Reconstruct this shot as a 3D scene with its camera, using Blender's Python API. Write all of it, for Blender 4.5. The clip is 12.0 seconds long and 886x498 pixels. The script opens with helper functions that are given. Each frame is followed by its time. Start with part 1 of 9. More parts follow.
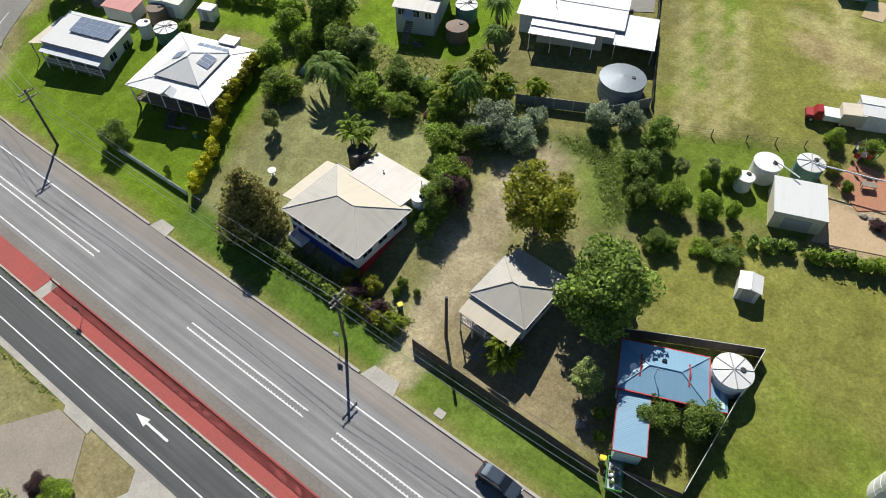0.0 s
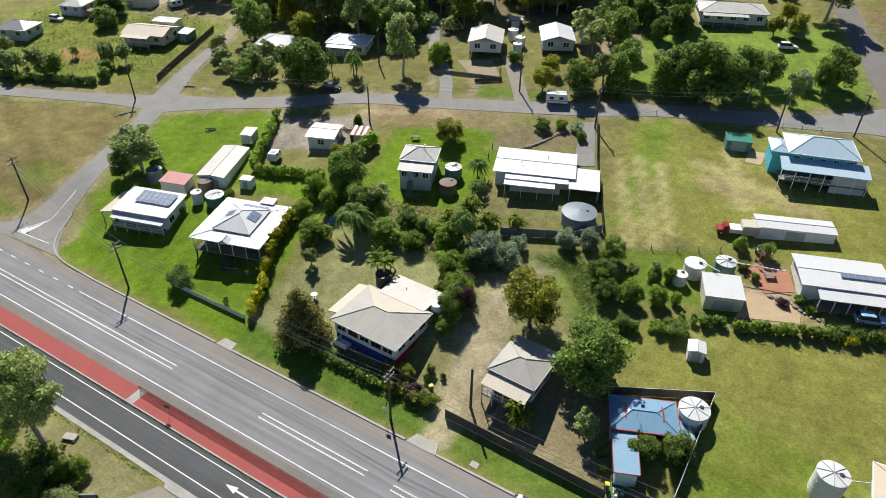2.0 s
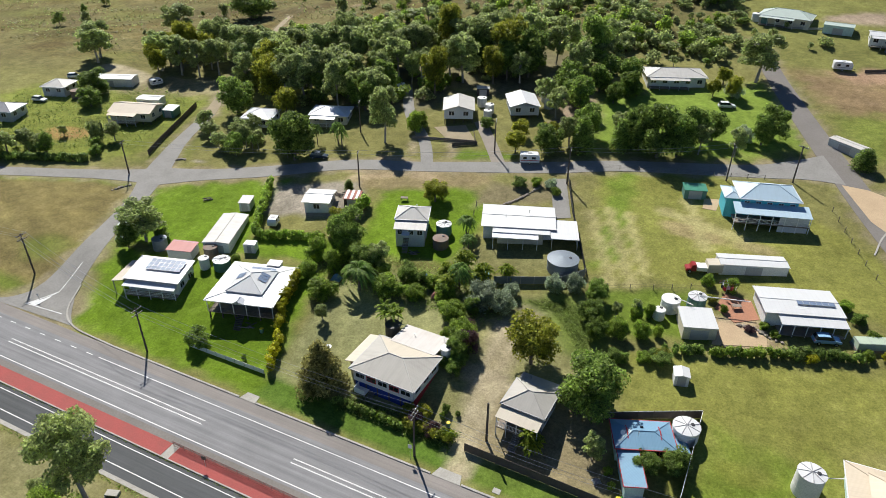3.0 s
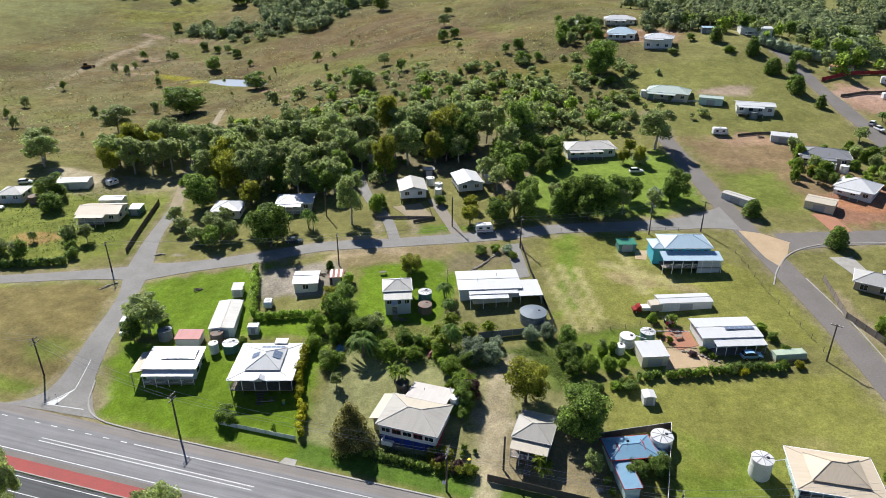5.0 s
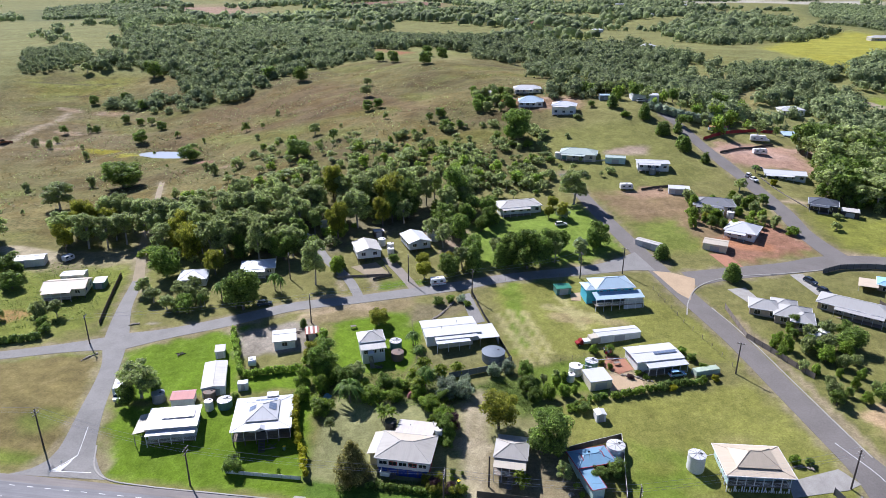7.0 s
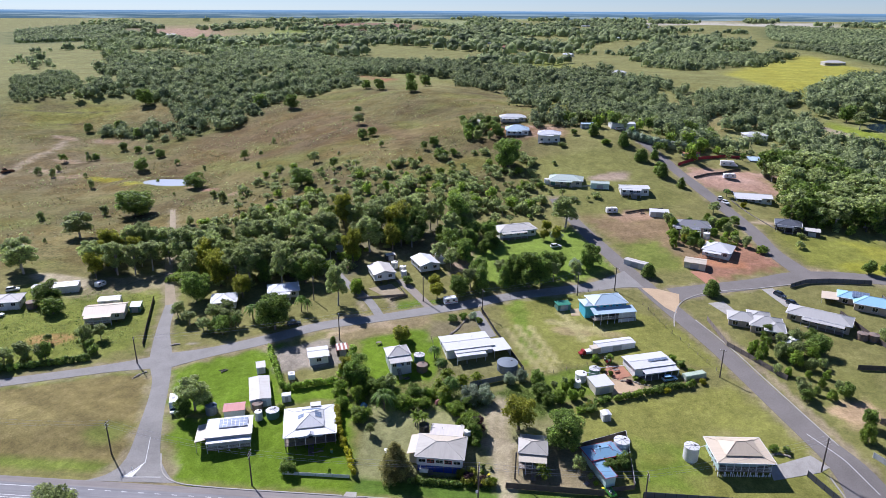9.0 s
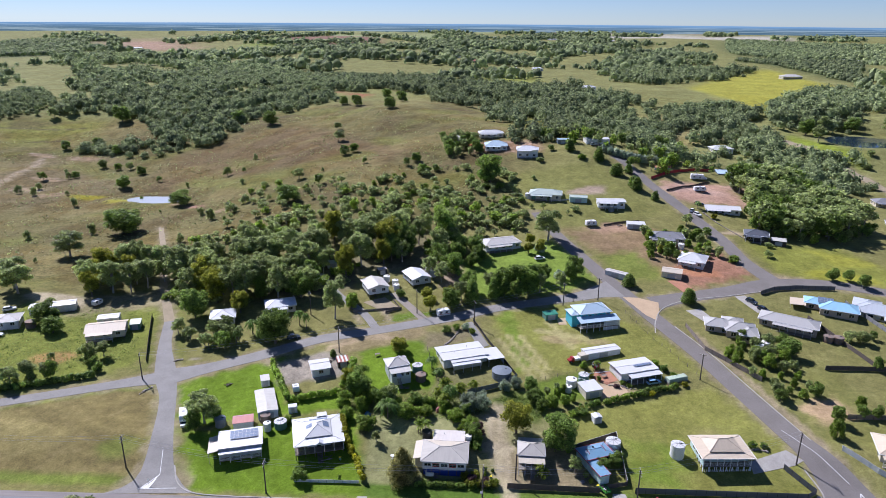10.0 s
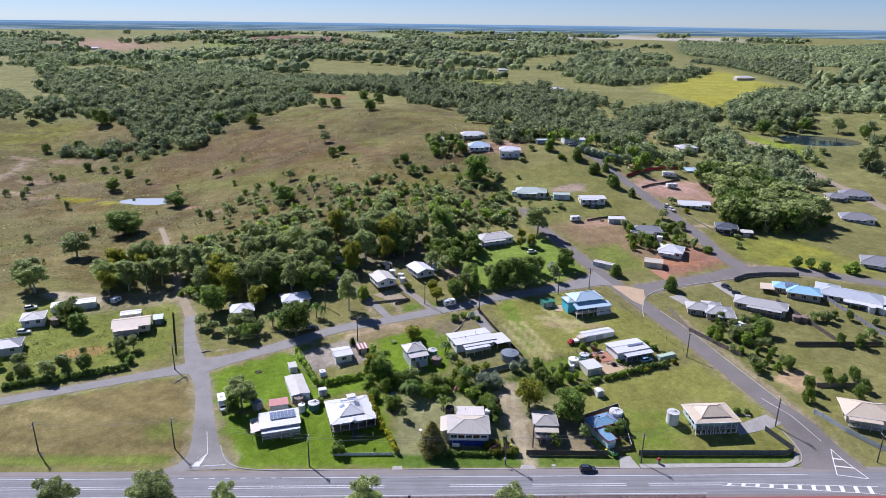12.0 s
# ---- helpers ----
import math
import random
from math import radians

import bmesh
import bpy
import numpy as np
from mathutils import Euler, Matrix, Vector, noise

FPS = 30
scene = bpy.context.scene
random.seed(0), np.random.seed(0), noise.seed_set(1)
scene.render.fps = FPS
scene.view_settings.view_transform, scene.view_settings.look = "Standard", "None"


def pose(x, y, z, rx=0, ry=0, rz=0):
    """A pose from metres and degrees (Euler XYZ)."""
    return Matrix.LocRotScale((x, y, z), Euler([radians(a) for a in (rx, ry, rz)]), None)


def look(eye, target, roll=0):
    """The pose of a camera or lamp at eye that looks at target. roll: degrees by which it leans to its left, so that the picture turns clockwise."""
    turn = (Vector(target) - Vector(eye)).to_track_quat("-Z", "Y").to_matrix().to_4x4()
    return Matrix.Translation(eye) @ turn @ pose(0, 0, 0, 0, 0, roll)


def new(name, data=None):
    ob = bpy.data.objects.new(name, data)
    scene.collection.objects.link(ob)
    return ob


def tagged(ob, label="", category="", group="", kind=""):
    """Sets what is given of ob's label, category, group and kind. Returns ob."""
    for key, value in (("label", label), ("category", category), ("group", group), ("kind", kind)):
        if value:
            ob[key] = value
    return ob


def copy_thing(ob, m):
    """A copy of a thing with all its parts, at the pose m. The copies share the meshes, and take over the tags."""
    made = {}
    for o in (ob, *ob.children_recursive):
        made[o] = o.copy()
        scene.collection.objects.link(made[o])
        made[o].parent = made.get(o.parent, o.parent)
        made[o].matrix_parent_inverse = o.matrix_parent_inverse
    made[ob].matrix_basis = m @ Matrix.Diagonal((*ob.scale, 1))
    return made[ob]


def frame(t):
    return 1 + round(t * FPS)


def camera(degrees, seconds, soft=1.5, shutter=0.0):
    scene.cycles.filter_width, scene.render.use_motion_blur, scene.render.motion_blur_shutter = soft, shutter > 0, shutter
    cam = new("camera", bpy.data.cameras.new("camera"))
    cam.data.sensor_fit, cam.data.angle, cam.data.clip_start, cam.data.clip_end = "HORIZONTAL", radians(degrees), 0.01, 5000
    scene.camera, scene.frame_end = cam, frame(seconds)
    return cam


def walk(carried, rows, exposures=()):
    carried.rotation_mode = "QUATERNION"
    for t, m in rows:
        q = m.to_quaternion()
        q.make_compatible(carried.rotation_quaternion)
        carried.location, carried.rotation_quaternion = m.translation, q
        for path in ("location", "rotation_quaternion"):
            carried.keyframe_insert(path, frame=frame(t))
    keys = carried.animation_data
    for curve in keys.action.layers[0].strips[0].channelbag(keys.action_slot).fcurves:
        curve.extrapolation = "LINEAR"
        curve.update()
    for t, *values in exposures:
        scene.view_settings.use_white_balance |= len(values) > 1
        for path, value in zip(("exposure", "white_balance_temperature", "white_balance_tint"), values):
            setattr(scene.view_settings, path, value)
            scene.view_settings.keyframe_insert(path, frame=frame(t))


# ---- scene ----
cam = camera(66.79, 12.0, soft=0.55)
# seconds, eye in metres, then yaw, pitch and roll in degrees
ROWS = [
    (0.0, 90.09, -19.01, 63.88, 36.42, -51.55, 0.13),
    (0.5, 93.69, -24.29, 66.29, 36.34, -47.22, 0.28),
    (1.0, 95.58, -30.25, 68.75, 34.96, -43.47, 0.53),
    (1.5, 95.82, -36.47, 70.74, 33.01, -39.82, 0.65),
    (2.0, 95.32, -42.64, 72.77, 30.57, -36.58, 0.60),
    (2.5, 94.07, -48.94, 74.98, 28.06, -33.37, 0.57),
    (3.0, 92.25, -54.89, 77.43, 25.58, -31.49, 0.55),
    (5.0, 82.37, -77.50, 87.72, 16.02, -25.88, -0.06),
    (5.5, 79.12, -83.15, 90.12, 13.47, -24.08, 0.04),
    (6.0, 76.81, -88.70, 92.14, 10.97, -22.46, 0.18),
    (6.5, 74.97, -94.42, 94.22, 8.98, -21.18, 0.18),
    (7.0, 72.77, -99.90, 96.23, 7.44, -21.14, 0.14),
    (9.0, 61.33, -120.89, 105.59, 4.71, -19.67, 0.30),
    (9.5, 57.66, -125.55, 107.70, 3.46, -18.72, 0.35),
    (10.0, 53.91, -130.59, 110.07, 1.94, -18.73, 0.41),
    (10.5, 49.89, -135.14, 112.37, 0.26, -18.75, 0.49),
    (11.0, 45.72, -139.56, 113.71, -1.07, -18.76, 0.59),
    (11.5, 41.50, -143.97, 114.09, -1.60, -18.75, 0.69),
    (12.0, 37.06, -148.78, 114.17, -1.70, -18.76, 0.70),
]
walk(cam, [(t, pose(x, y, z, 0, 0, yaw) @ pose(0, 0, 0, 90 + pitch) @ pose(0, 0, 0, 0, 0, roll)) for t, x, y, z, yaw, pitch, roll in ROWS],
     exposures=[(0.0, 0.38, 6480, 7), (3.0, 0.45, 6380, 8), (5.0, 0.5, 6200, 10), (7.0, 0.6, 5700, 18), (9.5, 0.48, 5640, 21), (12.0, 0.41, 5620, 23)])

# ---- daylight ----
SUN_TO = Vector((-0.48, 0.50, 0.72)).normalized()
sun = new("sun", bpy.data.lights.new("sun", "SUN"))
sun.data.energy, sun.data.angle, sun.data.color = 5.0, radians(0.6), (1.0, 0.955, 0.89)
sun.matrix_world = look(SUN_TO * 300, (0, 0, 0))
world = bpy.data.worlds.new("world")
scene.world = world
world.use_nodes = True
wn = world.node_tree.nodes
sky = wn.new("ShaderNodeTexSky")
sky.sky_type, sky.sun_disc = "NISHITA", False
sky.sun_elevation, sky.sun_rotation = math.asin(SUN_TO.z), math.atan2(SUN_TO.x, SUN_TO.y)
sky.altitude, sky.air_density, sky.dust_density, sky.ozone_density = 2600, 1.0, 0.15, 1.5
wn["Background"].inputs["Strength"].default_value = 0.052
# clear, slightly blue air: the sky's warm rim is tempered
tint = wn.new("ShaderNodeMix")
tint.data_type, tint.blend_type = "RGBA", "MULTIPLY"
tint.inputs[0].default_value, tint.inputs[7].default_value = 1.0, (0.9, 1.02, 1.2, 1)
world.node_tree.links.new(sky.outputs[0], tint.inputs[6])
world.node_tree.links.new(tint.outputs[2], wn["Background"].inputs["Color"])

# ---- the lie of the land ----
HILLS = [
    (60, 300, 110, 22.3), (100, 230, 70, -5.8), (130, 280, 60, 10.8), (-110, 240, 80, -4.9), (-180, 200, 90, 0.9),
    (130, 120, 55, 0.9), (20, 90, 50, 3.1), (70, 60, 40, -0.6), (-60, 90, 50, -3.2), (160, 40, 50, -0.3),
    (60, 25, 35, -0.1), (170, 200, 70, 4.5), (0, 190, 70, 6.4), (90, 120, 50, 1.5), (-120, 90, 70, 7.0),
    (240, 100, 90, 5.5), (0, 420, 120, 14.7), (230, 400, 130, 12.3), (-220, 380, 140, 3.8),
    (-285, 350, 60, -9.5), (-20, 402, 48, 6.5),
]


# dam and pond: middle, half lengths, level of the bank
PONDS = [(-129.5, 251, 18, 8.5, 8.7), (351, 379, 31, 27, 27.4)]


def smooth(a, b, v):
    t = np.clip((v - a) / (b - a), 0.0, 1.0)
    return t * t * (3 - 2 * t)


def heights(x, y):
    x, y = np.asarray(x, float), np.asarray(y, float)
    r = np.hypot(x - 50, y)
    z = 0.03 * np.clip(y - 5, 0, 60) * (1 - 0.9 * smooth(300, 900, r))
    k = smooth(5, 25, y)
    for a, b, s, h in HILLS:
        z = z + k * h * np.exp(-((x - a) ** 2 + (y - b) ** 2) / (2 * s * s))
    roll = smooth(650, 1000, r) * (1 - smooth(2500, 3400, r))
    z = z + roll * 7 * (np.sin(x / 210 + 1.3) * np.cos(y / 260) + 0.6 * np.sin(x / 97 + y / 143))
    z = z + smooth(190, 280, y) * (1 - smooth(420, 700, r)) * 1.1 * (np.sin(x / 17 + 1.6 * np.sin(y / 29)) + np.sin((x + y) / 31))
    z = z + smooth(150, 220, y) * (1 - smooth(380, 520, r)) * 0.4 * np.sin(x / 5.5 + 2 * np.sin(y / 11)) * np.sin(y / 6.5 + 2 * np.sin(x / 14))
    z = z + 38 * smooth(330, 650, r) * smooth(60, 250, y) + (72 - 38 * smooth(60, 250, y)) * smooth(2000, 4300, r)
    # hollows that hold water
    for a, b, c, d, level in PONDS:
        e = np.hypot((x - a) / c, (y - b) / d) + 0.06 * np.sin(3 * np.arctan2(y - b, x - a) + a)
        k = 1 - smooth(1.15, 2.6, e)
        z = z * (1 - k) + (level - 1.4 * (1 - smooth(0.7, 1.12, e))) * k
    return z


def ground_z(x, y):
    return float(heights(x, y))

# ---- materials ----
def nodes_of(name):
    m = bpy.data.materials.new(name)
    m.use_nodes = True
    return m, m.node_tree.nodes, m.node_tree.links, m.node_tree.nodes["Principled BSDF"]


def noise_node(n, l, coord, scale, detail=4.0, rough=0.6):
    t = n.new("ShaderNodeTexNoise")
    t.inputs["Scale"].default_value, t.inputs["Detail"].default_value, t.inputs["Roughness"].default_value = scale, detail, rough
    l.new(coord, t.inputs["Vector"])
    return t.outputs["Fac"]


def ramp_node(n, l, fac, a, b, lo=0.0, hi=1.0):
    r = n.new("ShaderNodeMapRange")
    r.inputs["From Min"].default_value, r.inputs["From Max"].default_value = a, b
    r.inputs["To Min"].default_value, r.inputs["To Max"].default_value = lo, hi
    l.new(fac, r.inputs["Value"])
    return r.outputs["Result"]


def mix_node(n, l, fac, a, b, how="MIX"):
    x = n.new("ShaderNodeMix")
    x.data_type, x.blend_type = "RGBA", how
    for sock, v in ((x.inputs[0], fac), (x.inputs[6], a), (x.inputs[7], b)):
        if isinstance(v, (int, float)):
            sock.default_value = v
        elif isinstance(v, tuple):
            sock.default_value = (*v, 1)
        else:
            l.new(v, sock)
    return x.outputs[2]


def bump_node(n, l, h, strength, dist):
    b = n.new("ShaderNodeBump")
    b.inputs["Strength"].default_value, b.inputs["Distance"].default_value = strength, dist
    l.new(h, b.inputs["Height"])
    return b.outputs["Normal"]


def surface(name, col, col2=None, rough=0.8, metal=0.0, big=0.35, fine=6.0, amount=0.5, bump=0.2, spec=0.3):
    """A weathered surface: stains at one scale, grain at another, a little relief."""
    m, n, l, p = nodes_of(name)
    co = n.new("ShaderNodeTexCoord").outputs["Object"]
    col2 = col2 or tuple(c * 0.72 for c in col)
    s1 = ramp_node(n, l, noise_node(n, l, co, big, 5), 0.38, 0.68, 0, amount)
    s2 = ramp_node(n, l, noise_node(n, l, co, fine, 3), 0.3, 0.75, 0.86, 1.12)
    c = mix_node(n, l, s1, col, col2)
    g = n.new("ShaderNodeVectorMath")
    g.operation = "SCALE"
    l.new(c, g.inputs[0])
    l.new(s2, g.inputs["Scale"])
    l.new(g.outputs[0], p.inputs["Base Color"])
    p.inputs["Roughness"].default_value, p.inputs["Metallic"].default_value = rough, metal
    p.inputs["Specular IOR Level"].default_value = spec
    if bump:
        l.new(bump_node(n, l, noise_node(n, l, co, fine * 2, 3), bump, 0.05), p.inputs["Normal"])
    return m


def road_surface(name, col, col2):
    """Asphalt: grit, patches and long streaks worn by the traffic along it."""
    m, n, l, p = nodes_of(name)
    co = n.new("ShaderNodeTexCoord").outputs["Object"]
    mp = n.new("ShaderNodeMapping")
    mp.inputs["Scale"].default_value = (0.035, 1.5, 1)
    l.new(co, mp.inputs[0])
    streak = ramp_node(n, l, noise_node(n, l, mp.outputs[0], 1.0, 4, 0.6), 0.35, 0.68, 0, 0.85)
    c = mix_node(n, l, streak, col, col2)
    for scale, lo, hi in ((5.0, 0.93, 1.07), (0.13, 0.9, 1.1)):
        g = n.new("ShaderNodeVectorMath")
        g.operation = "SCALE"
        l.new(c, g.inputs[0])
        l.new(ramp_node(n, l, noise_node(n, l, co, scale, 4), 0.3, 0.72, lo, hi), g.inputs["Scale"])
        c = g.outputs[0]
    l.new(c, p.inputs["Base Color"])
    p.inputs["Roughness"].default_value, p.inputs["Specular IOR Level"].default_value = 0.9, 0.3
    l.new(bump_node(n, l, noise_node(n, l, co, 9.0, 3), 0.25, 0.05), p.inputs["Normal"])
    return m


def sheeting(name, col, rust=(0.25, 0.17, 0.12), stain=0.35, rough=0.45, metal=0.0, pitch=0.19):
    """Ribbed roof sheeting: ribs and sheet laps run up the slope (U across them), with streaks and stains."""
    m, n, l, p = nodes_of(name)
    tc = n.new("ShaderNodeTexCoord")
    uv, co = tc.outputs["UV"], tc.outputs["Object"]
    sep = n.new("ShaderNodeSeparateXYZ")
    l.new(uv, sep.inputs[0])

    def band(width):
        a = n.new("ShaderNodeMath")
        a.operation = "MULTIPLY"
        a.inputs[1].default_value = 2 * math.pi / width
        l.new(sep.outputs[0], a.inputs[0])
        s = n.new("ShaderNodeMath")
        s.operation = "SINE"
        l.new(a.outputs[0], s.inputs[0])
        return s.outputs[0]

    st = n.new("ShaderNodeMapping")
    st.inputs["Scale"].default_value = (1.3, 0.12, 1)
    l.new(uv, st.inputs[0])
    streak = ramp_node(n, l, noise_node(n, l, st.outputs[0], 1.0, 4), 0.45, 0.75, 0, stain)
    blot = ramp_node(n, l, noise_node(n, l, co, 0.5, 5), 0.5, 0.72, 0, stain)
    c = mix_node(n, l, streak, col, tuple(0.7 * v for v in col))
    c = mix_node(n, l, blot, c, tuple(0.55 * v + 0.45 * r for v, r in zip(col, rust)))
    lap = ramp_node(n, l, band(0.76), 0.93, 1.0, 1.0, 0.94)
    g = n.new("ShaderNodeVectorMath")
    g.operation = "SCALE"
    l.new(c, g.inputs[0])
    l.new(lap, g.inputs["Scale"])
    l.new(g.outputs[0], p.inputs["Base Color"])
    p.inputs["Roughness"].default_value, p.inputs["Metallic"].default_value = rough, metal
    l.new(bump_node(n, l, band(pitch), 0.18, 0.02), p.inputs["Normal"])
    return m


def foliage(name, dark, light, rough=0.48, through_light=0.58):
    m, n, l, p = nodes_of(name)
    geo, info = n.new("ShaderNodeNewGeometry"), n.new("ShaderNodeObjectInfo")
    co = n.new("ShaderNodeTexCoord").outputs["Object"]
    c = mix_node(n, l, geo.outputs["Random Per Island"], dark, light)
    big = ramp_node(n, l, noise_node(n, l, co, 0.45, 3), 0.3, 0.7, 0.6, 1.3)
    own = ramp_node(n, l, info.outputs["Random"], 0, 1, 0.78, 1.22)
    speck = noise_node(n, l, co, 2.4, 4, 0.75)
    sp = n.new("ShaderNodeMath")
    sp.operation = "MULTIPLY"
    l.new(big, sp.inputs[0])
    l.new(ramp_node(n, l, speck, 0.34, 0.66, 0.62, 1.45), sp.inputs[1])
    big = sp.outputs[0]
    rel = bump_node(n, l, speck, 0.5, 0.2)
    l.new(rel, p.inputs["Normal"])
    k = n.new("ShaderNodeMath")
    k.operation = "MULTIPLY"
    l.new(big, k.inputs[0])
    l.new(own, k.inputs[1])
    g = n.new("ShaderNodeVectorMath")
    g.operation = "SCALE"
    l.new(c, g.inputs[0])
    l.new(k.outputs[0], g.inputs["Scale"])
    l.new(g.outputs[0], p.inputs["Base Color"])
    p.inputs["Roughness"].default_value, p.inputs["Specular IOR Level"].default_value = rough, 0.25
    tr = n.new("ShaderNodeBsdfTranslucent")
    l.new(g.outputs[0], tr.inputs["Color"])
    mx = n.new("ShaderNodeMixShader")
    mx.inputs[0].default_value = through_light
    l.new(p.outputs[0], mx.inputs[1])
    l.new(tr.outputs[0], mx.inputs[2])
    l.new(mx.outputs[0], n["Material Output"].inputs["Surface"])
    return m


def land_material():
    """Grass and soil: the zone colour, broken up by clumps, patches and fine blades."""
    m, n, l, p = nodes_of("grass_land")
    at = n.new("ShaderNodeVertexColor")
    at.layer_name = "soil"
    co = n.new("ShaderNodeTexCoord").outputs["Object"]
    fine = ramp_node(n, l, noise_node(n, l, co, 2.6, 6, 0.75), 0.3, 0.7, 0.66, 1.34)
    mid = ramp_node(n, l, noise_node(n, l, co, 0.16, 5), 0.3, 0.7, 0.78, 1.22)
    clump = ramp_node(n, l, noise_node(n, l, co, 0.6, 5, 0.7), 0.32, 0.7, 0.8, 1.2)
    far = ramp_node(n, l, noise_node(n, l, co, 0.022, 5), 0.3, 0.7, 0.85, 1.15)
    c = at.outputs["Color"]
    dry = ramp_node(n, l, noise_node(n, l, co, 0.3, 6, 0.65), 0.5, 0.72, 0, 0.28)
    dried = n.new("ShaderNodeHueSaturation")
    dried.inputs["Hue"].default_value, dried.inputs["Saturation"].default_value, dried.inputs["Value"].default_value = 0.482, 0.85, 1.14
    l.new(c, dried.inputs["Color"])
    c = mix_node(n, l, dry, c, dried.outputs[0])
    worn = n.new("ShaderNodeMath")
    worn.operation = "MULTIPLY"
    l.new(ramp_node(n, l, noise_node(n, l, co, 0.055, 9, 0.72), 0.47, 0.57), worn.inputs[0])
    l.new(at.outputs["Alpha"], worn.inputs[1])
    c = mix_node(n, l, worn.outputs[0], c, mix_node(n, l, 1.0, c, (0.82, 0.76, 0.62), "MULTIPLY"))
    tuss = n.new("ShaderNodeMath")
    tuss.operation = "MULTIPLY"
    l.new(ramp_node(n, l, noise_node(n, l, co, 0.75, 6, 0.7), 0.5, 0.62, 0, 0.9), tuss.inputs[0])
    l.new(at.outputs["Alpha"], tuss.inputs[1])
    c = mix_node(n, l, tuss.outputs[0], c, mix_node(n, l, 1.0, c, (0.5, 0.56, 0.46), "MULTIPLY"))
    for f in (fine, clump, mid, far):
        g = n.new("ShaderNodeVectorMath")
        g.operation = "SCALE"
        l.new(c, g.inputs[0])
        l.new(f, g.inputs["Scale"])
        c = g.outputs[0]
    l.new(c, p.inputs["Base Color"])
    p.inputs["Roughness"].default_value, p.inputs["Specular IOR Level"].default_value = 0.95, 0.1
    l.new(bump_node(n, l, noise_node(n, l, co, 3.0, 5, 0.7), 0.45, 0.2), p.inputs["Normal"])
    return m


def glassy(name, col=(0.02, 0.025, 0.03)):
    m, n, l, p = nodes_of(name)
    p.inputs["Base Color"].default_value = (*col, 1)
    p.inputs["Roughness"].default_value, p.inputs["Specular IOR Level"].default_value = 0.06, 0.6
    return m


def plain(name, col, rough=0.6, metal=0.0):
    return surface(name, col, None, rough, metal, 0.8, 9.0, 0.25, 0.05)


M = {}
M["land"] = land_material()
M["asphalt"] = road_surface("worn_asphalt", (0.24, 0.236, 0.238), (0.155, 0.154, 0.157))
M["asphalt_shoulder"] = road_surface("brownish_asphalt_shoulder", (0.25, 0.225, 0.205), (0.185, 0.168, 0.155))
M["asphalt_dark"] = road_surface("new_dark_asphalt", (0.095, 0.098, 0.1), (0.062, 0.064, 0.065))
M["asphalt_street"] = surface("grey_street_asphalt", (0.27, 0.258, 0.238), (0.2, 0.19, 0.172), 0.92, 0, 0.2, 3.0, 0.6, 0.25)
M["asphalt_brown"] = surface("brown_grey_bitumen", (0.2, 0.182, 0.165), (0.15, 0.135, 0.12), 0.92, 0, 0.15, 3.0, 0.6, 0.25)
M["paint"] = surface("white_road_paint", (0.72, 0.72, 0.7), (0.5, 0.5, 0.48), 0.7, 0, 0.8, 6.0, 0.6, 0.1)
M["red_concrete"] = surface("red_oxide_concrete", (0.34, 0.078, 0.068), (0.25, 0.075, 0.065), 0.85, 0, 0.3, 5.0, 0.6, 0.15)
M["concrete"] = surface("grey_concrete", (0.4, 0.38, 0.34), (0.27, 0.25, 0.22), 0.9, 0, 0.5, 6.0, 0.6, 0.15)
M["concrete_sand"] = surface("sand_coloured_concrete", (0.5, 0.37, 0.23), (0.4, 0.29, 0.18), 0.9, 0, 0.3, 5.0, 0.5, 0.1)
M["paving_red"] = surface("terracotta_paving", (0.42, 0.2, 0.12), (0.33, 0.17, 0.11), 0.9, 0, 0.5, 5.0, 0.6, 0.1)
M["dirt"] = surface("bare_dry_soil", (0.33, 0.27, 0.18), (0.25, 0.21, 0.13), 0.95, 0, 0.25, 3.0, 0.7, 0.4)
M["gravel"] = surface("grey_brown_gravel", (0.29, 0.25, 0.21), (0.22, 0.2, 0.16), 0.95, 0, 0.25, 4.0, 0.7, 0.5)
M["roof_white"] = sheeting("white_roof_sheeting", (0.6, 0.6, 0.59), stain=0.15)
M["roof_zinc"] = sheeting("zinc_roof_sheeting", (0.62, 0.63, 0.65), stain=0.35)
M["roof_grey"] = sheeting("old_grey_painted_sheeting", (0.4, 0.38, 0.36), stain=0.3, rough=0.6)
M["roof_cream"] = sheeting("cream_painted_sheeting", (0.52, 0.46, 0.36), stain=0.25, rough=0.6)
M["roof_pale"] = sheeting("pale_grey_sheeting", (0.5, 0.48, 0.44), stain=0.45, rough=0.6)
M["roof_old"] = sheeting("old_grey_cream_sheeting", (0.42, 0.395, 0.35), (0.2, 0.17, 0.15), stain=0.4, rough=0.75)
M["roof_blue"] = sheeting("steel_blue_sheeting", (0.17, 0.31, 0.43), stain=0.2)
M["roof_lightblue"] = sheeting("pale_blue_sheeting", (0.42, 0.54, 0.62), stain=0.15)
M["roof_slate"] = sheeting("slate_grey_sheeting", (0.24, 0.24, 0.25), stain=0.2)
M["roof_silver"] = sheeting("silver_grey_sheeting", (0.43, 0.46, 0.49), stain=0.25)
M["roof_wing"] = sheeting("pinkish_white_sheeting", (0.55, 0.51, 0.47), stain=0.35, rough=0.65)
M["roof_mid"] = sheeting("mid_grey_sheeting", (0.4, 0.39, 0.37), stain=0.2, rough=0.6)
M["roof_skyblue"] = sheeting("sky_blue_sheeting", (0.3, 0.52, 0.66), stain=0.15)
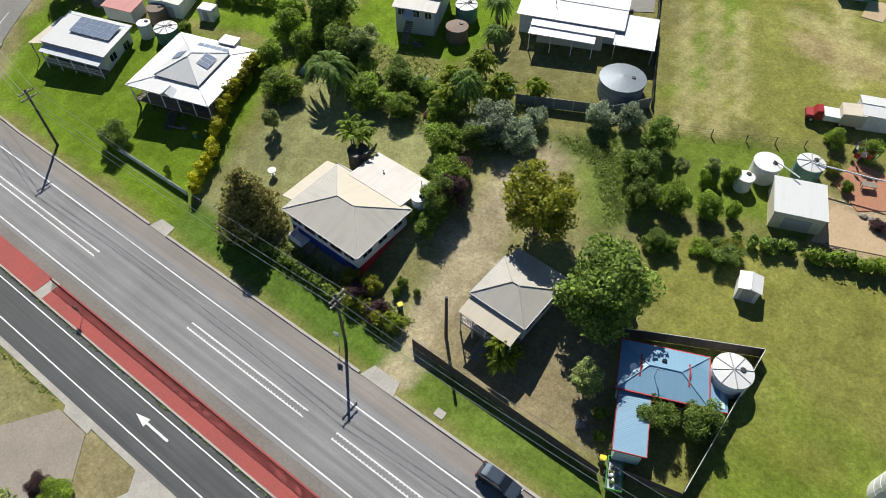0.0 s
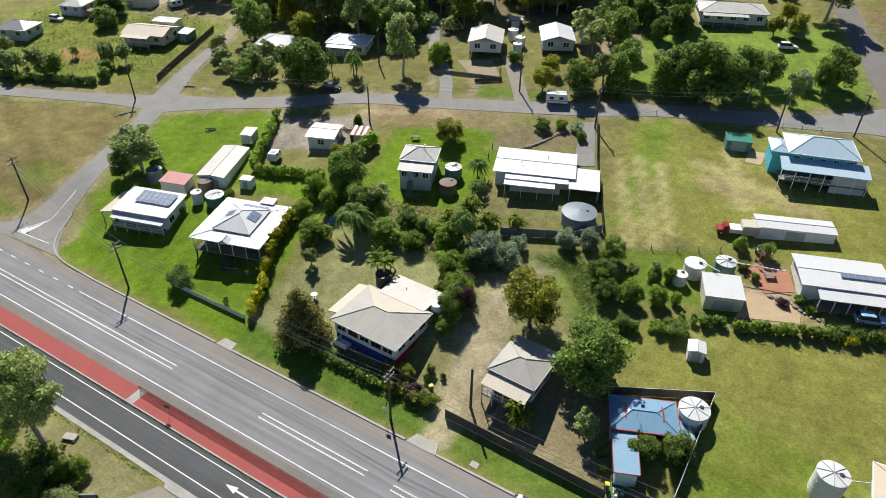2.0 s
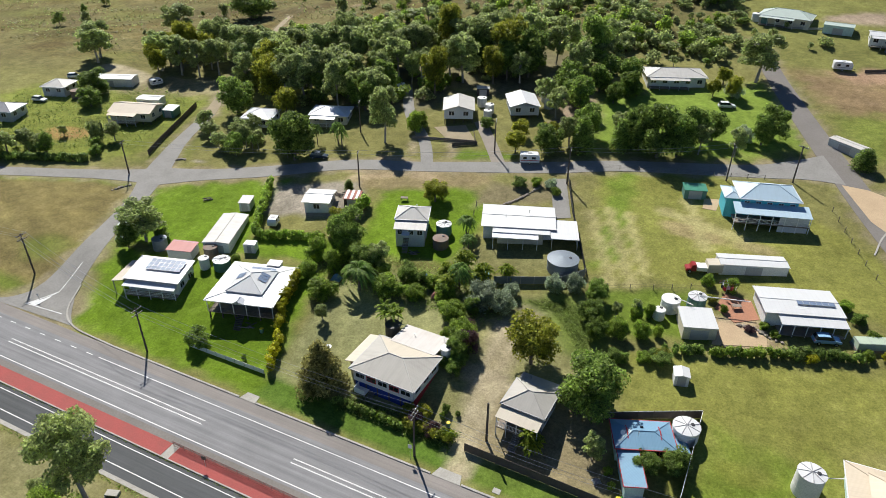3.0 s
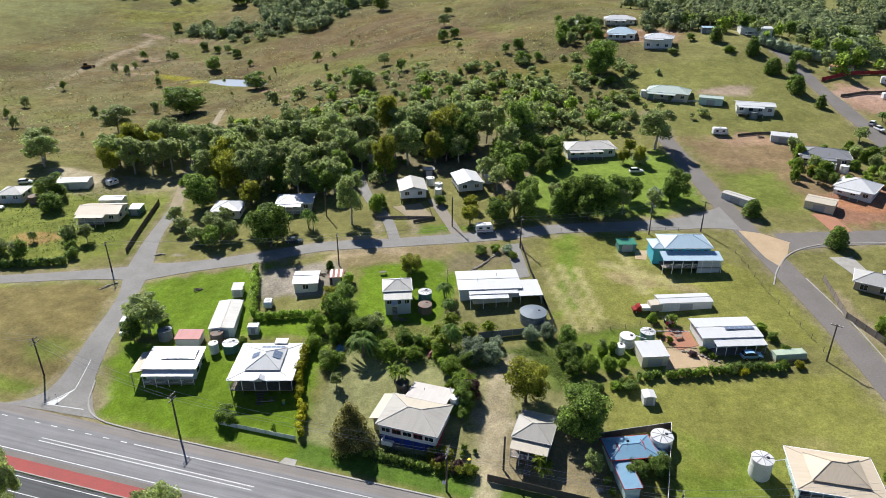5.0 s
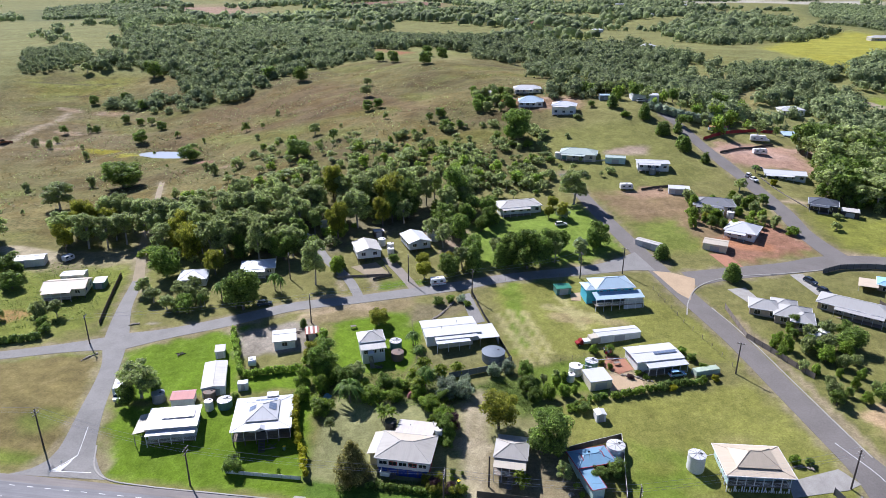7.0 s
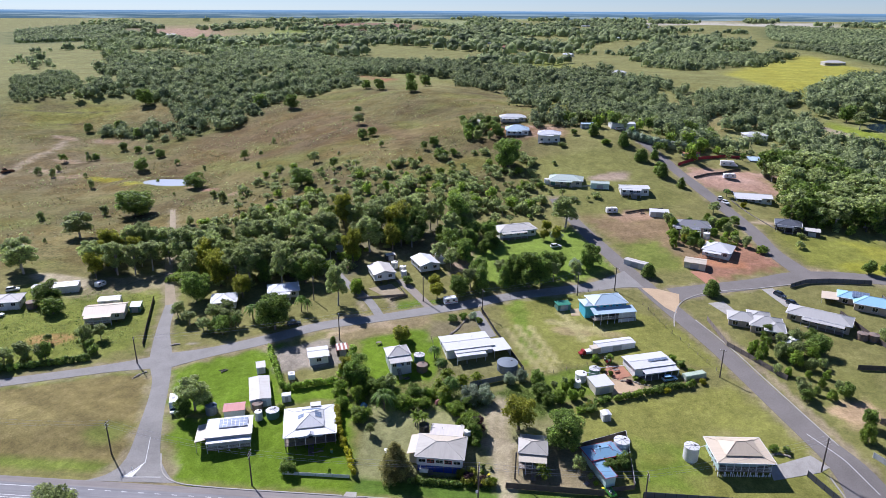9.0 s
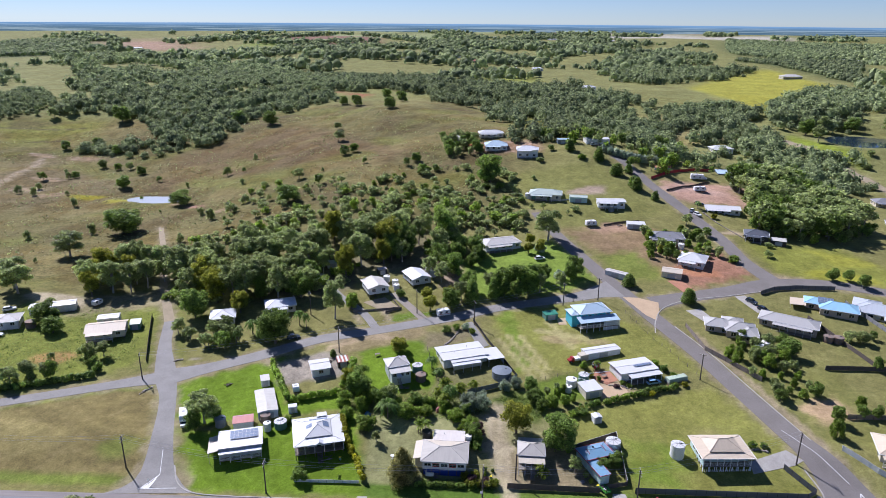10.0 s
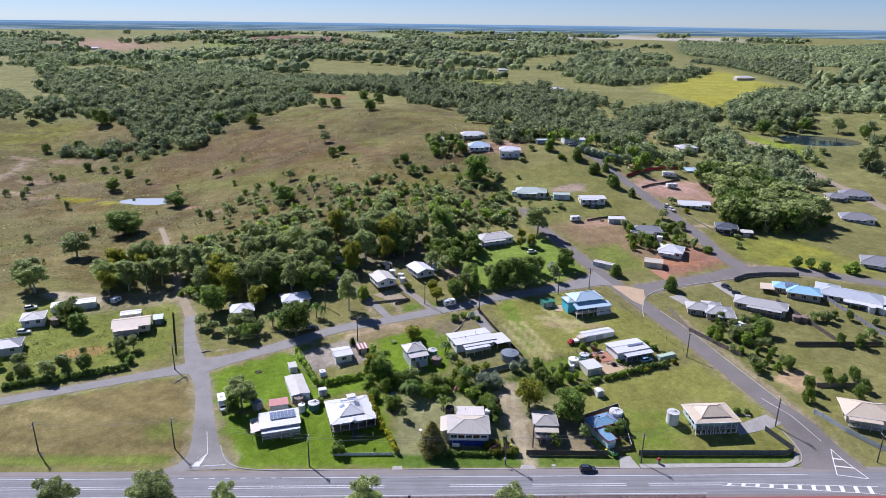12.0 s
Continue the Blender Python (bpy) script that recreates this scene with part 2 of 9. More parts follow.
M["roof_dark"] = sheeting("dark_charcoal_sheeting", (0.09, 0.1, 0.12), stain=0.2)
M["roof_tan"] = sheeting("tan_roof_sheeting", (0.55, 0.46, 0.34), stain=0.25, rough=0.6)
M["roof_rust"] = sheeting("rusty_roof_sheeting", (0.36, 0.13, 0.09), stain=0.6, rough=0.8)
M["roof_pink"] = sheeting("faded_red_roof_sheeting", (0.5, 0.22, 0.2), stain=0.4, rough=0.7)
M["roof_green"] = sheeting("green_roof_sheeting", (0.04, 0.22, 0.14), stain=0.2)
M["roof_sage"] = sheeting("pale_sage_sheeting", (0.45, 0.52, 0.46), stain=0.2)
M["wall_white"] = surface("white_weatherboard", (0.75, 0.75, 0.72), None, 0.7, 0, 0.5, 5, 0.3, 0.1)
M["wall_cream"] = surface("cream_weatherboard", (0.66, 0.6, 0.46), None, 0.7, 0, 0.5, 5, 0.3, 0.1)
M["wall_grey"] = surface("pale_grey_fibro", (0.55, 0.57, 0.58), None, 0.7, 0, 0.5, 5, 0.3, 0.1)
M["wall_blue"] = surface("navy_painted_boards", (0.03, 0.06, 0.3), None, 0.6, 0, 0.5, 5, 0.3, 0.1)
M["wall_red"] = surface("dark_red_painted_boards", (0.4, 0.03, 0.04), None, 0.6, 0, 0.5, 5, 0.3, 0.1)
M["wall_turq"] = surface("turquoise_painted_boards", (0.1, 0.5, 0.62), None, 0.6, 0, 0.5, 5, 0.3, 0.1)
M["wall_mint"] = surface("mint_painted_boards", (0.5, 0.65, 0.6), None, 0.6, 0, 0.5, 5, 0.3, 0.1)
M["wall_brick"] = surface("sand_brick", (0.48, 0.4, 0.32), (0.4, 0.31, 0.24), 0.85, 0, 0.5, 8, 0.5, 0.2)
M["wall_dark"] = surface("dark_stained_timber", (0.06, 0.05, 0.045), None, 0.8)
M["trim_white"] = plain("white_painted_timber", (0.78, 0.78, 0.76))
M["trim_red"] = plain("red_painted_fascia", (0.45, 0.05, 0.05))
M["trim_grey"] = plain("grey_painted_timber", (0.4, 0.4, 0.4))
M["timber"] = surface("weathered_grey_timber", (0.26, 0.22, 0.18), (0.18, 0.15, 0.13), 0.9, 0, 1.2, 8, 0.6, 0.3)
M["timber_dark"] = surface("dark_weathered_timber", (0.12, 0.1, 0.085), (0.08, 0.07, 0.06), 0.9, 0, 1.2, 8, 0.6, 0.3)
M["glass"] = glassy("window_glass")
M["solar"] = plain("solar_cells", (0.17, 0.22, 0.31), 0.3)
M["steel"] = surface("galvanised_steel", (0.5, 0.51, 0.52), None, 0.4, 0.7, 1.0, 8, 0.3, 0.05)
M["steel_dark"] = surface("dark_painted_steel", (0.05, 0.05, 0.055), None, 0.5, 0.2)
M["trim_rust"] = surface("rusty_orange_paint", (0.3, 0.13, 0.05), (0.14, 0.07, 0.04), 0.7)
M["net_green"] = surface("pale_green_netting", (0.42, 0.5, 0.38), None, 0.8)
M["rail_red"] = plain("maroon_painted_steel", (0.16, 0.03, 0.03))
M["tank_white"] = surface("white_poly_tank", (0.75, 0.74, 0.7), None, 0.5, 0, 0.6, 5, 0.25, 0.05)
M["tank_grey"] = surface("grey_steel_tank", (0.2, 0.23, 0.26), None, 0.5, 0.2, 0.6, 5, 0.25, 0.05)
M["tank_green"] = surface("green_poly_tank", (0.12, 0.24, 0.2), None, 0.5, 0, 0.6, 5, 0.25, 0.05)
M["tank_dark"] = surface("black_poly_tank", (0.05, 0.05, 0.05), None, 0.5, 0, 0.6, 5, 0.25, 0.05)
M["tank_rust"] = surface("rusty_iron_tank", (0.22, 0.18, 0.15), (0.25, 0.12, 0.07), 0.8, 0.2, 0.6, 5, 0.6, 0.1)
M["bark"] = surface("grey_brown_bark", (0.2, 0.16, 0.13), (0.12, 0.1, 0.08), 0.95, 0, 2.0, 10, 0.7, 0.6)
M["bark_pale"] = surface("pale_gum_bark", (0.42, 0.38, 0.33), (0.25, 0.21, 0.18), 0.9, 0, 1.5, 8, 0.6, 0.4)
M["rubber"] = plain("black_rubber", (0.02, 0.02, 0.02), 0.9)
M["water"] = glassy("dark_pond_water", (0.02, 0.035, 0.05))
M["dam_water"] = glassy("pale_muddy_water", (0.5, 0.52, 0.52))
M["leaf_dark"] = foliage("deep_green_leaves", (0.09, 0.14, 0.03), (0.37, 0.5, 0.1))
M["leaf_mango"] = foliage("olive_yellow_leaves", (0.15, 0.18, 0.025), (0.5, 0.5, 0.06))
M["leaf_gum"] = foliage("grey_green_gum_leaves", (0.18, 0.225, 0.085), (0.58, 0.66, 0.24))
M["leaf_lush"] = foliage("bright_green_leaves", (0.14, 0.22, 0.03), (0.46, 0.6, 0.09))
M["leaf_grey"] = foliage("silver_green_leaves", (0.22, 0.28, 0.18), (0.58, 0.66, 0.44))
M["leaf_cone"] = foliage("olive_brown_needles", (0.2, 0.19, 0.06), (0.6, 0.56, 0.19))
M["leaf_yellow"] = foliage("golden_hedge_leaves", (0.22, 0.22, 0.016), (0.64, 0.62, 0.03))
M["leaf_purple"] = foliage("purple_leaves", (0.085, 0.05, 0.055), (0.22, 0.13, 0.13))
M["leaf_palm"] = foliage("palm_fronds", (0.0891, 0.164, 0.0372), (0.34, 0.473, 0.113))
M["leaf_cane"] = foliage("yellow_green_fronds", (0.107, 0.178, 0.0184), (0.427, 0.493, 0.0427))

# ---- mesh helpers ----
def mesh_from(name, verts, faces, material, smooth_faces=False):
    me = bpy.data.meshes.new(name)
    me.from_pydata([tuple(map(float, v)) for v in verts], [], faces)
    me.materials.append(material)
    if smooth_faces:
        me.polygons.foreach_set("use_smooth", [True] * len(me.polygons))
    me.update()
    return me


def face_uvs(bm):
    """U runs level across each face, V up its slope."""
    uv = bm.loops.layers.uv.verify()
    bm.normal_update()
    for f in bm.faces:
        t = Vector((0, 0, 1)).cross(f.normal)
        t = t.normalized() if t.length > 1e-3 else Vector((1, 0, 0))
        b = f.normal.cross(t)
        for lp in f.loops:
            lp[uv].uv = (lp.vert.co.dot(t), lp.vert.co.dot(b))


def part(name, bm, material, parent, label=""):
    face_uvs(bm)
    me = bpy.data.meshes.new(name)
    bm.to_mesh(me)
    bm.free()
    me.materials.append(material)
    ob = new(name, me)
    ob.parent = parent
    if label:
        tagged(ob, label)
    return ob


def thing(name, x, y, z, rz, label, category, group="", kind=""):
    ob = new(name)
    ob.empty_display_size = 0.3
    ob.matrix_world = pose(x, y, z, 0, 0, rz)
    return tagged(ob, label, category, group, kind)


def box(bm, x0, x1, y0, y1, z0, z1):
    v = [bm.verts.new((x, y, z)) for z in (z0, z1) for x, y in ((x0, y0), (x1, y0), (x1, y1), (x0, y1))]
    for q in ((3, 2, 1, 0), (4, 5, 6, 7), (0, 1, 5, 4), (1, 2, 6, 5), (2, 3, 7, 6), (3, 0, 4, 7)):
        bm.faces.new([v[i] for i in q])
    return bm


def boxes(*rows):
    bm = bmesh.new()
    for r in rows:
        box(bm, *r)
    return bm


def bar(bm, a, b, r, n=6, r2=None):
    """A round bar from a to b."""
    a, b = Vector(a), Vector(b)
    q = (b - a).to_track_quat("Z", "Y")
    r2 = r if r2 is None else r2
    rings = [[bm.verts.new(p + q @ Vector((math.cos(2 * math.pi * i / n) * s, math.sin(2 * math.pi * i / n) * s, 0))) for i in range(n)] for p, s in ((a, r), (b, r2))]
    for i in range(n):
        bm.faces.new((rings[0][i], rings[0][(i + 1) % n], rings[1][(i + 1) % n], rings[1][i]))
    bm.faces.new(rings[0][::-1])
    bm.faces.new(rings[1])
    return bm


def bars(*rows):
    bm = bmesh.new()
    for r in rows:
        bar(bm, *r)
    return bm


def lathe(profile, n=24):
    """A turned body from (radius, z) rows, closed at both ends."""
    bm = bmesh.new()
    rings = [[bm.verts.new((r * math.cos(2 * math.pi * i / n), r * math.sin(2 * math.pi * i / n), z)) for i in range(n)] for r, z in profile]
    for a, b in zip(rings, rings[1:]):
        for i in range(n):
            bm.faces.new((a[i], a[(i + 1) % n], b[(i + 1) % n], b[i]))
    bm.faces.new(rings[0][::-1])
    bm.faces.new(rings[-1])
    return bm


# ---- ground ----
def inside(px, py, poly):
    ok = np.zeros(px.shape, bool)
    for (x0, y0), (x1, y1) in zip(poly, poly[1:] + poly[:1]):
        if y0 != y1:
            ok ^= ((y0 > py) != (y1 > py)) & (px < (x1 - x0) * (py - y0) / (y1 - y0) + x0)
    return ok


def edge_distance(px, py, poly):
    d = np.full(px.shape, 1e9)
    for (x0, y0), (x1, y1) in zip(poly, poly[1:] + poly[:1]):
        dx, dy = x1 - x0, y1 - y0
        t = np.clip(((px - x0) * dx + (py - y0) * dy) / (dx * dx + dy * dy), 0, 1)
        d = np.minimum(d, np.hypot(px - x0 - t * dx, py - y0 - t * dy))
    return np.where(inside(px, py, poly), d, -d)


OLIVE, LUSH, MOWN = (0.195, 0.185, 0.062), (0.13, 0.205, 0.014), (0.21, 0.212, 0.05)
# outline, colour, softness of the edge in metres
ZONES = [
    ([(-2500, 330), (-2500, 3200), (3000, 3200), (3000, 330), (300, 290), (-260, 330)], (0.2, 0.2, 0.07), 40),
    ([(-330, 60), (-330, 420), (-60, 470), (60, 520), (130, 330), (80, 230), (60, 170), (-20, 130), (-60, 120), (-110, 95)], (0.165, 0.145, 0.055), 15),
    ([(-70, 140), (-70, 200), (20, 215), (80, 200), (60, 160)], (0.15, 0.135, 0.05), 12),
    ([(-153, 345), (-116, 388), (-73, 391), (-1, 318), (24, 283), (7, 255), (-67, 280), (-153, 275)], (0.155, 0.112, 0.052), 14),
    ([(-260, 240), (-270, 330), (-215, 380), (-170, 300), (-150, 230)], (0.18, 0.145, 0.07), 16),
    ([(-332, 398), (-291, 432), (-253, 434), (-242, 395), (-305, 358)], (0.21, 0.21, 0.045), 12),
    ([(-30, 420), (0, 520), (30, 500), (20, 420)], (0.22, 0.2, 0.075), 14),
    ([(100, 312), (128, 300), (150, 290), (110, 380), (60, 440)], (0.23, 0.23, 0.05), 8),
    ([(300, 649), (446, 915), (533, 989), (500, 735), (420, 609), (336, 493), (312, 458), (302, 521), (295, 560)], (0.31, 0.3, 0.045), 8),
    ([(201, 440), (256, 428), (271, 375), (189, 339)], (0.24, 0.21, 0.085), 8),
    ([(43, 801), (143, 930), (152, 766), (83, 630)], (0.22, 0.24, 0.05), 20),
    ([(305, 399), (326, 336), (317, 320), (288, 377)], (0.2, 0.25, 0.03), 8),
    ([(-1273, 2365), (-944, 2307), (-698, 1744), (-845, 1627)], (0.33, 0.22, 0.15), 40),
    ([(-726, 2533), (-306, 2853), (-220, 2002), (-492, 2042)], (0.22, 0.13, 0.09), 40),
    ([(679, 3173), (1424, 2911), (1304, 2641), (570, 2589)], (0.45, 0.42, 0.36), 60),
    ([(-700, 2900), (0, 3100), (0, 2700), (-700, 2600)], (0.26, 0.3, 0.14), 60),
    ([(-450, 1945), (-500, 2040), (-620, 2000), (-560, 1850)], (0.2, 0.26, 0.05), 30),
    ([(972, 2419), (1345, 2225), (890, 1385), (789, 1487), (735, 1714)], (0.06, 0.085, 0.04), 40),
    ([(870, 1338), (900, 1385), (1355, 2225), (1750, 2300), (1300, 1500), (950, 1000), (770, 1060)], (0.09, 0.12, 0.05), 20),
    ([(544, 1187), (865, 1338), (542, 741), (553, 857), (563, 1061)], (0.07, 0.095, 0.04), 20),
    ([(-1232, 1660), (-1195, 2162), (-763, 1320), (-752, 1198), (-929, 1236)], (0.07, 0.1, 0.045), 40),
    ([(-80, 560), (-46, 512), (-40, 540)], (0.3, 0.13, 0.07), 8),
    ([(-92, 32), (-300, -6), (-300, 6), (-26, 6), (-38, 46), (-46, 47)], (0.185, 0.152, 0.058), 1.5),
    ([(-24, 7), (-34, 42), (-38, 46), (-30, 46), (-20, 12)], LUSH, 2.5),
    ([(-92, 34), (-120, 70), (-108, 100), (-54, 96), (-50, 56)], (0.185, 0.21, 0.04), 3),
    ([(-47, 54), (-60, 96), (-52, 98), (-34, 60)], (0.17, 0.18, 0.045), 2),
    ([(-36, 58), (-40, 84), (40, 98), (52, 92), (26, 80), (-10, 68)], (0.19, 0.18, 0.06), 2),
    ([(30, 88), (26, 82), (40, 84), (44, 90)], (0.13, 0.19, 0.025), 1),
    ([(58, 100), (52, 130), (100, 158), (108, 120), (92, 108)], (0.165, 0.23, 0.035), 3),
    ([(-13, 4.5), (32, 4.5), (30, 9), (24, 34), (-22, 24)], LUSH, 1.2),
    ([(-20, 26), (-30, 40), (-30, 48), (-4, 60), (4, 34)], LUSH, 1.5),
    ([(2, 32), (20, 36), (22, 44), (4, 40)], LUSH, 1.0),
    ([(-1, 46), (-5, 57), (14, 66), (20, 52)], (0.29, 0.255, 0.2), 1.0),
    ([(26, 42), (20, 64), (36, 72), (46, 68), (46, 46)], LUSH, 1.2),
    ([(14, 62), (12, 70), (40, 80), (42, 74)], (0.25, 0.2, 0.1), 1.5),
    ([(42, 66), (40, 74), (58, 84), (62, 76)], (0.2, 0.17, 0.09), 1.5),
    ([(30, 9), (28, 38), (56, 44), (64, 9)], (0.25, 0.25, 0.108), 1.5),
    ([(56, 12), (56, 42), (78, 48), (82, 34), (70, 9)], (0.235, 0.225, 0.095), 2),
    ([(61, 40), (69.6, 47.6), (74.5, 44), (79, 35), (75, 31.6), (68, 39)], (0.12, 0.155, 0.035), 1.5),
    ([(70, 34), (66, 44), (76, 47), (79, 36)], (0.18, 0.225, 0.05), 1.5),
    ([(65.5, 4), (63.5, 14), (60, 30), (62, 40), (67, 40), (66, 24), (70, 12), (68, 4)], (0.34, 0.29, 0.175), 1.2),
    ([(30, 4), (30, 9), (65, 9), (65, 4)], (0.09, 0.15, 0.02), 0.6),
    ([(68, 4), (66, 8.5), (142, 8.5), (142, 4)], (0.11, 0.16, 0.025), 0.6),
    ([(66, 9), (66, 21), (83, 24), (87, 9)], (0.235, 0.195, 0.11), 1.0),
    ([(96, 9), (78, 36), (86, 38), (128, 50), (142, 22), (143, 9)], MOWN, 1.5),
    ([(97, 10), (97, 24), (112, 24), (108, 10)], (0.17, 0.23, 0.03), 5),
    ([(78, 40), (74, 50), (90, 57), (95, 44)], (0.13, 0.18, 0.025), 1.2),
    ([(71, 54), (63, 92), (96, 100), (122, 78), (128, 58), (110, 62)], MOWN, 1.5),
    ([(74, 62), (70, 85), (78, 88), (84, 66)], (0.218, 0.224, 0.052), 3),
    ([(71, 57), (66, 90), (71, 92), (76, 60)], (0.16, 0.22, 0.03), 2),
    ([(88, 72), (86, 84), (96, 84), (96, 72)], (0.22, 0.212, 0.06), 4),
    ([(45, 44), (62, 50), (64, 56), (46, 54)], (0.19, 0.18, 0.07), 1.0),
    ([(96, 43), (94, 51), (101, 54), (106, 47)], (0.35, 0.27, 0.17), 1.0),
    ([(146, 30), (132, 70), (140, 78), (170, 60), (172, 20)], (0.17, 0.17, 0.05), 3),
    ([(154, 34), (150, 42), (162, 46), (166, 38)], (0.42, 0.3, 0.17), 2),
    ([(120, 128), (96, 170), (140, 170), (160, 140), (150, 120)], (0.24, 0.17, 0.09), 4),
    ([(118, 118), (110, 140), (126, 146), (136, 122)], (0.17, 0.2, 0.04), 4),
    ([(140, 112), (134, 126), (160, 150), (176, 130)], (0.3, 0.16, 0.1), 3),
    ([(90, 170), (70, 230), (130, 250), (150, 190), (120, 165)], (0.19, 0.19, 0.055), 6),
    ([(160, 205), (160, 232), (196, 236), (200, 205)], (0.38, 0.24, 0.17), 5),
    ([(180, 128), (178, 160), (220, 160), (240, 120)], (0.2, 0.21, 0.04), 5),
    ([(140, 72), (140, 100), (240, 112), (240, 60)], (0.175, 0.168, 0.055), 3),
    ([(60, 270), (60, 290), (100, 290), (98, 268)], (0.33, 0.22, 0.15), 5),
    ([(-300, -40), (-300, -18), (300, -18), (300, -40)], (0.2, 0.185, 0.085), 2),
    ([(40, -22), (42, -17.2), (58, -17.2), (56, -30)], (0.22, 0.19, 0.1), 1),
    ([(-20, 99), (10, 104), (14, 120), (40, 120), (48, 150), (20, 160), (-20, 130)], (0.17, 0.15, 0.08), 4),
    ([(46, 108), (40, 125), (48, 140), (56, 112)], (0.26, 0.2, 0.14), 2),
    ([(502, 1659), (401, 1207), (532, 1372), (682, 1958)], (0.4, 0.36, 0.22), 12),
    ([(-95, 84), (-100, 98), (-60, 112), (-54, 98)], (0.24, 0.21, 0.11), 3),
]


def lines_between(spans):
    out = [spans[0][0]]
    for a, b, step in spans:
        n = max(1, round((b - a) / step))
        out += [a + (b - a) * i / n for i in range(1, n + 1)]
    return out


def growing(start, end, first):
    out, at, step, sign = [], start, first, 1 if end > start else -1
    while abs(end - at) > step * 1.3:
        at += sign * step
        out.append(at)
        step *= 1.11
    return out + [end]


STREETS = [
    ("street_west_side", [(-22.5, 3.4, 11.3), (-22.6, 5.0, 8.6), (-22.9, 7.5, 6.2), (-23.9, 12, 4.0), (-27.7, 25, 2.7), (-32.7, 40, 2.4), (-38.5, 52, 3.2), (-45.5, 68, 2.1), (-51, 85, 1.8)], "asphalt_street", "grey asphalt side street climbing from the main road"),
    ("street_cross", [(-37, 50, 4.5), (-25, 55.5, 2.7), (-10, 62.6, 2.6), (6.5, 71.4, 2.4), (25.5, 77.1, 2.2), (51, 86.8, 2.5), (68, 94.6, 2.3), (95, 103.5, 2.8), (105, 108.2, 4.2), (112, 111.2, 6.5)], "asphalt_street", "grey asphalt back street behind the houses"),
    ("street_far_west", [(-38, 50, 3.5), (-52, 45.2, 2.2), (-75, 36.2, 2.0), (-90, 30, 2.0), (-120, 18, 2.0)], "asphalt_street", "narrow grey asphalt lane between paddocks"),
    ("track", [(-51, 85, 1.8), (-58, 99, 1.6), (-66, 115, 1.4), (-83, 154, 1.3), (-100, 190, 1.2)], "dirt", "bare dirt track climbing into the scrub"),
    ("street_east", [(149, 2, 9), (149, 9, 6.5), (147.8, 17, 4.8), (143.8, 28, 3.6), (136.5, 50, 3.1), (129.2, 71.5, 3.1), (119.6, 95, 3.3), (110.4, 119, 3.1), (96.6, 157, 2.8), (88, 185, 2.4)], "asphalt_brown", "brown-grey bitumen street climbing the hill"),
    ("street_estate", [(124, 101, 4.5), (136, 105.6, 3.6), (156, 111.8, 3.6), (175, 118.8, 4.2), (200, 120, 3.8), (231, 110, 3.6), (270, 96, 3.6)], "asphalt_brown", "brown-grey bitumen estate street"),
    ("street_hill", [(176, 121, 4), (171, 140, 3.4), (169.5, 160, 3.4), (163.5, 188, 3.4), (157.5, 209, 3.2), (149.5, 237, 3.0), (141, 260, 3.0), (128, 282, 3.0)], "asphalt_brown", "brown-grey bitumen street lined with young trees"),
    ("street_pond", [(318, 205, 3.4), (316, 241, 3.4), (313, 275, 3.4), (305, 318, 3.2), (295, 368, 3), (280, 412, 3)], "dirt", "pale unsealed road past the pond"),
]
DRIVES = [
    ("driveway_west", [(25.7, 75.1, 1.5), (18.2, 88.2, 1.5), (6.6, 102.1, 1.5), (-3.9, 119.9, 1.5)], "asphalt_street", "old grey sealed drive beside a cottage"),
    ("driveway_east", [(40.5, 83.9, 1.6), (33.8, 93.8, 1.6), (27.3, 103.0, 1.6)], "gravel", "brown gravel drive between two cottages"),
]
STRAW = (0.36, 0.32, 0.14)
WORN = [
    (65.8, 73.6, 75.9, 52.8, 1.3, STRAW), (69.2, 75.8, 79.2, 53.8, 1.3, STRAW), (73.3, 75.4, 80.7, 58.2, 1.2, STRAW), (80, 80, 96, 76, 1.6, STRAW), (90, 70, 84, 86, 1.4, STRAW),
    (64.6, 5, 62.4, 20, 1.0, (0.4, 0.34, 0.22)), (62.4, 20, 61.4, 34, 1.0, (0.4, 0.34, 0.22)), (67.0, 5, 65.4, 20, 1.0, (0.4, 0.34, 0.22)), (65.4, 20, 64.4, 36, 1.0, (0.4, 0.34, 0.22)),
    (10.5, 66, 26, 76, 1.6, (0.36, 0.28, 0.17)), (8, 69, 30, 79, 1.5, (0.36, 0.28, 0.17)), (-12, 62, -6, 57, 1.6, (0.34, 0.28, 0.18)), (28, 84, 22, 96, 1.2, (0.34, 0.28, 0.18)), (18, 82, 14, 92, 1.2, (0.34, 0.28, 0.18)),
    (-110, 7.6, -28, 7.6, 2.0, (0.15, 0.2, 0.03)), (-88, 28.6, -46, 45.2, 1.8, (0.16, 0.2, 0.035)), (-47, 44.6, -40, 45.6, 2.4, (0.15, 0.2, 0.03)), (64.5, 91, 97, 101.5, 1.6, (0.16, 0.22, 0.03)),
    (-232, 223, -241, 245, 2.2, (0.36, 0.29, 0.2)), (-241, 245, -248, 270, 2.2, (0.36, 0.29, 0.2)), (-248, 270, -250, 295, 2.4, (0.36, 0.29, 0.2)), (-250, 295, -250, 326, 2.4, (0.36, 0.29, 0.2)), (-250, 326, -260, 356, 2.6, (0.34, 0.27, 0.19)),
    (-306, 366, -262, 390, 1.5, (0.11, 0.09, 0.05)), (-320, 395, -262, 415, 1.5, (0.12, 0.1, 0.05)), (151, 20, 147.5, 34, 1.3, (0.31, 0.25, 0.16)), (147.5, 34, 133, 80, 1.3, (0.31, 0.25, 0.16)),
]
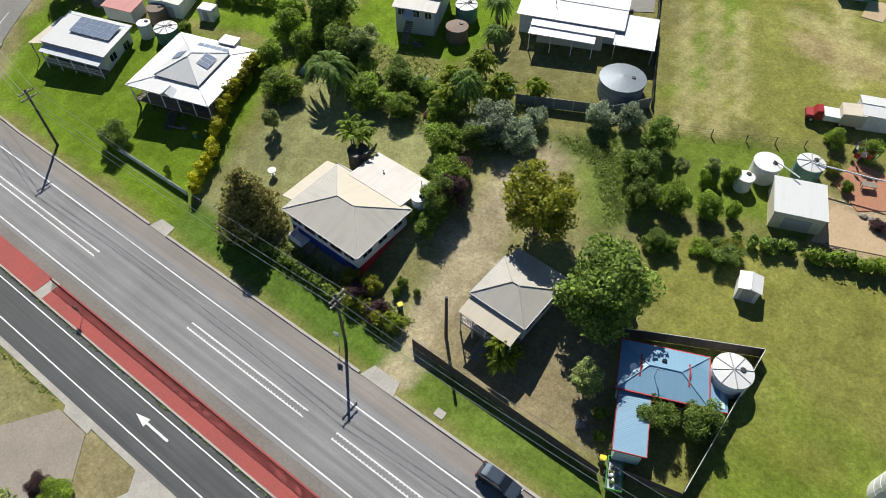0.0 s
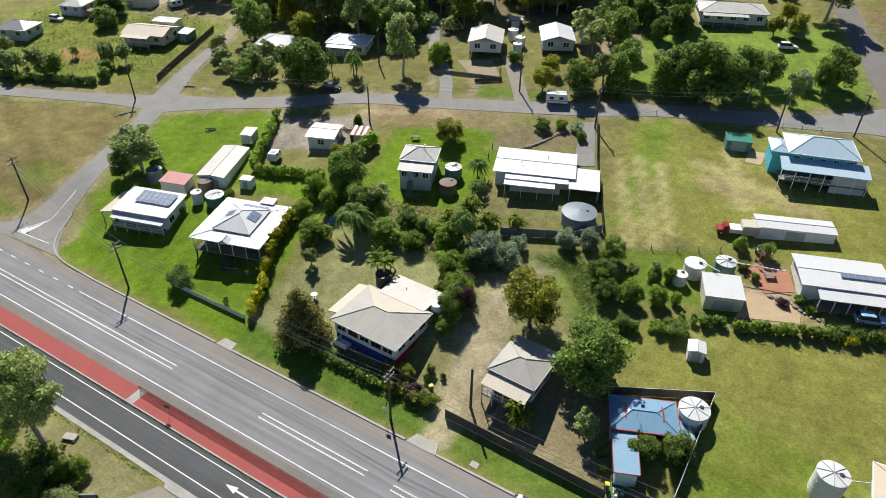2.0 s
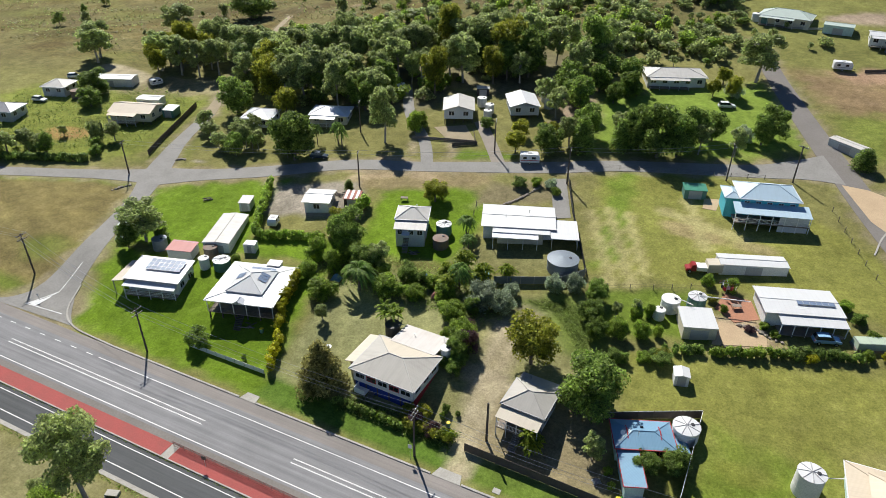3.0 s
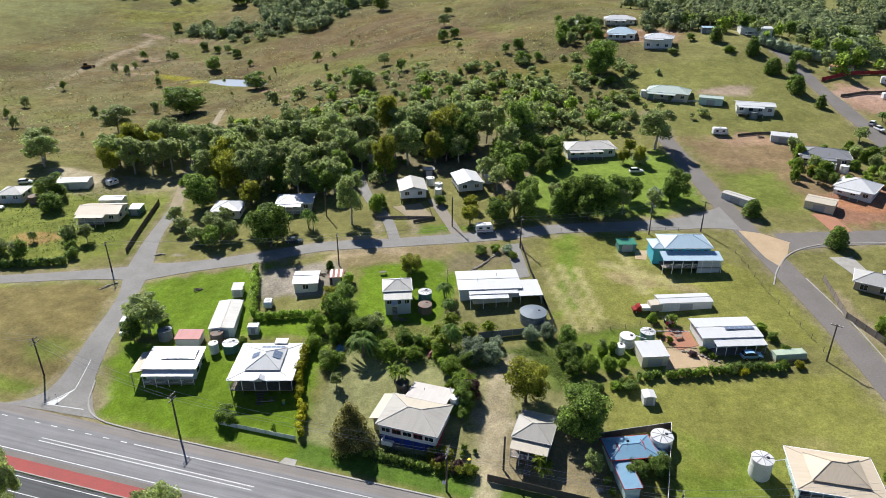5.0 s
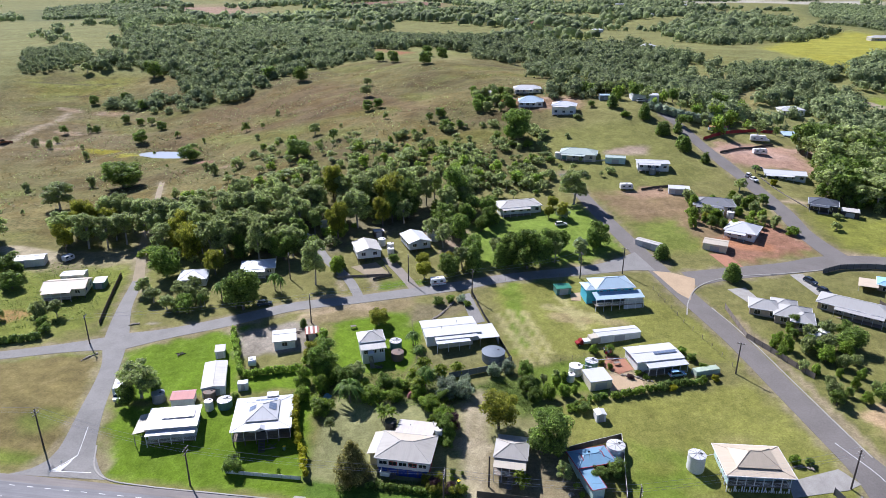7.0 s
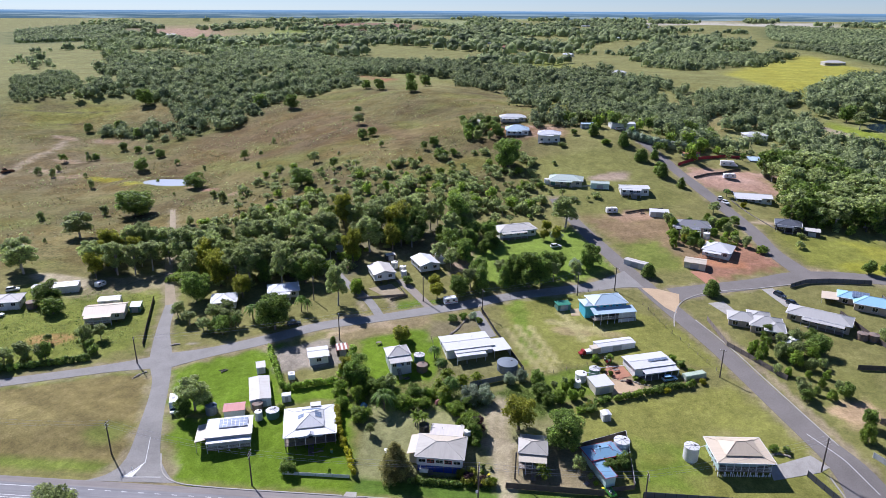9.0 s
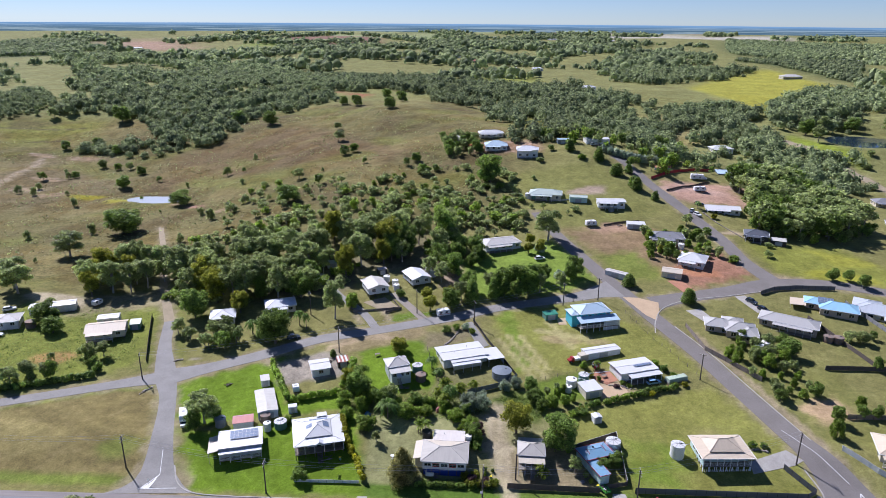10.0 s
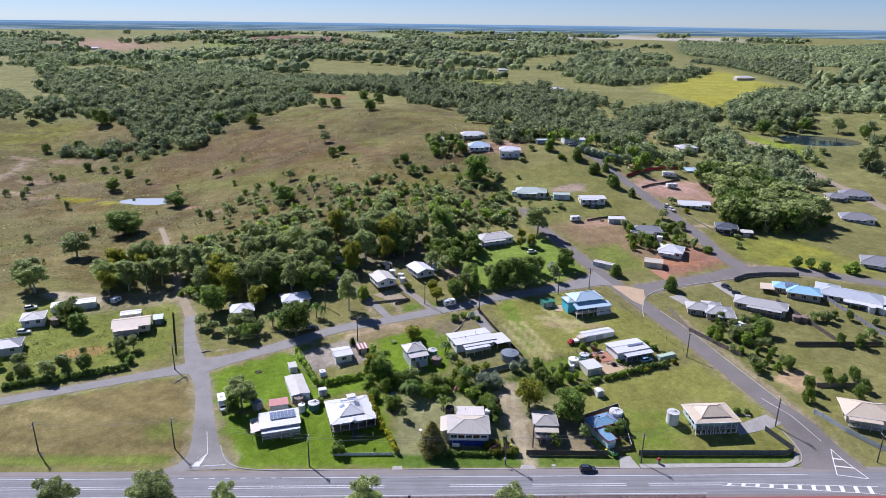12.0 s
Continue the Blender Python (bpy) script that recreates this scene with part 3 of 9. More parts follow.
PADDOCK = [(-92, 32), (-300, -6), (-300, 6), (-26, 6), (-38, 46), (-46, 47)]
HILLSIDE = [(-330, 110), (-330, 420), (-60, 470), (60, 460), (130, 330), (80, 235), (60, 200), (-20, 170), (-70, 130), (-120, 104)]
# worn and eroded spots: middle, size, colour
SCARS = [
    (-259, 353, 12, (0.33, 0.25, 0.18)), (-231, 352, 14, (0.32, 0.24, 0.17)), (-226, 303, 12, (0.36, 0.28, 0.2)), (-223, 277, 15, (0.34, 0.26, 0.18)), (-200, 262, 10, (0.33, 0.25, 0.17)),
    (-180, 260, 12, (0.33, 0.31, 0.03)), (-150, 247, 8, (0.3, 0.28, 0.04)), (-112, 240, 9, (0.3, 0.2, 0.14)), (-95, 226, 7, (0.33, 0.2, 0.14)), (-74, 212, 7, (0.3, 0.22, 0.13)),
    (60, 284, 9, (0.42, 0.15, 0.07)), (78, 288, 8, (0.4, 0.27, 0.2)), (174, 223, 16, (0.42, 0.28, 0.21)), (205, 232, 14, (0.42, 0.28, 0.21)), (120, 212, 12, (0.36, 0.28, 0.2)),
    (150, 128, 10, (0.4, 0.19, 0.1)), (184, 124, 7, (0.4, 0.31, 0.21)), (205, 128, 18, (0.28, 0.28, 0.035)), (214, 146, 15, (0.27, 0.27, 0.04)), (124, 172, 9, (0.33, 0.22, 0.14)),
    (15, 76, 5, (0.34, 0.26, 0.16)), (34, 82, 5, (0.33, 0.25, 0.15)), (26, 72, 4, (0.32, 0.25, 0.15)), (64, 22, 4, (0.34, 0.29, 0.19)), (62, 34, 4, (0.33, 0.28, 0.18)),
    (-78, 58, 8, (0.33, 0.22, 0.08)), (-100, 99, 16, (0.36, 0.31, 0.2)), (-40.5, 42.5, 2.5, (0.34, 0.3, 0.24)), (-32, 60, 2.5, (0.3, 0.26, 0.2)), (40, 124, 6, (0.34, 0.26, 0.19)), (116, 168, 10, (0.36, 0.24, 0.15)), (176, 170, 7, (0.42, 0.33, 0.22)),
    (86, 74, 6, (0.27, 0.22, 0.1)), (100, 74, 5, (0.27, 0.23, 0.1)), (104, 20, 5, (0.2, 0.22, 0.04)), (122, 30, 8, (0.24, 0.22, 0.075)), (-70, 22, 22, (0.25, 0.21, 0.08)), (-40, 18, 8, (0.16, 0.18, 0.04)),
]


def make_ground():
    xs = growing(-280, -4400, 5)[::-1] + lines_between([(-280, -140, 3.6), (-140, 240, 1.4), (240, 420, 3.6)]) + growing(420, 4400, 5)
    ys = growing(-40, -4400, 4)[::-1] + lines_between([(-40, 112, 1.15), (112, 330, 2.6), (330, 440, 3.6)]) + growing(440, 4400, 5)
    gx, gy = np.meshgrid(np.array(xs), np.array(ys))
    px, py = gx.ravel(), gy.ravel()
    pz = heights(px, py)
    nx, ny = len(xs), len(ys)
    idx = np.arange(nx * ny).reshape(ny, nx)
    faces = np.stack([idx[:-1, :-1], idx[:-1, 1:], idx[1:, 1:], idx[1:, :-1]], -1).reshape(-1, 4)
    me = mesh_from("ground", np.stack([px, py, pz], 1), faces.tolist(), M["land"], True)
    col = np.tile(np.array(OLIVE), (len(px), 1))
    wob = 1.2 * (np.sin(px * 0.9 + 1.7 * np.sin(py * 0.5)) + np.sin(py * 1.1 + px * 0.3)) * 0.5
    far = np.hypot(px - 50, py)
    patch = np.sin(px / 190 + 2 * np.sin(py / 310)) * np.sin(py / 210 + 1.5 * np.sin(px / 290))
    country = np.where(patch[:, None] > 0.2, (0.24, 0.27, 0.12), np.where(patch[:, None] < -0.4, (0.3, 0.19, 0.13), (0.13, 0.16, 0.075)))
    k = smooth(900, 1300, far)[:, None]
    col = col * (1 - k) + country * k
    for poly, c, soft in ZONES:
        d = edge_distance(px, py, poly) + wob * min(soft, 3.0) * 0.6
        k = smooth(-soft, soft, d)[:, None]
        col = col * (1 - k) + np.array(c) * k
    # the hillside's grasses: golden, greenish and brown, in drifts along the slope
    hill = smooth(-12, 12, edge_distance(px, py, HILLSIDE) + 4 * wob)[:, None]
    d1 = np.sin(px / 19 + 2.2 * np.sin(py / 33 + px / 61)) + np.sin(py / 12 + 1.7 * np.sin(px / 27)) + 0.7 * np.sin((px - py) / 6.5 + 2 * np.sin(py / 15))
    d2 = np.sin(px / 41 - py / 29 + 1.5 * np.sin(px / 23)) + 0.6 * np.sin(py / 7 + 2 * np.sin(px / 16))
    w1, w2 = smooth(0.2, 1.7, d1)[:, None], smooth(0.3, 1.4, d2)[:, None]
    w3 = smooth(0.5, 2.0, -d1)[:, None]
    col = col * (1 - 0.6 * hill * w1) + np.array((0.215, 0.172, 0.066)) * 0.6 * hill * w1
    col = col * (1 - 0.65 * hill * w2) + np.array((0.165, 0.172, 0.042)) * 0.65 * hill * w2
    col = col * (1 - 0.6 * hill * w3) + np.array((0.115, 0.085, 0.042)) * 0.6 * hill * w3
    for x, y, r, c in SCARS:
        e = np.hypot((px - x) / r, (py - y) / (0.45 * r)) + 0.35 * np.sin(px / 5 + 2 * np.sin(py / 4)) + 0.2 * np.sin(py / 2.1)
        k = (1 - smooth(0.55, 1.1, e))[:, None]
        col = col * (1 - k) + np.array(c) * k
    # wheel tracks worn pale in the lawns
    for x0, y0, x1, y1, w, c in WORN:
        dx, dy = x1 - x0, y1 - y0
        t = np.clip(((px - x0) * dx + (py - y0) * dy) / (dx * dx + dy * dy), 0, 1)
        k = 0.85 * (1 - smooth(0.4 * w, 1.4 * w, np.hypot(px - x0 - t * dx, py - y0 - t * dy) + 0.3 * wob))[:, None]
        col = col * (1 - k) + np.array(c) * k
    # swathes left by the mower
    mow = smooth(-2, 2, edge_distance(px, py, PADDOCK))
    col = col * (1 + 0.1 * mow * np.sin((py + 0.09 * px) * 2 * math.pi / 4.6) * np.sin(px / 13 + 1.0))[:, None]
    # bare, gravelly edges beside the streets
    for _, pts, kind, _ in STREETS:
        near = np.full(px.shape, 1e9)
        for (x0, y0, w0), (x1, y1, w1_) in zip(pts, pts[1:]):
            dx, dy = x1 - x0, y1 - y0
            t = np.clip(((px - x0) * dx + (py - y0) * dy) / (dx * dx + dy * dy), 0, 1)
            near = np.minimum(near, np.hypot(px - x0 - t * dx, py - y0 - t * dy) - (w0 + (w1_ - w0) * t))
        k = 0.75 * (1 - smooth(0.1, 2.0, near + 0.8 * wob))[:, None]
        col = col * (1 - k) + np.array((0.27, 0.225, 0.14)) * k
    att = me.color_attributes.new("soil", "FLOAT_COLOR", "POINT")
    att.data.foreach_set("color", np.concatenate([col, np.maximum(hill, 0.15 + 0.5 * smooth(300, 380, py)[:, None])], 1).astype(np.float32).ravel())
    return tagged(new("ground", me), "grass, dry paddocks and bare soil of the hillside town", "ground", kind="structure")


make_ground()


# ---- roads ----
def curve_points(pts, step=2.0):
    """A smooth line through pts (Catmull-Rom), as rows of the same width."""
    pts = [np.array(p, float) for p in pts]
    ext = [2 * pts[0] - pts[1], *pts, 2 * pts[-1] - pts[-2]]
    out = []
    for a, b, c, d in zip(ext, ext[1:], ext[2:], ext[3:]):
        n = max(2, int(np.hypot(*(c - b)[:2]) / step))
        for i in range(n):
            t = i / n
            out.append(0.5 * (2 * b + (c - a) * t + (2 * a - 5 * b + 4 * c - d) * t * t + (3 * b - a - 3 * c + d) * t**3))
    return out + [pts[-1]]


def ribbon(name, pts, material, lift=0.05, step=2.0, across=4, thick=0.3):
    """A road bed along rows of (x, y, half width), laid on the ground with a skirt into it."""
    rows = curve_points(pts, step)
    verts, faces, w = [], [], across + 1
    for i, (x, y, h) in enumerate(rows):
        d = rows[min(i + 1, len(rows) - 1)][:2] - rows[max(i - 1, 0)][:2]
        d /= np.hypot(*d)
        nx, ny = -d[1], d[0]
        for k in range(w):
            s = (2 * k / across - 1) * h
            verts.append((x + nx * s, y + ny * s))
    vx = np.array(verts)
    vz = heights(vx[:, 0], vx[:, 1]) + lift
    top = [(*a, z) for a, z in zip(vx, vz)]
    n = len(rows)
    for i in range(n - 1):
        for k in range(across):
            a = i * w + k
            faces.append((a + 1, a, a + w, a + w + 1))
    m = len(top)
    low = []
    for i in range(n):
        for k in (0, across):
            x, y, z = top[i * w + k]
            low.append((x, y, z - thick))
    for i in range(n - 1):
        faces.append((i * w, m + 2 * i, m + 2 * i + 2, (i + 1) * w))
        faces.append((i * w + across, (i + 1) * w + across, m + 2 * i + 3, m + 2 * i + 1))
    return new(name, mesh_from(name, top + low, faces, material))


def slab(name, poly, material, lift=0.05, thick=0.15, parent=None):
    """A paved patch following the ground, cut to an outline."""
    bm = bmesh.new()
    f = bm.faces.new([bm.verts.new((x, y, 0)) for x, y in poly])
    if f.normal.z < 0:
        f.normal_flip()
    xs, ys = [p[0] for p in poly], [p[1] for p in poly]
    for lo, hi, no in ((min(xs), max(xs), (1, 0, 0)), (min(ys), max(ys), (0, 1, 0))):
        k = math.ceil(lo / 2.0) * 2.0
        while k < hi:
            bmesh.ops.bisect_plane(bm, geom=bm.verts[:] + bm.edges[:] + bm.faces[:], plane_co=Vector(no) * k, plane_no=no)
            k += 2.0
    ret = bmesh.ops.extrude_face_region(bm, geom=bm.faces[:])
    up = [v for v in ret["geom"] if isinstance(v, bmesh.types.BMVert)]
    for v in bm.verts:
        v.co.z = ground_z(v.co.x, v.co.y) + lift - thick
    for v in up:
        v.co.z += thick
    bmesh.ops.recalc_face_normals(bm, faces=bm.faces)
    return part(name, bm, material, parent)


def level_slab(name, x0, x1, y0, y1, z1, material, label, category="road", z0=-0.3, kind="structure"):
    ob = part(name, boxes((x0, x1, y0, y1, z0, z1)), material, None)
    return tagged(ob, label, category, kind=kind)


level_slab("road", -420, 460, -7.75, 0.9, 0.04, M["asphalt"], "grey two-lane main road of worn asphalt")
level_slab("road_shoulder", -420, 460, 0.9, 3.0, 0.036, M["asphalt_shoulder"], "brownish sealed shoulder beside the main road")
level_slab("road_gutter", -420, 460, -9.0, -7.75, 0.036, M["asphalt_brown"], "gritty brown strip beside the main road")
level_slab("slip_road", -420, 460, -17.0, -11.66, 0.04, M["asphalt_dark"], "dark asphalt slip lane")
level_slab("median_strip", 27.5, 200, -11.45, -9.0, 0.16, M["red_concrete"], "red oxide concrete median strip", "median")
level_slab("median_strip", -200, 26.0, -11.45, -9.0, 0.16, M["red_concrete"], "red oxide concrete median strip", "median")
level_slab("median_gap", 26.0, 27.5, -11.45, -9.0, 0.12, M["concrete"], "pale concrete break in the median strip", "median")
level_slab("verge_edge", -420, 460, -17.65, -17.0, 0.05, M["concrete"], "pale concrete edge of the slip lane", "kerb")
level_slab("kerb", -420, 460, -11.66, -11.45, 0.17, M["concrete"], "grey concrete kerb along the slip lane", "kerb")

for name, pts, mat_name, label in STREETS + DRIVES:
    tagged(ribbon(name, pts, M[mat_name], 0.06 if "cross" not in name else 0.065), label, "road", kind="structure")

# ---- buildings ----
def low_z(x, y, rot, w, d):
    c, s = math.cos(radians(rot)), math.sin(radians(rot))
    return min(ground_z(x + c * u - s * v, y + s * u + c * v) for u in (-w / 2, 0, w / 2) for v in (-d / 2, 0, d / 2))


def shell(polys, thick=0.12):
    """Roof faces, given as loops of points seen from above, made into a slab."""
    bm = bmesh.new()
    made = {}
    for poly in polys:
        vs = []
        for p in poly:
            k = tuple(round(c, 4) for c in p)
            if k not in made:
                made[k] = bm.verts.new(k)
            vs.append(made[k])
        bm.faces.new(vs)
    bmesh.ops.recalc_face_normals(bm, faces=bm.faces)
    bm.normal_update()
    if sum(f.normal.z for f in bm.faces) < 0:
        bmesh.ops.reverse_faces(bm, faces=bm.faces)
    bmesh.ops.solidify(bm, geom=bm.faces[:], thickness=thick)
    return bm


def hip_faces(x0, x1, y0, y1, z, pitch):
    w, d = x1 - x0, y1 - y0
    h = min(w, d) / 2 * math.tan(radians(pitch))
    cx, cy = (x0 + x1) / 2, (y0 + y1) / 2
    if w >= d:
        a, b = (x0 + d / 2, cy, z + h), (x1 - d / 2, cy, z + h)
    else:
        a, b = (cx, y0 + w / 2, z + h), (cx, y1 - w / 2, z + h)
    p = [(x0, y0, z), (x1, y0, z), (x1, y1, z), (x0, y1, z)]
    if abs(w - d) < 0.2:
        t = (cx, cy, z + h)
        return [(p[0], p[1], t), (p[1], p[2], t), (p[2], p[3], t), (p[3], p[0], t)], [(p[i], t) for i in range(4)]
    if w >= d:
        f = [(p[0], p[1], b, a), (p[2], p[3], a, b), (p[1], p[2], b), (p[3], p[0], a)]
        return f, [(a, b), (p[0], a), (p[3], a), (p[1], b), (p[2], b)]
    f = [(p[1], p[2], b, a), (p[3], p[0], a, b), (p[0], p[1], a), (p[2], p[3], b)]
    return f, [(a, b), (p[0], a), (p[1], a), (p[2], b), (p[3], b)]


def gable_faces(x0, x1, y0, y1, z, pitch, along="x"):
    cx, cy = (x0 + x1) / 2, (y0 + y1) / 2
    if along == "x":
        h = (y1 - y0) / 2 * math.tan(radians(pitch))
        a, b = (x0, cy, z + h), (x1, cy, z + h)
        return [((x0, y0, z), (x1, y0, z), b, a), ((x1, y1, z), (x0, y1, z), a, b)], [(a, b)]
    h = (x1 - x0) / 2 * math.tan(radians(pitch))
    a, b = (cx, y0, z + h), (cx, y1, z + h)
    return [((x1, y0, z), (x1, y1, z), b, a), ((x0, y1, z), (x0, y0, z), a, b)], [(a, b)]


def roof(root, faces, ridges, material, name="roof", cap=None, thick=0.12, label=""):
    ob = part(name, shell(faces, thick), material, root, label)
    if ridges:
        up = Vector((0, 0, 0.02))
        for a, b in ridges:
            part("ridge_cap", bars((Vector(a) + up, Vector(b) + up, 0.075, 6)), cap or material, ob)
    return ob


def gutters(root, x0, x1, y0, y1, z, material):
    rows = ((x0 - 0.1, x1 + 0.1, y0 - 0.12, y0, z - 0.16, z), (x0 - 0.1, x1 + 0.1, y1, y1 + 0.12, z - 0.16, z),
            (x0 - 0.12, x0, y0, y1, z - 0.16, z), (x1, x1 + 0.12, y0, y1, z - 0.16, z))
    for r in rows:
        part("gutter", boxes(r), material, root)


SIDES = {"front": 0, "right": 90, "back": 180, "left": 270}
SHARED = {}


def shared_part(key, name, make, material, parent, m):
    if (key, material.name) not in SHARED:
        ob = part(name, make(), material, None)
        SHARED[(key, material.name)] = ob.data
    else:
        ob = new(name, SHARED[(key, material.name)])
    ob.parent, ob.matrix_basis = parent, m
    return ob


def on_side(side, w, d, u, v, z):
    """A pose on a wall of a w x d building: u along it, v out of it."""
    x, y = {"front": (u, -d / 2 - v), "back": (-u, d / 2 + v), "left": (-w / 2 - v, -u), "right": (w / 2 + v, u)}[side]
    return pose(x, y, z, 0, 0, SIDES[side])


def window(root, side, w, d, u, z, ww=1.2, hh=1.1, trim="trim_white"):
    rim = 0.08
    f = lambda: boxes((-ww / 2 - rim, ww / 2 + rim, -0.07, 0.01, -rim, 0), (-ww / 2 - rim, ww / 2 + rim, -0.07, 0.01, hh, hh + rim),
                      (-ww / 2 - rim, -ww / 2, -0.06, 0.01, 0, hh), (ww / 2, ww / 2 + rim, -0.06, 0.01, 0, hh), (-0.03, 0.03, -0.05, 0.01, 0, hh))
    ob = shared_part(("window", ww, hh), "window", f, M[trim], root, on_side(side, w, d, u, 0, z))
    shared_part(("pane", ww, hh), "pane", lambda: boxes((-ww / 2, ww / 2, -0.03, 0.005, 0, hh)), M["glass"], ob, pose(0, 0, 0))
    return ob


def door(root, side, w, d, u, z, material, ww=0.9, hh=2.05):
    ob = shared_part(("door", ww, hh), "door", lambda: boxes((-ww / 2, ww / 2, -0.05, 0.01, 0, hh), (-ww / 2 - 0.08, -ww / 2, -0.07, 0.01, 0, hh + 0.08), (ww / 2, ww / 2 + 0.08, -0.07, 0.01, 0, hh + 0.08), (-ww / 2, ww / 2, -0.07, 0.01, hh, hh + 0.08)), material, root, on_side(side, w, d, u, 0, z))
    shared_part("door_knob", "door_handle", lambda: boxes((ww / 2 - 0.15, ww / 2 - 0.09, -0.11, -0.05, 1.0, 1.1)), M["steel"], ob, pose(0, 0, 0))
    return ob


def posts(root, pts, z0, z1, material, r=0.06):
    for x, y in pts:
        shared_part(("post", round(z1 - z0, 2), r), "post", lambda: boxes((-r, r, -r, r, 0, z1 - z0)), material, root, pose(x, y, z0))


def lean_to(root, side, w, d, u0, u1, depth, hi, lo, roof_mat, floor=None, trim="trim_white", gap=2.2, rail=True, thick=0.1, name="veranda_roof"):
    """A skillion roof off one wall, on posts, with a deck and railing where floor is given."""
    turn = on_side(side, w, d, 0, 0, 0)
    tip = turn @ Vector((0, 0, 0))
    at = lambda u, v, z: tuple(turn @ Vector((u, -v, z)))
    ob = part(name, shell([(at(u0 - 0.15, depth + 0.2, lo), at(u1 + 0.15, depth + 0.2, lo), at(u1 + 0.15, -0.05, hi), at(u0 - 0.15, -0.05, hi))], thick), M[roof_mat], root)
    n = max(1, round((u1 - u0) / gap))
    line = [at(u0 + (u1 - u0) * i / n, depth - 0.1, 0)[:2] for i in range(n + 1)]
    posts(root, line, -0.4, lo - 0.02, M[trim])
    if floor is not None:
        bm = bmesh.new()
        box(bm, u0, u1, -depth, -0.03, floor - 0.16, floor)
        bm.transform(turn)
        part("deck", bm, M["timber"], root)
        if rail:
            bm = bmesh.new()
            for z in (0.95, 0.12):
                box(bm, u0, u1, -depth + 0.06, -depth + 0.12, floor + z, floor + z + 0.06)
            k = u0
            while k < u1:
                box(bm, k, k + 0.04, -depth + 0.07, -depth + 0.11, floor + 0.12, floor + 0.95)
                k += 0.22
            bm.transform(turn)
            part("railing", bm, M[trim], root)
    return ob


def stairs(root, side, w, d, u, v, top, material, ww=1.1):
    n = max(2, round(top / 0.18))
    m = on_side(side, w, d, 0, 0, 0)
    for i in range(n):
        shared_part(("tread", ww), "tread", lambda: boxes((-ww / 2, ww / 2, -0.27, 0, -0.05, 0.02)), material, root, m @ Matrix.Translation((u, -v - 0.27 * i, top - top * (i + 1) / n)))
    for sg in (-1, 1):
        bm = bars(((u + sg * ww / 2, -v, top - 0.1), (u + sg * ww / 2, -v - 0.27 * n, -0.02), 0.05, 4))
        bm.transform(m)
        part("stringer", bm, material, root)


def stumps(root, w, d, z1, material, gap=2.4):
    nx, ny = max(1, round(w / gap)), max(1, round(d / gap))
    posts(root, [(-w / 2 + 0.15 + (w - 0.3) * i / nx, -d / 2 + 0.15 + (d - 0.3) * j / ny) for i in range(nx + 1) for j in range(ny + 1) if i in (0, nx) or j in (0, ny)], -0.4, z1, material, 0.1)


def solar_array(root, faces_mat, origin, along, up, nx, ny, pw=1.0, ph=1.65):
    """A bank of panels on a slope: origin is its lower corner, along and up are unit vectors in it."""
    along, up = Vector(along).normalized(), Vector(up).normalized()
    n = along.cross(up)
    m = Matrix((( *along, 0), (*up, 0), (*n, 0), (0, 0, 0, 1))).transposed()
    for i in range(nx):
        for j in range(ny):
            p = Vector(origin) + along * (i * (pw + 0.04)) + up * (j * (ph + 0.04)) + n * 0.1
            ob = shared_part(("solar", pw, ph), "solar_panel", lambda: boxes((0, pw, 0, ph, -0.02, 0.015)), M["steel"], root, Matrix.Translation(p) @ m)
            shared_part(("panel_glass", pw, ph), "panel_glass", lambda: boxes((0.03, pw - 0.03, 0.03, ph - 0.03, 0.01, 0.022)), M["solar"], ob, pose(0, 0, 0))


def vent_pipe(root, x, y, z, h=0.6):
    part("vent_pipe", bars(((x, y, z), (x, y, z + h), 0.06, 8), ((x, y, z + h), (x, y, z + h + 0.12), 0.12, 8)), M["steel"], root)


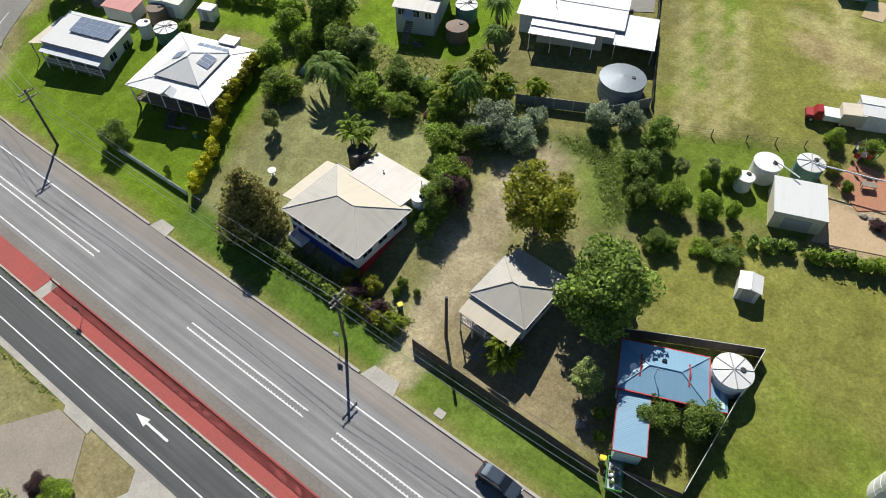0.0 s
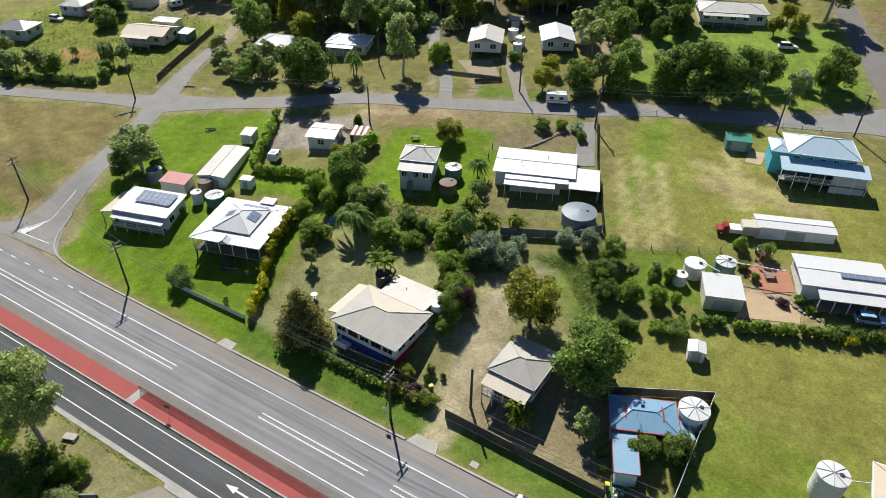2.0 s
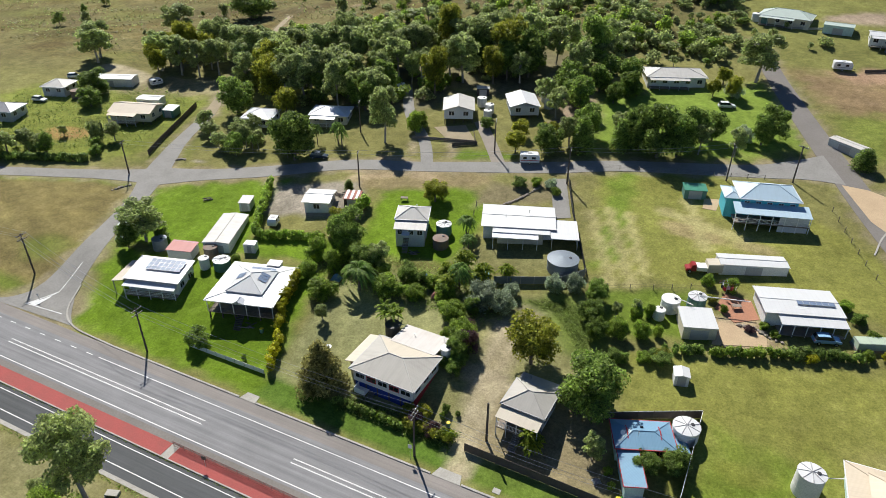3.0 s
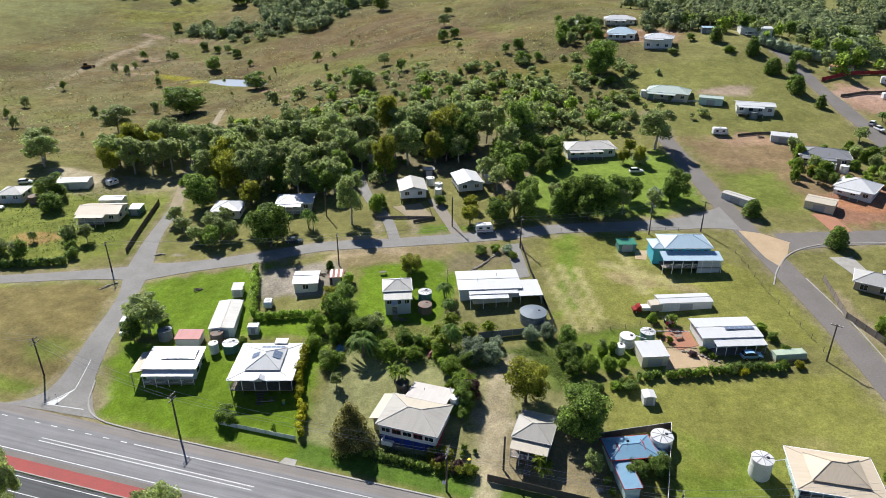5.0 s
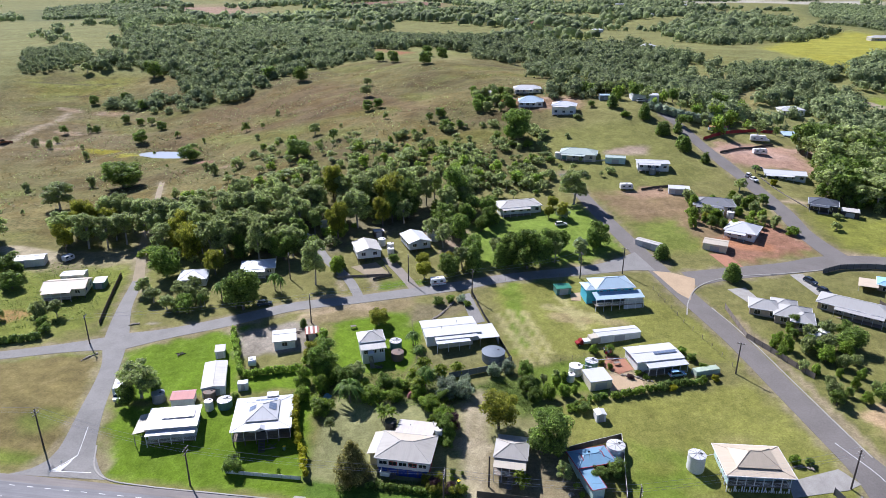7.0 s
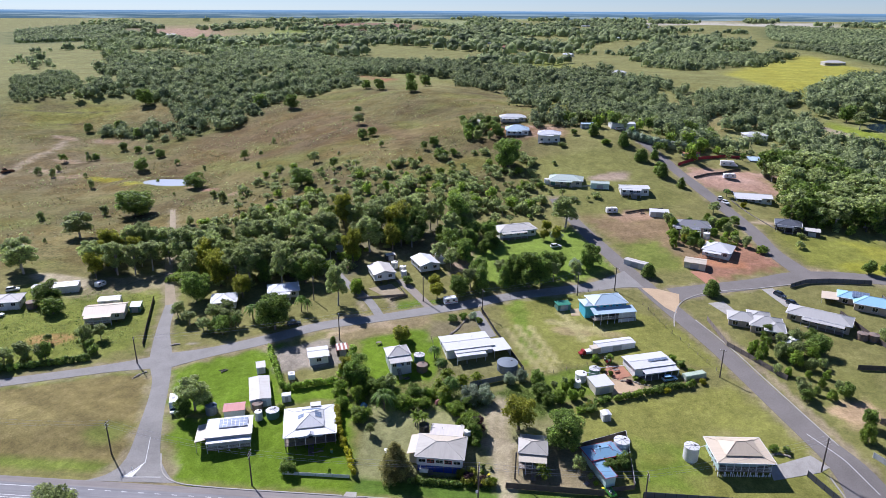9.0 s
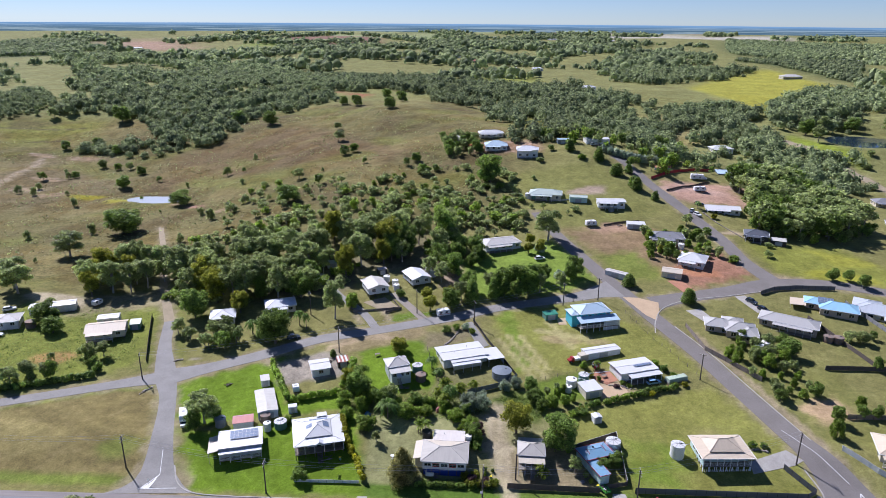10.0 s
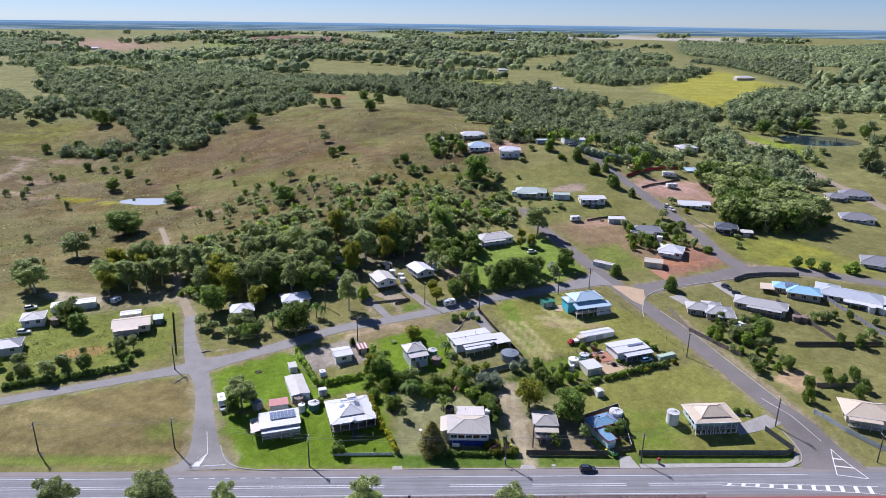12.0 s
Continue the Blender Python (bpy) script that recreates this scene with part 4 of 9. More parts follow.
def cottage(label, x, y, rot, w, d, base, wall, kind, pitch, over, roof_mat, wall_mat, trim="trim_white", wins=(("front", 2), ("right", 2), ("left", 2)), category="house", name="house", cap=None, group="", along="x", closed=False, win_size=(1.3, 1.1)):
    """A plain house: stumps or slab, walls with windows, a roof with caps and gutters."""
    z = low_z(x, y, rot, w, d)
    root = thing(name, x, y, z, rot, label, category, group)
    top = base + wall
    part("wall", boxes((-w / 2, w / 2, -d / 2, d / 2, base if base > 0.6 and not closed else -0.4, top)), M[wall_mat], root)
    if base > 0.6 and not closed:
        stumps(root, w, d, base, M["timber_dark"])
    X0, X1, Y0, Y1 = -w / 2 - over, w / 2 + over, -d / 2 - over, d / 2 + over
    if kind == "hip":
        fs, rg = hip_faces(X0, X1, Y0, Y1, top, pitch)
    elif kind == "gable":
        fs, rg = gable_faces(X0, X1, Y0, Y1, top - over * math.tan(radians(pitch)), pitch, along)
        for sgn in (-1, 1):
            if along == "x":
                h = d / 2 * math.tan(radians(pitch))
                tri = ((sgn * w / 2, -d / 2, top), (sgn * w / 2, d / 2, top), (sgn * w / 2, 0, top + h - 0.02))
            else:
                h = w / 2 * math.tan(radians(pitch))
                tri = ((-w / 2, sgn * d / 2, top), (w / 2, sgn * d / 2, top), (0, sgn * d / 2, top + h - 0.02))
            bm = bmesh.new()
            bm.faces.new([bm.verts.new(p) for p in tri])
            bmesh.ops.solidify(bm, geom=bm.faces[:], thickness=0.08)
            part("gable_end", bm, M[wall_mat], root)
    else:
        rise = d * math.tan(radians(pitch))
        fs, rg = [((X0, Y0, top), (X1, Y0, top), (X1, Y1, top + rise), (X0, Y1, top + rise))], []
        part("gable_end", shell([((-w / 2, -d / 2, top - 0.02), (w / 2, -d / 2, top - 0.02), (w / 2, d / 2, top + rise - 0.1), (-w / 2, d / 2, top + rise - 0.1))], 0.1), M[wall_mat], root)
        part("back_wall", boxes((-w / 2, w / 2, d / 2 - 0.1, d / 2 + 0.002, top - 0.01, top + rise - 0.02)), M[wall_mat], root)
    roof(root, fs, rg, M[roof_mat], cap=M[cap] if cap else None)
    if kind == "hip":
        gutters(root, X0, X1, Y0, Y1, top, M[trim])
    for side, n in wins:
        span = w if side in ("front", "back") else d
        for i in range(n):
            window(root, side, w, d, span * ((i + 0.5) / n - 0.5), base + 0.95, *win_size, trim)
    return root, top


def two_stage(label, x, y, rot, w, d, iw, id_, base, wall, roof_mat, wall_mat, p1, p2, trim="trim_white", wins=()):
    """A Queensland house: a steep hipped core standing out of a flatter skirt roof over the verandas."""
    z = low_z(x, y, rot, w, d)
    root = thing("house", x, y, z, rot, label, "house")
    top = base + wall
    h1 = (d - id_) / 2 * math.tan(radians(p1))
    o = [(-w / 2, -d / 2, top), (w / 2, -d / 2, top), (w / 2, d / 2, top), (-w / 2, d / 2, top)]
    i_ = [(-iw / 2, -id_ / 2, top + h1), (iw / 2, -id_ / 2, top + h1), (iw / 2, id_ / 2, top + h1), (-iw / 2, id_ / 2, top + h1)]
    roof(root, [(o[k], o[(k + 1) % 4], i_[(k + 1) % 4], i_[k]) for k in range(4)], [(o[k], i_[k]) for k in range(4)], M[roof_mat], "veranda_roof")
    part("wall", boxes((-iw / 2 + 0.2, iw / 2 - 0.2, -id_ / 2 + 0.2, id_ / 2 - 0.2, base, top + h1 + 0.35)), M[wall_mat], root)
    fs, rg = hip_faces(-iw / 2 - 0.25, iw / 2 + 0.25, -id_ / 2 - 0.25, id_ / 2 + 0.25, top + h1 + 0.3, p2)
    roof(root, fs, rg, M[roof_mat])
    gutters(root, -w / 2, w / 2, -d / 2, d / 2, top, M[trim])
    return root, top


def rail_run(root, pts, floor, material):
    """Balusters and rails along a line of points on a deck."""
    bm = bmesh.new()
    for (x0, y0), (x1, y1) in zip(pts, pts[1:]):
        ln = math.hypot(x1 - x0, y1 - y0)
        for zz in (0.1, 0.95):
            bar(bm, (x0, y0, floor + zz), (x1, y1, floor + zz), 0.035, 4)
        n = int(ln / 0.2)
        for i in range(n):
            px, py = x0 + (x1 - x0) * i / n, y0 + (y1 - y0) * i / n
            bar(bm, (px, py, floor + 0.1), (px, py, floor + 0.95), 0.02, 4)
    return part("railing", bm, material, root)


# the solar-roofed house on the corner
def corner_house():
    r, top = cottage("white house with a panelled low white roof and a front veranda", -4.4, 19.6, 16, 10.4, 6.2, 0.7, 2.9, "skillion", 7, 0.5, "roof_white", "wall_white", wins=(("front", 3), ("right", 2)))
    lean_to(r, "front", 10.4, 6.2, -5.2, 5.2, 1.6, 3.1, 2.75, "roof_zinc", 0.7, gap=2.4)
    lean_to(r, "left", 10.4, 6.2, -3.4, 3.6, 2.8, 3.35, 2.8, "roof_cream", None, trim="trim_grey", gap=3)
    k = math.tan(radians(7))
    solar_array(r, None, (-2.6, -0.6, top + (0.5 + 2.5) * k + 0.13), (1, 0, 0), (0, 1, k), 7, 3, 0.98, 1.06)
    s, _ = cottage("small shed with a faded red roof behind the corner house", -6.2, 27.6, 16, 5.2, 3.2, 0, 2.3, "skillion", 5, 0.2, "roof_pink", "wall_grey", wins=(), category="shed", name="shed")


corner_house()


def veranda_house():
    w, d = 13.0, 13.0
    hw, hd = w / 2 - 0.25, d / 2 - 0.3
    r, top = two_stage("high white house with a white two-stage hipped roof and dark verandas", 15.4, 23.3, 16, w, d, 6.6, 7.4, 1.7, 2.7, "roof_white", "wall_white", 6, 23)
    part("deck", boxes((-hw, hw, -hd, hd, 1.52, 1.7)), M["timber"], r)
    stumps(r, 2 * hw, 2 * hd, 1.52, M["timber_dark"])
    posts(r, [(-hw + 2 * hw * i / 5, -hd) for i in range(6)] + [(-hw, -2.0), (-hw, 2.0), (-hw, hd)], 1.7, top, M["trim_white"])
    part("side_wall", boxes((hw - 0.16, hw, -3.6, hd, 0.9, top - 0.02), (-1.0, hw - 0.16, hd - 0.2, hd, 0.9, top - 0.02)), M["wall_white"], r)
    part("side_screen", boxes((hw - 0.12, hw - 0.02, -hd + 0.1, -3.65, 1.7, top - 0.3)), M["timber"], r, "brown timber screen at the veranda's end")
    for u, ww in ((-2.0, 0.8), (0.2, 1.3), (3.4, 0.8)):
        window(r, "right", 2 * hw, 2 * hd, u, 2.7, ww, 1.1)
    rail_run(r, [(-0.9, -hd), (-hw, -hd), (-hw, hd)], 1.7, M["timber_dark"])
    rail_run(r, [(0.9, -hd), (hw, -hd)], 1.7, M["timber_dark"])
    stairs(r, "front", 2 * hw, 2 * hd, 0.0, 0.0, 1.7, M["timber_dark"], 1.3)
    for u in (-2.0, 1.9):
        window(r, "front", 6.2, 7.0, u, 2.6, 1.1, 1.2)
    door(r, "front", 6.2, 7.0, 0, 1.7, M["wall_dark"])
    # small gable over the stairs
    fs, rg = gable_faces(-1.1, 1.1, -hd - 0.6, -hd + 1.0, top + 0.02, 30, "y")
    roof(r, fs, rg, M["roof_zinc"], "porch_roof")
    t, low = math.tan(radians(23)), top + 2.8 * math.tan(radians(6)) + 0.3
    solar_array(r, None, (2.95, -0.7, low + 0.6 * t), (0.0, 1, 0), (-1, 0, t), 3, 1, 0.8, 1.7)
    solar_array(r, None, (-2.95, 1.2, low + 0.6 * t), (0.0, -1, 0), (1, 0, t), 2, 1, 0.8, 1.7)
    solar_array(r, None, (-2.0, 4.0, low - 0.2), (1, 0, 0), (0, 1, -0.1), 5, 1, 0.95, 0.9)
    part("back_room", boxes((0.4, 2.8, hd + 0.02, hd + 1.6, 0.0, top + 0.3)), M["wall_white"], r, "white flat-topped lean-to at the back")
    part("back_roof", boxes((0.25, 2.95, hd - 0.3, hd + 1.75, top + 0.3, top + 0.4)), M["roof_white"], r)
    part("back_deck", boxes((3.0, 7.2, hd + 0.05, hd + 2.6, 0.75, 0.9)), M["timber"], r, "weathered grey timber deck")
    posts(r, [(3.1, hd + 2.5), (7.1, hd + 2.5), (7.1, hd + 0.3)], -0.4, 0.75, M["timber_dark"])


veranda_house()


def flag_house():
    w, d = 11.0, 8.4
    r, top = cottage("white house on navy and red walls under a hipped roof", 49.9, 16.5, -2, w, d, 1.9, 2.6, "hip", 17, 0.45, "roof_old", "wall_white", wins=(), cap="roof_pale", trim="trim_grey")
    part("under_wall", boxes((-5.4, 5.4, -4.1, 4.1, -0.4, 1.9)), M["wall_blue"], r, "navy painted wall under the house")
    part("end_wall", boxes((5.4, 5.46, -4.1, 4.1, -0.4, 1.86)), M["wall_red"], r, "dark red painted end wall")
    for i in range(5):
        window(r, "front", w, d, -4.2 + 2.1 * i, 2.75, 1.6, 0.85, "trim_red" if i % 2 else "trim_white")
    for i in range(3):
        window(r, "right", w, d, -2.6 + 2.6 * i, 2.85, 1.5, 0.9)
    fs, _ = hip_faces(-w / 2 - 0.45, w / 2 + 0.45, -d / 2 - 0.45, d / 2 + 0.45, 4.53, 17)
    part("rear_slope", shell([fs[1]], 0.02), M["roof_cream"], r, "cream sheeting on the rear slope")
    # flat-roofed rear wing and the side lean-to
    part("rear_wing", boxes((-3.2, 4.4, 4.25, 9.2, -0.4, 4.15)), M["wall_cream"], r)
    part("rear_roof", shell([((-3.6, 4.1, 4.75), (4.8, 4.1, 4.75), (4.8, 9.6, 4.35), (-3.6, 9.6, 4.35))], 0.12), M["roof_wing"], r)
    part("side_wing", boxes((-7.6, -5.52, -2.0, 4.2, -0.4, 3.7)), M["wall_cream"], r)
    part("side_roof", shell([((-8.1, -2.8, 3.8), (-5.45, -2.8, 4.4), (-5.45, 4.8, 4.4), (-8.1, 4.8, 3.8))], 0.12), M["roof_cream"], r)
    part("tank_frame", bars(((-3.6, 9.5, 4.2), (-6.6, 8.6, 4.0), 0.06, 5), ((-3.6, 5.0, 4.4), (-6.6, 5.2, 4.0), 0.06, 5)), M["trim_white"], r)
    vent_pipe(r, -0.7, 7.3, 4.4, 0.5)
    vent_pipe(r, 4.2, 8.6, 4.3, 0.9)
    part("front_porch", boxes((-4.6, -2.6, -5.6, -4.15, 0.75, 0.9), (-4.6, -4.5, -5.6, -4.15, 0.9, 1.8), (-4.6, -2.6, -5.6, -5.52, 0.9, 1.8)), M["trim_white"], r, "white timber porch at the front door")
    stairs(r, "front", w, d, -2.0, 0.1, 0.9, M["timber"], 1.0)


flag_house()


def little_house():
    b = 1.4
    r, top = cottage("small cottage on stumps with an old grey hipped roof", 72.1, 18.1, -3, 6.4, 5.6, b, 2.9, "hip", 24, 0.3, "roof_old", "wall_grey", trim="trim_grey", wins=(("right", 2), ("left", 1)))
    lean_to(r, "front", 6.4, 5.6, -3.2, 3.2, 2.3, b + 2.6, b + 2.05, "roof_cream", b, gap=1.6)
    lean_to(r, "back", 6.4, 5.6, -3.2, 3.2, 2.4, b + 2.8, b + 2.4, "roof_old", None, gap=3)
    window(r, "front", 6.4, 5.6, -1.8, b + 0.9, 1.0, 1.2)
    door(r, "front", 6.4, 5.6, 0.3, b, M["wall_dark"])
    stairs(r, "front", 6.4, 5.6, 0.3, 2.35, b, M["timber"], 1.1)
    vent_pipe(r, -1.6, 4.2, b + 2.5, 0.6)


little_house()


def blue_house():
    r, top = cottage("low house with a steel blue roof and red bargeboards", 88.8, 19.5, 22, 8.0, 4.9, 0.3, 2.6, "hip", 15, 0.35, "roof_blue", "wall_mint", wins=(("front", 2), ("right", 1)), trim="trim_red")
    # raised middle with its small gables
    k = math.tan(radians(20))
    part("wing_wall", boxes((-3.7, -1.2, -8.7, -2.4, -0.4, 2.35)), M["wall_mint"], r)
    part("wing_roof", shell([((-4.1, -9.0, 2.42), (-1.0, -9.0, 2.5), (-1.0, -2.6, 2.6), (-4.1, -2.6, 2.52))], 0.1), M["roof_blue"], r)
    for rr in ((-4.16, -4.1, -9.05, -2.7, 2.36, 2.58), (-1.0, -0.94, -9.05, -2.9, 2.42, 2.62), (-4.1, -1.0, -9.06, -9.0, 2.34, 2.5)):
        part("bargeboard", boxes(rr), M["trim_red"], r)
    for sx in (-2.35, 2.35):
        bm = bmesh.new()
        for sy in (-1, 1):
            bar(bm, (sx, sy * 1.25, top + 0.42), (sx, 0, top + 0.78), 0.09, 4)
        part("bargeboard", bm, M["trim_red"], r)
    part("tail_wall", boxes((4.0, 6.0, -2.2, 0.6, -0.4, 2.3)), M["wall_mint"], r)
    part("tail_roof", shell([((4.2, -2.6, 2.4), (6.3, -2.6, 2.25), (6.3, 0.9, 2.25), (4.2, 0.9, 2.4))], 0.1), M["roof_blue"], r)
    part("bargeboard", boxes((4.2, 6.35, -2.68, -2.6, 2.22, 2.42)), M["trim_red"], r)
    part("skylight", boxes((-0.35, 0.1, 0.75, 1.05, top + 0.52, top + 0.75)), M["glass"], r)
    part("aerial", bars(((-1.0, -1.0, top + 0.4), (-1.0, -1.0, top + 2.0), 0.03, 5), ((-1.5, -1.0, top + 1.9), (-0.5, -1.0, top + 1.9), 0.02, 4), ((-1.0, -1.4, top + 1.75), (-1.0, -0.6, top + 1.75), 0.02, 4)), M["steel"], r)
    part("dish", lathe([(0.05, 0), (0.32, 0.1), (0.36, 0.16)], 14), M["trim_white"], r).matrix_basis = pose(-3.2, -0.6, top + 0.9, 50, 0, 30)


blue_house()


def long_white_house():
    r, top = cottage("sprawling low house with white roofs and a rear carport", 53.4, 62.6, 20, 14.2, 8.6, 0.3, 2.9, "gable", 2, 0.5, "roof_white", "wall_white", wins=(("left", 2),))
    part("front_wing", boxes((-4.2, 5.0, -5.9, -4.25, -0.4, 2.75)), M["wall_cream"], r)
    part("front_roof", shell([((-5.2, -6.3, 2.78), (6.4, -6.3, 2.78), (6.4, -4.2, 3.02), (-5.2, -4.2, 3.02))], 0.12), M["roof_white"], r)
    part("patio_roof", shell([((-5.2, -7.9, 2.45), (4.0, -7.9, 2.45), (4.0, -5.9, 2.62), (-5.2, -5.9, 2.62))], 0.1), M["roof_zinc"], r)
    posts(r, [(-5.0, -7.7), (-2.0, -7.7), (1.0, -7.7), (3.8, -7.7)], -0.5, 2.45, M["trim_white"])
    part("carport_roof", shell([((6.45, -7.6, 2.7), (12.0, -7.6, 2.7), (12.0, 0.0, 2.8), (6.45, 0.0, 2.8))], 0.12), M["roof_white"], r)
    posts(r, [(6.7, -7.3), (11.7, -7.3), (11.7, -4.5), (11.7, -0.9)], -1.0, 2.75, M["steel"])
    part("carport_wall", boxes((11.78, 11.84, -7.3, -0.9, -1.0, 2.6)), M["wall_grey"], r)
    window(r, "front", 8.2, 11.8, -2.0, 1.2, 1.5, 1.0)
    vent_pipe(r, 2.2, 1.0, top + 0.4)
    vent_pipe(r, -2.6, -1.4, top + 0.3)


long_white_house()


def stilt_house():
    r, top = cottage("pale grey two-level house with a hipped roof and lower front wing", 33.7, 52.9, 21, 6.0, 5.2, 2.2, 2.5, "hip", 24, 0.4, "roof_pale", "wall_grey", wins=(("right", 2), ("left", 1)), closed=True)
    part("front_wing", boxes((-2.9, 2.9, -5.4, -2.6, -0.4, 4.0)), M["wall_grey"], r)
    part("front_roof", shell([((-3.3, -5.8, 3.95), (3.3, -5.8, 3.95), (3.3, -2.55, 4.45), (-3.3, -2.55, 4.45))], 0.1), M["roof_pale"], r)
    part("awning", shell([((-1.6, -6.6, 3.0), (0.0, -6.6, 3.0), (0.0, -5.4, 3.3), (-1.6, -5.4, 3.3))], 0.08), M["roof_white"], r)
    for u in (-2.0, 0.2, 2.0):
        window(r, "front", 5.8, 10.8, u, 2.6, 1.0, 1.0)
    stairs(r, "front", 5.8, 10.8, -0.8, 0.0, 1.9, M["timber"], 1.0)
    vent_pipe(r, 0.8, 0.3, top + 1.0, 0.7)


stilt_house()


def turquoise_house():
    r, top = cottage("two-storey turquoise house with pale blue hipped roofs and a wide veranda", 98.6, 87.5, 16, 11.0, 7.4, 2.6, 2.7, "hip", 22, 0.5, "roof_lightblue", "wall_turq", wins=(("front", 5), ("left", 2), ("right", 2)), closed=True, win_size=(0.9, 1.0))
    part("wing_wall", boxes((-8.2, -5.4, -2.6, 2.6, -0.5, 4.6)), M["wall_turq"], r)
    fs, rg = hip_faces(-8.7, -5.0, -3.0, 3.0, 4.6, 20)
    roof(r, fs, rg, M["roof_lightblue"], "wing_roof")
    lean_to(r, "front", 11.0, 7.4, -7.0, 7.4, 3.6, 4.25, 3.5, "roof_lightblue", 1.4, gap=2.4)
    part("lower_wall", boxes((1.6, 5.6, -7.0, -6.9, -0.5, 3.4), (5.6, 7.2, -7.0, -3.7, -0.5, 3.4)), M["wall_grey"], r)


turquoise_house()


def terrace_house():
    r, top = cottage("white-roofed bungalow with an open front veranda and roof panels", 106.9, 57.3, 19, 12.2, 7.0, 0.4, 2.8, "gable", 3, 0.5, "roof_white", "wall_white", wins=(("right", 2),))
    lean_to(r, "front", 12.2, 7.0, -4.2, 6.3, 2.6, 2.95, 2.6, "roof_white", 0.35, gap=2.2, rail=False)
    k = math.tan(radians(3))
    solar_array(r, None, (-0.6, -1.4, top + 0.27), (1, 0, 0), (0, 1, k), 6, 1, 1.0, 1.0)
    for u in (-2.5, 0.5, 3.5):
        window(r, "front", 12.2, 7.0, u, 0.9, 1.8, 1.5)


terrace_house()


def verge_house():
    r, top = two_stage("high mint-green house with a tan two-stage roof and white battens below", 121.4, 20.6, 3, 13.6, 10.2, 8.2, 6.0, 1.8, 2.7, "roof_tan", "wall_mint", 11, 28)
    part("lower_wall", boxes((-6.2, 6.2, -2.4, 4.5, 1.8, top)), M["wall_mint"], r)
    part("deck", boxes((-6.2, 6.2, -4.6, -2.4, 1.62, 1.8)), M["timber"], r)
    posts(r, [(-6.1 + 12.2 * i / 7, -4.5) for i in range(8)], -0.4, top, M["trim_white"], 0.07)
    stumps(r, 12.4, 9.0, 1.62, M["trim_white"], 1.6)
    rail_run(r, [(-6.1, -2.5), (-6.1, -4.5), (6.1, -4.5), (6.1, -2.5)], 1.8, M["trim_white"])
    part("under_wall", boxes((-5.6, 5.6, -2.2, 4.2, -0.4, 1.62)), M["wall_dark"], r)
    bm = bmesh.new()
    for i in range(26):
        box(bm, -6.2 + i * 0.49, -6.06 + i * 0.49, -4.62, -4.57, 0.1, 0.9)
    part("batten_screen", bm, M["trim_white"], r)
    for i in range(4):
        window(r, "front", 12.4, 4.8, -4.2 + 2.8 * i, 2.6, 1.3, 1.3)
    for i in range(3):
        window(r, "left", 12.4, 9.0, -2.0 + 2.2 * i, 2.7, 1.2, 1.1)
    part("veranda_wall", boxes((-6.22, -6.14, -4.5, -2.4, 1.8, top - 0.02)), M["wall_mint"], r)
    part("roof_pipe", bars(((-6.6, 2.0, top - 0.2), (-9.2, 1.4, top - 0.6), 0.07, 6)), M["trim_white"], r)


verge_house()

